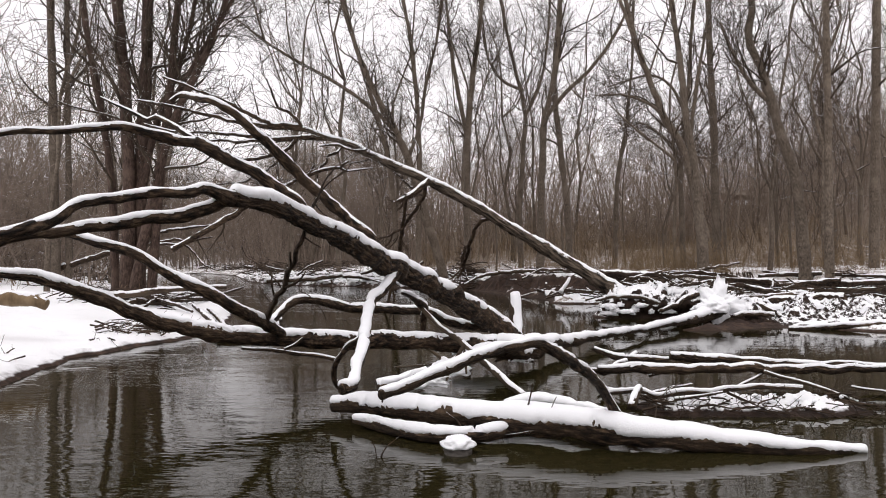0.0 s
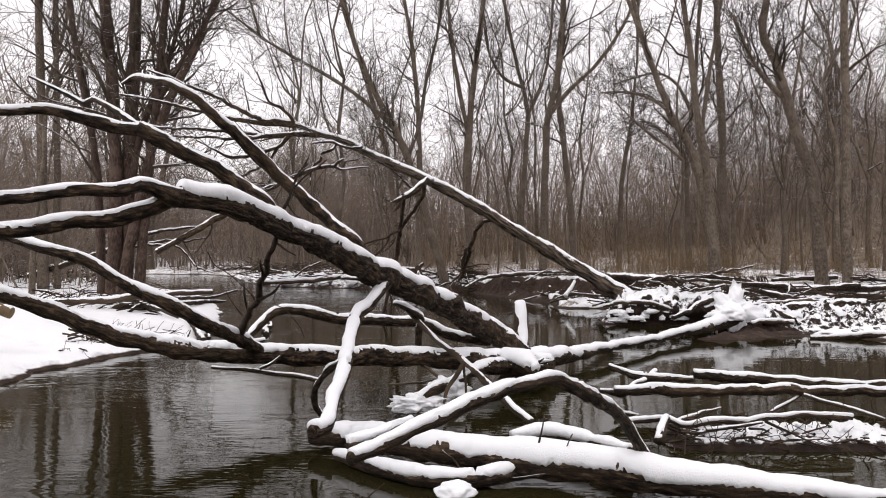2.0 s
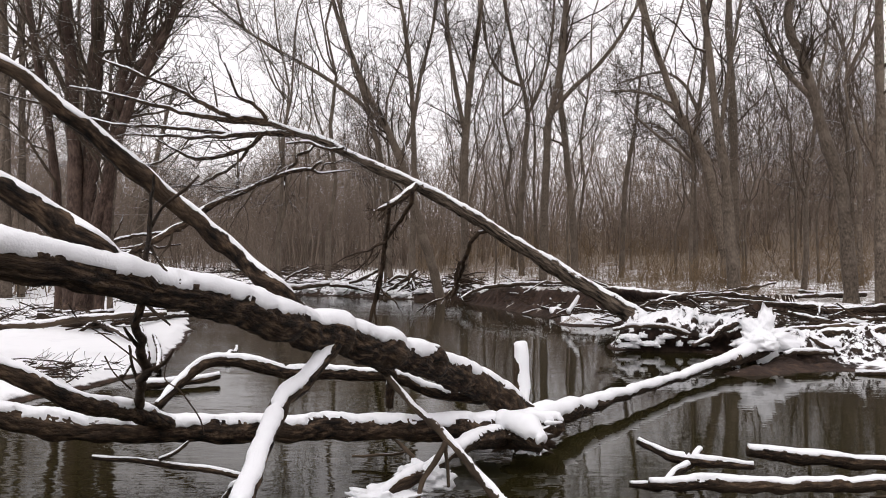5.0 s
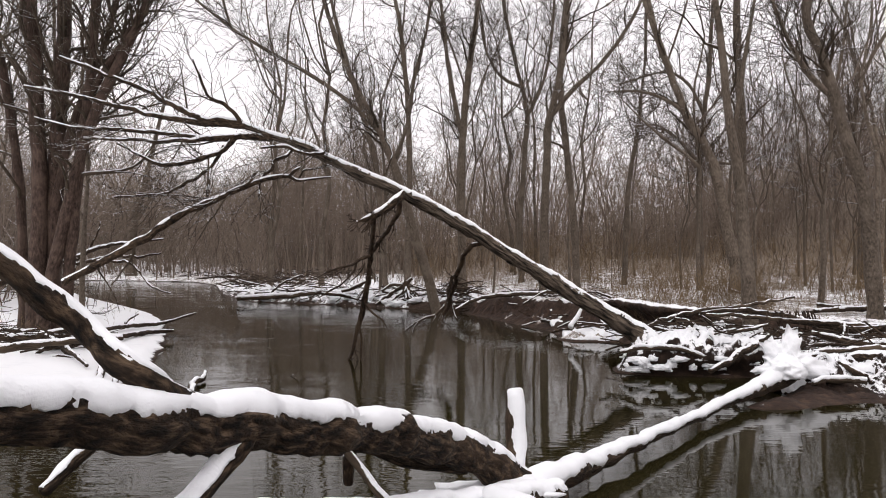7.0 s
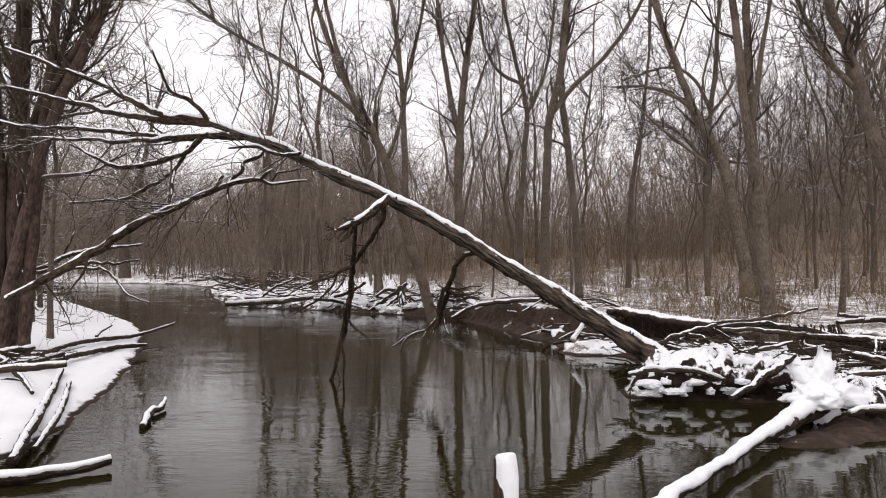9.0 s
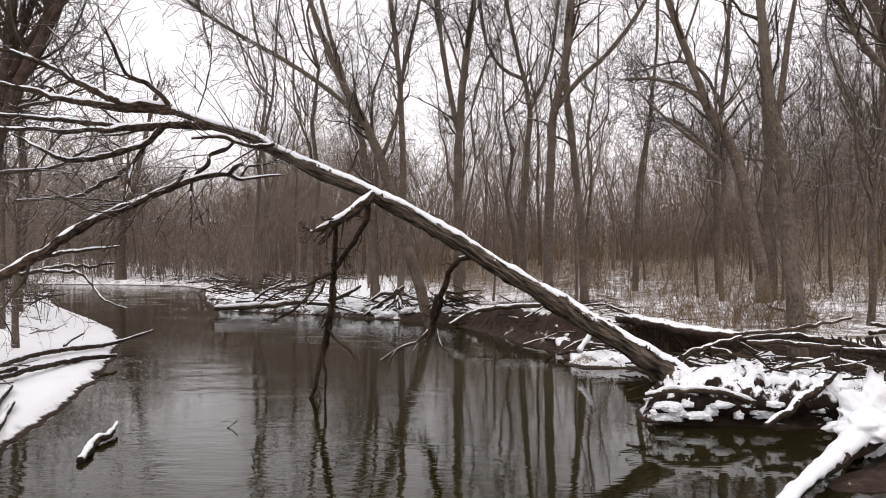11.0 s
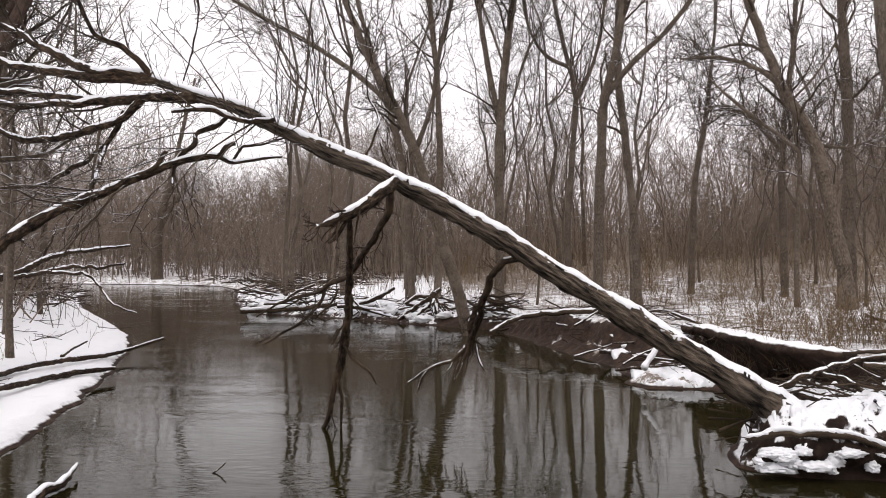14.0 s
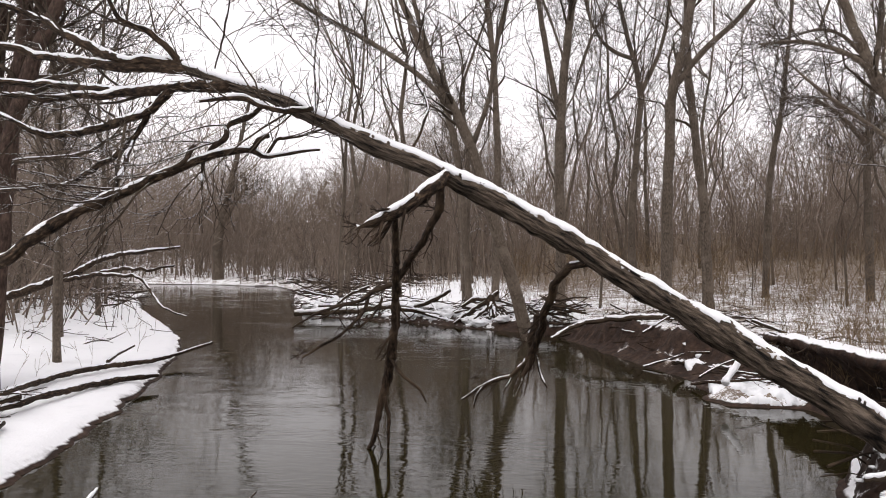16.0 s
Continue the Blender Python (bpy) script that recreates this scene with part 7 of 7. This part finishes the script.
standing_tree("tree", "tree leaning out from the bank over the water", [
    [(0.21, 28.0, 0.28, 0.169), (-0.12, 28.0, 1.17, 0.169), (-0.56, 28.0, 2.56, 0.159), (-1.19, 28.0, 4.68, 0.15), (-1.77, 28.0, 6.08, 0.131), (-2.43, 28.0, 7.32, 0.112), (-3.02, 28.0, 8.64, 0.093), (-3.52, 28.0, 9.97, 0.074), (-4.02, 28.0, 11.63, 0.038)],
    [(-1.89, 28.0, 6.25, 0.084), (-2.85, 28.0, 7.16, 0.074), (-4.17, 28.0, 8.07, 0.066), (-5.5, 28.0, 8.82, 0.057), (-6.84, 28.0, 9.66, 0.047), (-8.35, 28.0, 10.83, 0.028)],
    [(-1.36, 28.0, 5.01, 0.074), (-0.87, 28.0, 6.33, 0.066), (-0.63, 28.0, 7.97, 0.057), (-0.22, 28.0, 9.62, 0.047), (0.1, 28.0, 11.6, 0.028)]], 7, reach=2.6, upper=0.35)
standing_tree("tree", "slender tree with a feathery crown", [
    [(8.94, 38.0, 1.14, 0.133), (9.12, 38.0, 5.2, 0.123), (9.56, 38.0, 7.84, 0.102), (9.73, 38.0, 9.53, 0.082), (9.93, 38.0, 11.69, 0.061), (10.05, 38.0, 14.59, 0.031)]], 8, reach=3)
standing_tree("tree", "broad dark tree on the far bank", [
    [(-27.52, 69.0, 0.41, 0.449), (-27.55, 69.0, 3.52, 0.408), (-27.18, 69.0, 5.95, 0.327), (-26.13, 69.0, 9.84, 0.245), (-25.28, 69.0, 13.73, 0.163), (-24.33, 69.0, 17.64, 0.082)],
    [(-27.37, 69.0, 4.97, 0.245), (-26.11, 69.0, 6.92, 0.163), (-24.99, 69.0, 8.38, 0.082)]], 9, reach=5)
standing_tree("tree", "clump of large dark stems beside the river", [
    [(-8.0, 18.5, 0.5, 0.17), (-7.96, 18.5, 2.82, 0.158), (-8.01, 18.5, 4.97, 0.146), (-8.16, 18.5, 6.71, 0.134), (-8.3, 18.5, 7.86, 0.122), (-8.53, 18.5, 9.89, 0.085), (-8.68, 18.5, 12.21, 0.037)],
    [(-7.77, 18.7, 0.55, 0.172), (-7.73, 18.7, 3.56, 0.16), (-7.62, 18.7, 6.03, 0.148), (-7.56, 18.7, 7.93, 0.135), (-7.51, 18.7, 9.98, 0.098), (-7.46, 18.7, 12.33, 0.049)],
    [(-7.3, 18.3, 0.68, 0.12), (-7.07, 18.3, 3.51, 0.108), (-6.86, 18.3, 5.22, 0.096), (-6.72, 18.3, 6.93, 0.084), (-6.58, 18.3, 8.36, 0.072), (-6.3, 18.3, 10.65, 0.036)],
    [(-8.46, 18.9, 0.59, 0.112), (-8.62, 18.9, 3.59, 0.099), (-8.99, 18.9, 5.79, 0.087), (-9.29, 18.9, 7.56, 0.075), (-9.59, 18.9, 9.78, 0.037)],
    [(-7.69, 18.6, 2.83, 0.098), (-7.33, 18.6, 4.56, 0.086), (-6.68, 18.6, 6.29, 0.061), (-6.32, 18.6, 7.89, 0.049), (-6.11, 18.6, 9.63, 0.024)],
    [(-6.89, 18.3, 5.07, 0.072), (-6.08, 18.3, 6.42, 0.06), (-5.44, 18.3, 7.49, 0.048), (-4.87, 18.3, 8.64, 0.036), (-4.3, 18.3, 10.07, 0.018)]], 10, reach=3.2, upper=0.24, primaries=18, bark=BARK_CLUMP)
standing_tree("tree", "young tree standing on the snow bank", [
    [(-10.61, 24.4, 0.2, 0.082), (-10.61, 24.4, 2.24, 0.072), (-10.66, 24.4, 4.22, 0.062), (-10.77, 24.4, 6.22, 0.051), (-10.84, 24.4, 8.22, 0.041), (-10.93, 24.4, 10.23, 0.021)]], 11, reach=2.2, upper=0.3)
standing_tree("tree", "crooked grey tree with a kinked top behind the log jam", [
    [(8.93, 18, 0.93, 0.139), (8.84, 18, 2.02, 0.132), (8.74, 18, 3.14, 0.125), (8.4, 18, 4.19, 0.118), (8.15, 18, 5.03, 0.111), (7.89, 18, 5.94, 0.104), (7.63, 18, 6.43, 0.098), (7.58, 18, 6.93, 0.091), (7.67, 18, 7.42, 0.084), (7.56, 18, 8.05, 0.07), (7.04, 18, 11.01, 0.024)],
    [(8.15, 18, 5.03, 0.063), (7.65, 18, 5.52, 0.056), (7.23, 18, 6.22, 0.042), (6.89, 18, 7.07, 0.028)]], 12, reach=2.4, upper=0.35, primaries=10)
standing_tree("tree", "tall straight dark tree behind the log jam", [
    [(9.26, 17.5, 0.94, 0.102), (9.26, 17.5, 2.27, 0.102), (9.27, 17.5, 4.03, 0.095), (9.25, 17.5, 5.81, 0.088), (9.24, 17.5, 7.44, 0.081), (9.2, 17.5, 13.44, 0.028)]], 13, reach=2.2, primaries=10)
standing_tree("tree", "thick grey tree behind the log jam", [
    [(14.76, 25.0, 0.77, 0.164), (14.88, 25.0, 6.2, 0.148), (14.97, 25.0, 10.1, 0.132), (15.17, 25.0, 14.01, 0.099), (15.3, 25.0, 17.16, 0.049)]], 14, reach=3)
standing_tree("tree", "tall tree standing on the snowy bank", [
    [(-12.73, 24.0, 0.79, 0.158), (-12.81, 24.0, 5.16, 0.142), (-12.92, 24.0, 9.84, 0.111), (-13.03, 24.0, 13.6, 0.079), (-13.09, 24.0, 16.42, 0.047)],
    [(-12.44, 24.3, 0.88, 0.112), (-12.48, 24.3, 5.21, 0.096), (-12.55, 24.3, 9.94, 0.08), (-12.71, 24.3, 13.75, 0.048)]], 15, reach=3)
standing_tree("tree", "tall tree with ascending limbs in the wood", [
    [(-2.2, 36.0, 0.64, 0.142), (-2.6, 36.0, 5.67, 0.13), (-3.29, 36.0, 8.47, 0.118), (-4.13, 36.0, 11.27, 0.095), (-4.82, 36.0, 14.09, 0.071), (-5.38, 36.0, 17.47, 0.036)],
    [(-1.22, 36.0, 0.64, 0.142), (-1.15, 36.0, 5.66, 0.13), (-1.25, 36.0, 9.02, 0.118), (-1.61, 36.0, 12.39, 0.095), (-2.3, 36.0, 15.77, 0.071), (-2.57, 36.0, 18.59, 0.036)]], 16, reach=3)
standing_tree("tree", "dark stem leaning out from the bank clump", [
    [(-7.68, 18.2, 1.16, 0.126), (-7.08, 18.2, 3.47, 0.111), (-6.56, 18.2, 5.07, 0.104), (-6.03, 18.2, 6.14, 0.089), (-5.51, 18.2, 7.38, 0.059), (-5.07, 18.2, 8.63, 0.022)]], 18, reach=2.8, upper=0.3, primaries=22, bark=BARK_CLUMP)
standing_tree("tree", "tall forked tree in the open wood", [
    [(4.28, 40.0, 0.81, 0.152), (4.2, 40.0, 3.62, 0.141), (4.41, 40.0, 6.69, 0.131), (4.54, 40.0, 9.26, 0.12), (4.03, 40.0, 11.57, 0.098), (3.52, 40.0, 13.9, 0.076), (3.0, 40.0, 16.49, 0.044)],
    [(4.54, 40.0, 9.0, 0.098), (5.43, 40.0, 11.05, 0.076), (5.82, 40.0, 13.37, 0.065), (5.95, 40.0, 15.95, 0.033)],
    [(4.28, 40.0, 10.54, 0.087), (3.26, 40.0, 11.06, 0.076), (2.49, 40.0, 12.36, 0.054), (2.1, 40.0, 14.42, 0.033)]], 19, reach=3.4)
standing_tree("tree", "crooked tree with spreading limbs", [
    [(11.84, 36.0, 0.76, 0.143), (11.79, 36.0, 3.44, 0.134), (11.75, 36.0, 5.67, 0.124), (11.94, 36.0, 7.91, 0.115), (12.22, 36.0, 10.15, 0.096), (12.34, 36.0, 12.4, 0.077), (12.57, 36.0, 15.11, 0.038)],
    [(11.8, 36.0, 6.12, 0.096), (10.87, 36.0, 7.24, 0.077), (9.76, 36.0, 7.92, 0.057), (8.87, 36.0, 7.81, 0.038)],
    [(11.99, 36.0, 8.36, 0.077), (11.33, 36.0, 9.71, 0.067), (10.22, 36.0, 10.28, 0.057), (8.21, 36.0, 9.72, 0.038)]], 20, reach=3.2)


def wood_tree(seed, tall, thick, fork):
    """A forest tree at the origin: trunk, one or two limbs, and a bare crown."""
    rng = np.random.default_rng(seed)
    t = thing("tree", "bare winter tree with a slim grey-brown trunk", "tree", "bare trees of the wood")
    lean = rng.normal(size=2) * 0.1 * tall
    k = 9
    h = np.linspace(0, 1, k)
    sway = rng.normal(size=(k, 2)) * 0.022 * tall * h[:, None] ** 0.6
    ctrl = [(lean[0] * a * a + s[0], lean[1] * a * a + s[1], tall * a - 0.2, thick * (1.25 if a == 0 else 1 - 0.82 * a)) for a, s in zip(h, sway)]
    stems = [ctrl]
    for _ in range(fork):
        i = rng.integers(2, 6)
        o = np.array(ctrl[i])
        az, ln = rng.uniform(0, 6.28), tall * rng.uniform(0.35, 0.5)
        w = rng.uniform(0.2, 0.6)
        j = rng.normal(size=(8, 3)) * 0.035 * ln
        stems.append([(o[0] + math.cos(az) * w * ln * a ** 0.7 + q[0] * a, o[1] + math.sin(az) * w * ln * a ** 0.7 + q[1] * a, o[2] + ln * a ** 1.2 + q[2] * a, o[3] * 0.7 * (1 - 0.8 * a)) for a, q in zip(np.linspace(0, 1, 8), j)])
    for i, s in enumerate(stems):
        me, _ = limb_mesh("trunk" if i == 0 else "stem", s, BARK_TREE, 8, 0.05, step=tall / 22, seed=seed % 13 + i)
        child("trunk" if i == 0 else "stem", me, t)
    v, f = stems_mesh(add_crown(rng, [resample(s, 14) for s in stems], (17, 11, 8, 7)[fork], 5, tall * 0.21, 0.25))
    child("crown", mesh_of("crown", v, f, TWIG), t, "bare grey-brown branches and twigs")
    return t


rng = np.random.default_rng(77)
kinds = [wood_tree(100 + i, tall, thick, fork) for i, (tall, thick, fork) in enumerate(
    [(18, 0.12, 2), (21, 0.15, 3), (15, 0.075, 1), (19, 0.1, 2), (22, 0.13, 3), (13, 0.06, 1), (17, 0.085, 2), (10, 0.045, 2), (16, 0.11, 3), (12, 0.07, 2)])]
spots = []
tries = 0
while len(spots) < 84 and tries < 6000:
    tries += 1
    y = 20 + 62 * rng.random() ** 1.3
    x = rng.uniform(-0.75 * y - 3, 0.72 * y + 3)
    if x > 2 and rng.random() < 0.35:
        continue
    d = min(float(off_line(np.array(x), np.array(y), SHORE_RIGHT)), float(off_line(np.array(x), np.array(y), SHORE_LEFT)))
    if bool(inside(np.array(x), np.array(y), SHORE_RIGHT + SHORE_LEFT)) or d < 1.2:
        continue
    if y < 27 and -2 < x < 9:
        continue
    bearing = (x - 0.4) / (y - 4)
    chance = 0.12 if -0.48 < bearing < -0.24 else 0.45 if bearing < 0.03 else 0.7 if bearing < 0.15 else 0.35 if bearing < 0.3 else 0.8
    if rng.random() > chance:
        continue
    if any((x - a) ** 2 + (y - b) ** 2 < 4.0 for a, b in spots):
        continue
    spots.append((x, y))
used = set()
spots.sort(key=lambda q: -q[1])
for n_spot, (x, y) in enumerate(spots):
    i = n_spot if n_spot < len(kinds) else int(rng.integers(0, len(kinds))) if y > 38 else int(rng.choice([2, 5, 6, 7, 9]))
    m = pose(x, y, float(height(np.array([x]), np.array([y]))[0]), 0, 0, rng.uniform(0, 360))
    if i not in used:
        used.add(i)
        kinds[i].matrix_basis = m
    else:
        t = copy_thing(kinds[i], m)
        t.scale = (1, 1, rng.uniform(0.85, 1.15))


# ---- far woods and undergrowth: too many to count ----
def far_woods(name, label, count, near, far, seed, width, tall, material, turn=(-180, 180)):
    rng = np.random.default_rng(seed)
    a = np.radians(rng.uniform(turn[0], turn[1], count))
    d = rng.uniform(near, far, count)
    x, y = np.sin(a) * d, 10 + np.cos(a) * d
    dry = ~inside(x, y, SHORE_RIGHT + SHORE_LEFT)
    x, y = x[dry], y[dry]
    z = height(x, y, rough=False)
    n = len(x)
    over_bend = np.exp(-((x / y + 0.3) / 0.055) ** 4)
    h = tall * rng.uniform(0.6, 1.15, n) * (1 - 0.35 * over_bend)
    k = 7
    s = np.linspace(0, 1, k)
    lean = rng.normal(size=(n, 2)) * 0.21 * h[:, None]
    pts = np.empty((n, k, 3))
    for c, o in ((0, x), (1, y)):
        pts[:, :, c] = o[:, None] + lean[:, c:c + 1] * s[None] ** 2 + rng.normal(size=(n, k)) * 0.034 * h[:, None] * s[None] ** 0.6
    pts[:, :, 2] = z[:, None] - 0.2 + h[:, None] * s[None]
    rad = (width * rng.uniform(0.5, 1.4, n))[:, None] * (1 - 0.85 * s[None])
    p1, r1 = branch_out(rng, pts, rad, 11, (tall * 0.12, tall * 0.34), (25, 78), 4, 0.32, 0.12, 0.5, 0.18, 0.012)
    p2, r2 = branch_out(rng, p1, r1, 3, (tall * 0.06, tall * 0.15), (25, 60), 3, 0.3, 0.2, 0.6, 0.15, 0.013)
    v, f = stems_mesh([(pts, rad, 4), (p1, r1, 3), (p2, r2, 3)])
    return tagged(new(name, mesh_of(name, v, f, material)), label, "woods", kind="stuff")


far_woods("far_woods", "distant bare grey-brown winter woods", 680, 66, 150, 5, 0.1, 16, HAZY_WOOD, (-48, 48))
far_woods("woods_around", "bare winter woods all round", 180, 45, 110, 6, 0.22, 17, HAZY_WOOD, (48, 312))


def undergrowth(name, label, boxes, seed, tall, width, material, per=3):
    """Thin bare stems and shoots standing in the snow."""
    rng = np.random.default_rng(seed)
    xs, ys = [], []
    for count, x0, x1, y0, y1 in boxes:
        xs.append(rng.uniform(x0, x1, count))
        ys.append(rng.uniform(y0, y1, count))
    x, y = np.concatenate(xs), np.concatenate(ys)
    dry = ~inside(x, y, SHORE_RIGHT + SHORE_LEFT) & (np.minimum(off_line(x, y, SHORE_RIGHT), off_line(x, y, SHORE_LEFT)) > 0.5)
    x, y = x[dry], y[dry]
    n, k = len(x), 4
    z = height(x, y, rough=False)
    h = tall * rng.uniform(0.35, 1.2, n)
    s = np.linspace(0, 1, k)
    lean = rng.normal(size=(n, 2)) * 0.22 * h[:, None]
    pts = np.stack([x[:, None] + lean[:, :1] * s, y[:, None] + lean[:, 1:] * s, z[:, None] - 0.05 + h[:, None] * s], -1)
    pts[:, 1:-1] += rng.normal(size=(n, k - 2, 3)) * 0.02 * tall
    rad = (width * rng.uniform(0.5, 1.3, n))[:, None] * (1 - 0.75 * s[None])
    p1, r1 = branch_out(rng, pts, rad, per, (tall * 0.15, tall * 0.4), (20, 55), 3, 0.3, 0.15, 0.65, 0.15, 0.003)
    v, f = stems_mesh([(pts, rad, 3), (p1, r1, 3)])
    return tagged(new(name, mesh_of(name, v, f, material)), label, "undergrowth", kind="stuff")


undergrowth("saplings", "thicket of thin bare saplings in the wood", [(600, -50, 55, 38, 80), (80, 6, 30, 25, 40), (600, -40, -10, 26, 60)], 8, 4.2, 0.012, TWIG, 8)
undergrowth("dead_stalks", "dry tan weed stalks standing in the snow", [(1100, 5, 24, 18, 38), (450, -2, 14, 28, 40), (60, -16, -6, 16, 28)], 9, 0.75, 0.0055, STRAW, 3)


def thicket(name, label, count, near, far, seed, tall, width, turn, material=None):
    """Brush and young growth that closes the view between the far trunks."""
    rng = np.random.default_rng(seed)
    a, d = np.radians(rng.uniform(turn[0], turn[1], count)), near + (far - near) * rng.random(count) ** 0.8
    x, y = np.sin(a) * d, 6 + np.cos(a) * d
    dry = ~inside(x, y, SHORE_RIGHT + SHORE_LEFT) & (np.minimum(off_line(x, y, SHORE_RIGHT), off_line(x, y, SHORE_LEFT)) > 2)
    x, y = x[dry], y[dry]
    z = height(x, y, rough=False)
    n, k = len(x), 4
    h = tall * rng.uniform(0.4, 1.3, n)
    s = np.linspace(0, 1, k)
    lean = rng.normal(size=(n, 2)) * 0.5 * h[:, None]
    pts = np.stack([x[:, None] + lean[:, :1] * s ** 1.5, y[:, None] + lean[:, 1:] * s ** 1.5, z[:, None] - 0.1 + h[:, None] * s], -1)
    rad = (width * rng.uniform(0.6, 1.4, n))[:, None] * (1 - 0.7 * s[None])
    p1, r1 = branch_out(rng, pts, rad, 13, (tall * 0.15, tall * 0.5), (30, 85), 3, 0.12, 0.08, 0.6, 0.3, width * 0.36)
    v, f = stems_mesh([(pts, rad, 3), (p1, r1, 3)])
    return tagged(new(name, mesh_of(name, v, f, material or HAZY_WOOD)), label, "thicket", kind="stuff")


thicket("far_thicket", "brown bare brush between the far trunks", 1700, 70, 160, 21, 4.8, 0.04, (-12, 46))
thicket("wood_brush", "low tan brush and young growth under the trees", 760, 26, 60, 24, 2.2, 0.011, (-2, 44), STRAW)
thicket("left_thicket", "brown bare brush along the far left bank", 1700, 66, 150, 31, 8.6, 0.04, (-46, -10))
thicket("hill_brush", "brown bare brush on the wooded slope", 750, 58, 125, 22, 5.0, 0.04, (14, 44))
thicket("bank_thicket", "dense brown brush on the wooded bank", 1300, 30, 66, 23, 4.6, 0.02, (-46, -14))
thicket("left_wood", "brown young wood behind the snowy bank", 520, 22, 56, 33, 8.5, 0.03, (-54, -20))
far_woods("mid_woods", "bare young trees across the river bend", 300, 42, 105, 35, 0.05, 13, HAZY_WOOD, (-13, 27))
far_woods("bend_woods", "dense bare trees round the river bend", 240, 58, 100, 36, 0.055, 14.5, HAZY_WOOD, (-16, -4))
far_woods("left_far_woods", "dense bare trees behind the left bank", 170, 40, 85, 37, 0.06, 14, HAZY_WOOD, (-42, -20))
far_woods("slope_woods", "bare young trees on the wooded slope", 240, 56, 115, 25, 0.055, 12, HAZY_WOOD, (12, 46))
undergrowth("shore_brush", "low brown brush along the far shores", [(900, -45, -9, 34, 76), (260, -9, 10, 33, 50)], 26, 1.3, 0.012, HAZY_WOOD, 4)
undergrowth("bush", "brown leafless bush on the bank", [(150, 6.2, 7.8, 19.4, 21.2), (90, 9.5, 12, 20, 23), (130, 4.7, 6.0, 18.5, 22.5)], 27, 1.0, 0.005, STRAW, 9)


# ---- a house far off between the trunks ----
def house(at, size, turn):
    t = thing("house", "far brown house with a row of pale windows", "house", at=at)
    spin = Matrix.Rotation(radians(turn), 4, "Z")

    def box(name, a, b, material, parent):
        bm = bmesh.new()
        bmesh.ops.create_cube(bm, size=1)
        for v in bm.verts:
            v.co = spin @ Vector([a[i] + (b[i] - a[i]) * (v.co[i] + 0.5) for i in range(3)]) + Vector(at)
        bmesh.ops.bevel(bm, geom=bm.edges[:], offset=0.03, segments=1, affect="EDGES")
        me = bpy.data.meshes.new(name)
        bm.to_mesh(me)
        bm.free()
        me.materials.append(material)
        return child(name, me, parent)

    w, d, h = size
    box("wall", (-w / 2, 0, -0.5), (w / 2, d, h), SIDING, t)
    roof = bmesh.new()
    pts = [(-w / 2 - 0.4, -0.5, h), (w / 2 + 0.4, -0.5, h), (w / 2 + 0.4, d + 0.5, h), (-w / 2 - 0.4, d + 0.5, h), (-w / 2 - 0.4, d / 2, h + 0.9), (w / 2 + 0.4, d / 2, h + 0.9)]
    vs = [roof.verts.new(spin @ Vector(p) + Vector(at)) for p in pts]
    for f in ((0, 1, 5, 4), (2, 3, 4, 5), (1, 2, 5), (3, 0, 4), (3, 2, 1, 0)):
        roof.faces.new([vs[i] for i in f])
    me = bpy.data.meshes.new("roof")
    roof.to_mesh(me)
    roof.free()
    me.materials.append(ROOFING)
    child("roof", me, t)
    for i in range(7):
        x = -w / 2 + (i + 0.5) * w / 7
        win = box("window", (x - 0.44, -0.06, h - 1.3), (x + 0.44, 0.02, h - 0.55), SIDING, t)
        box("pane", (x - 0.36, -0.075, h - 1.22), (x + 0.36, -0.05, h - 0.63), PANE, win)
    return t


hx, hy = 36.5, 88.0
house((hx, hy, float(height(np.array([hx]), np.array([hy]), rough=False)[0]) - 1.2), (8, 6, 4.4), 20)
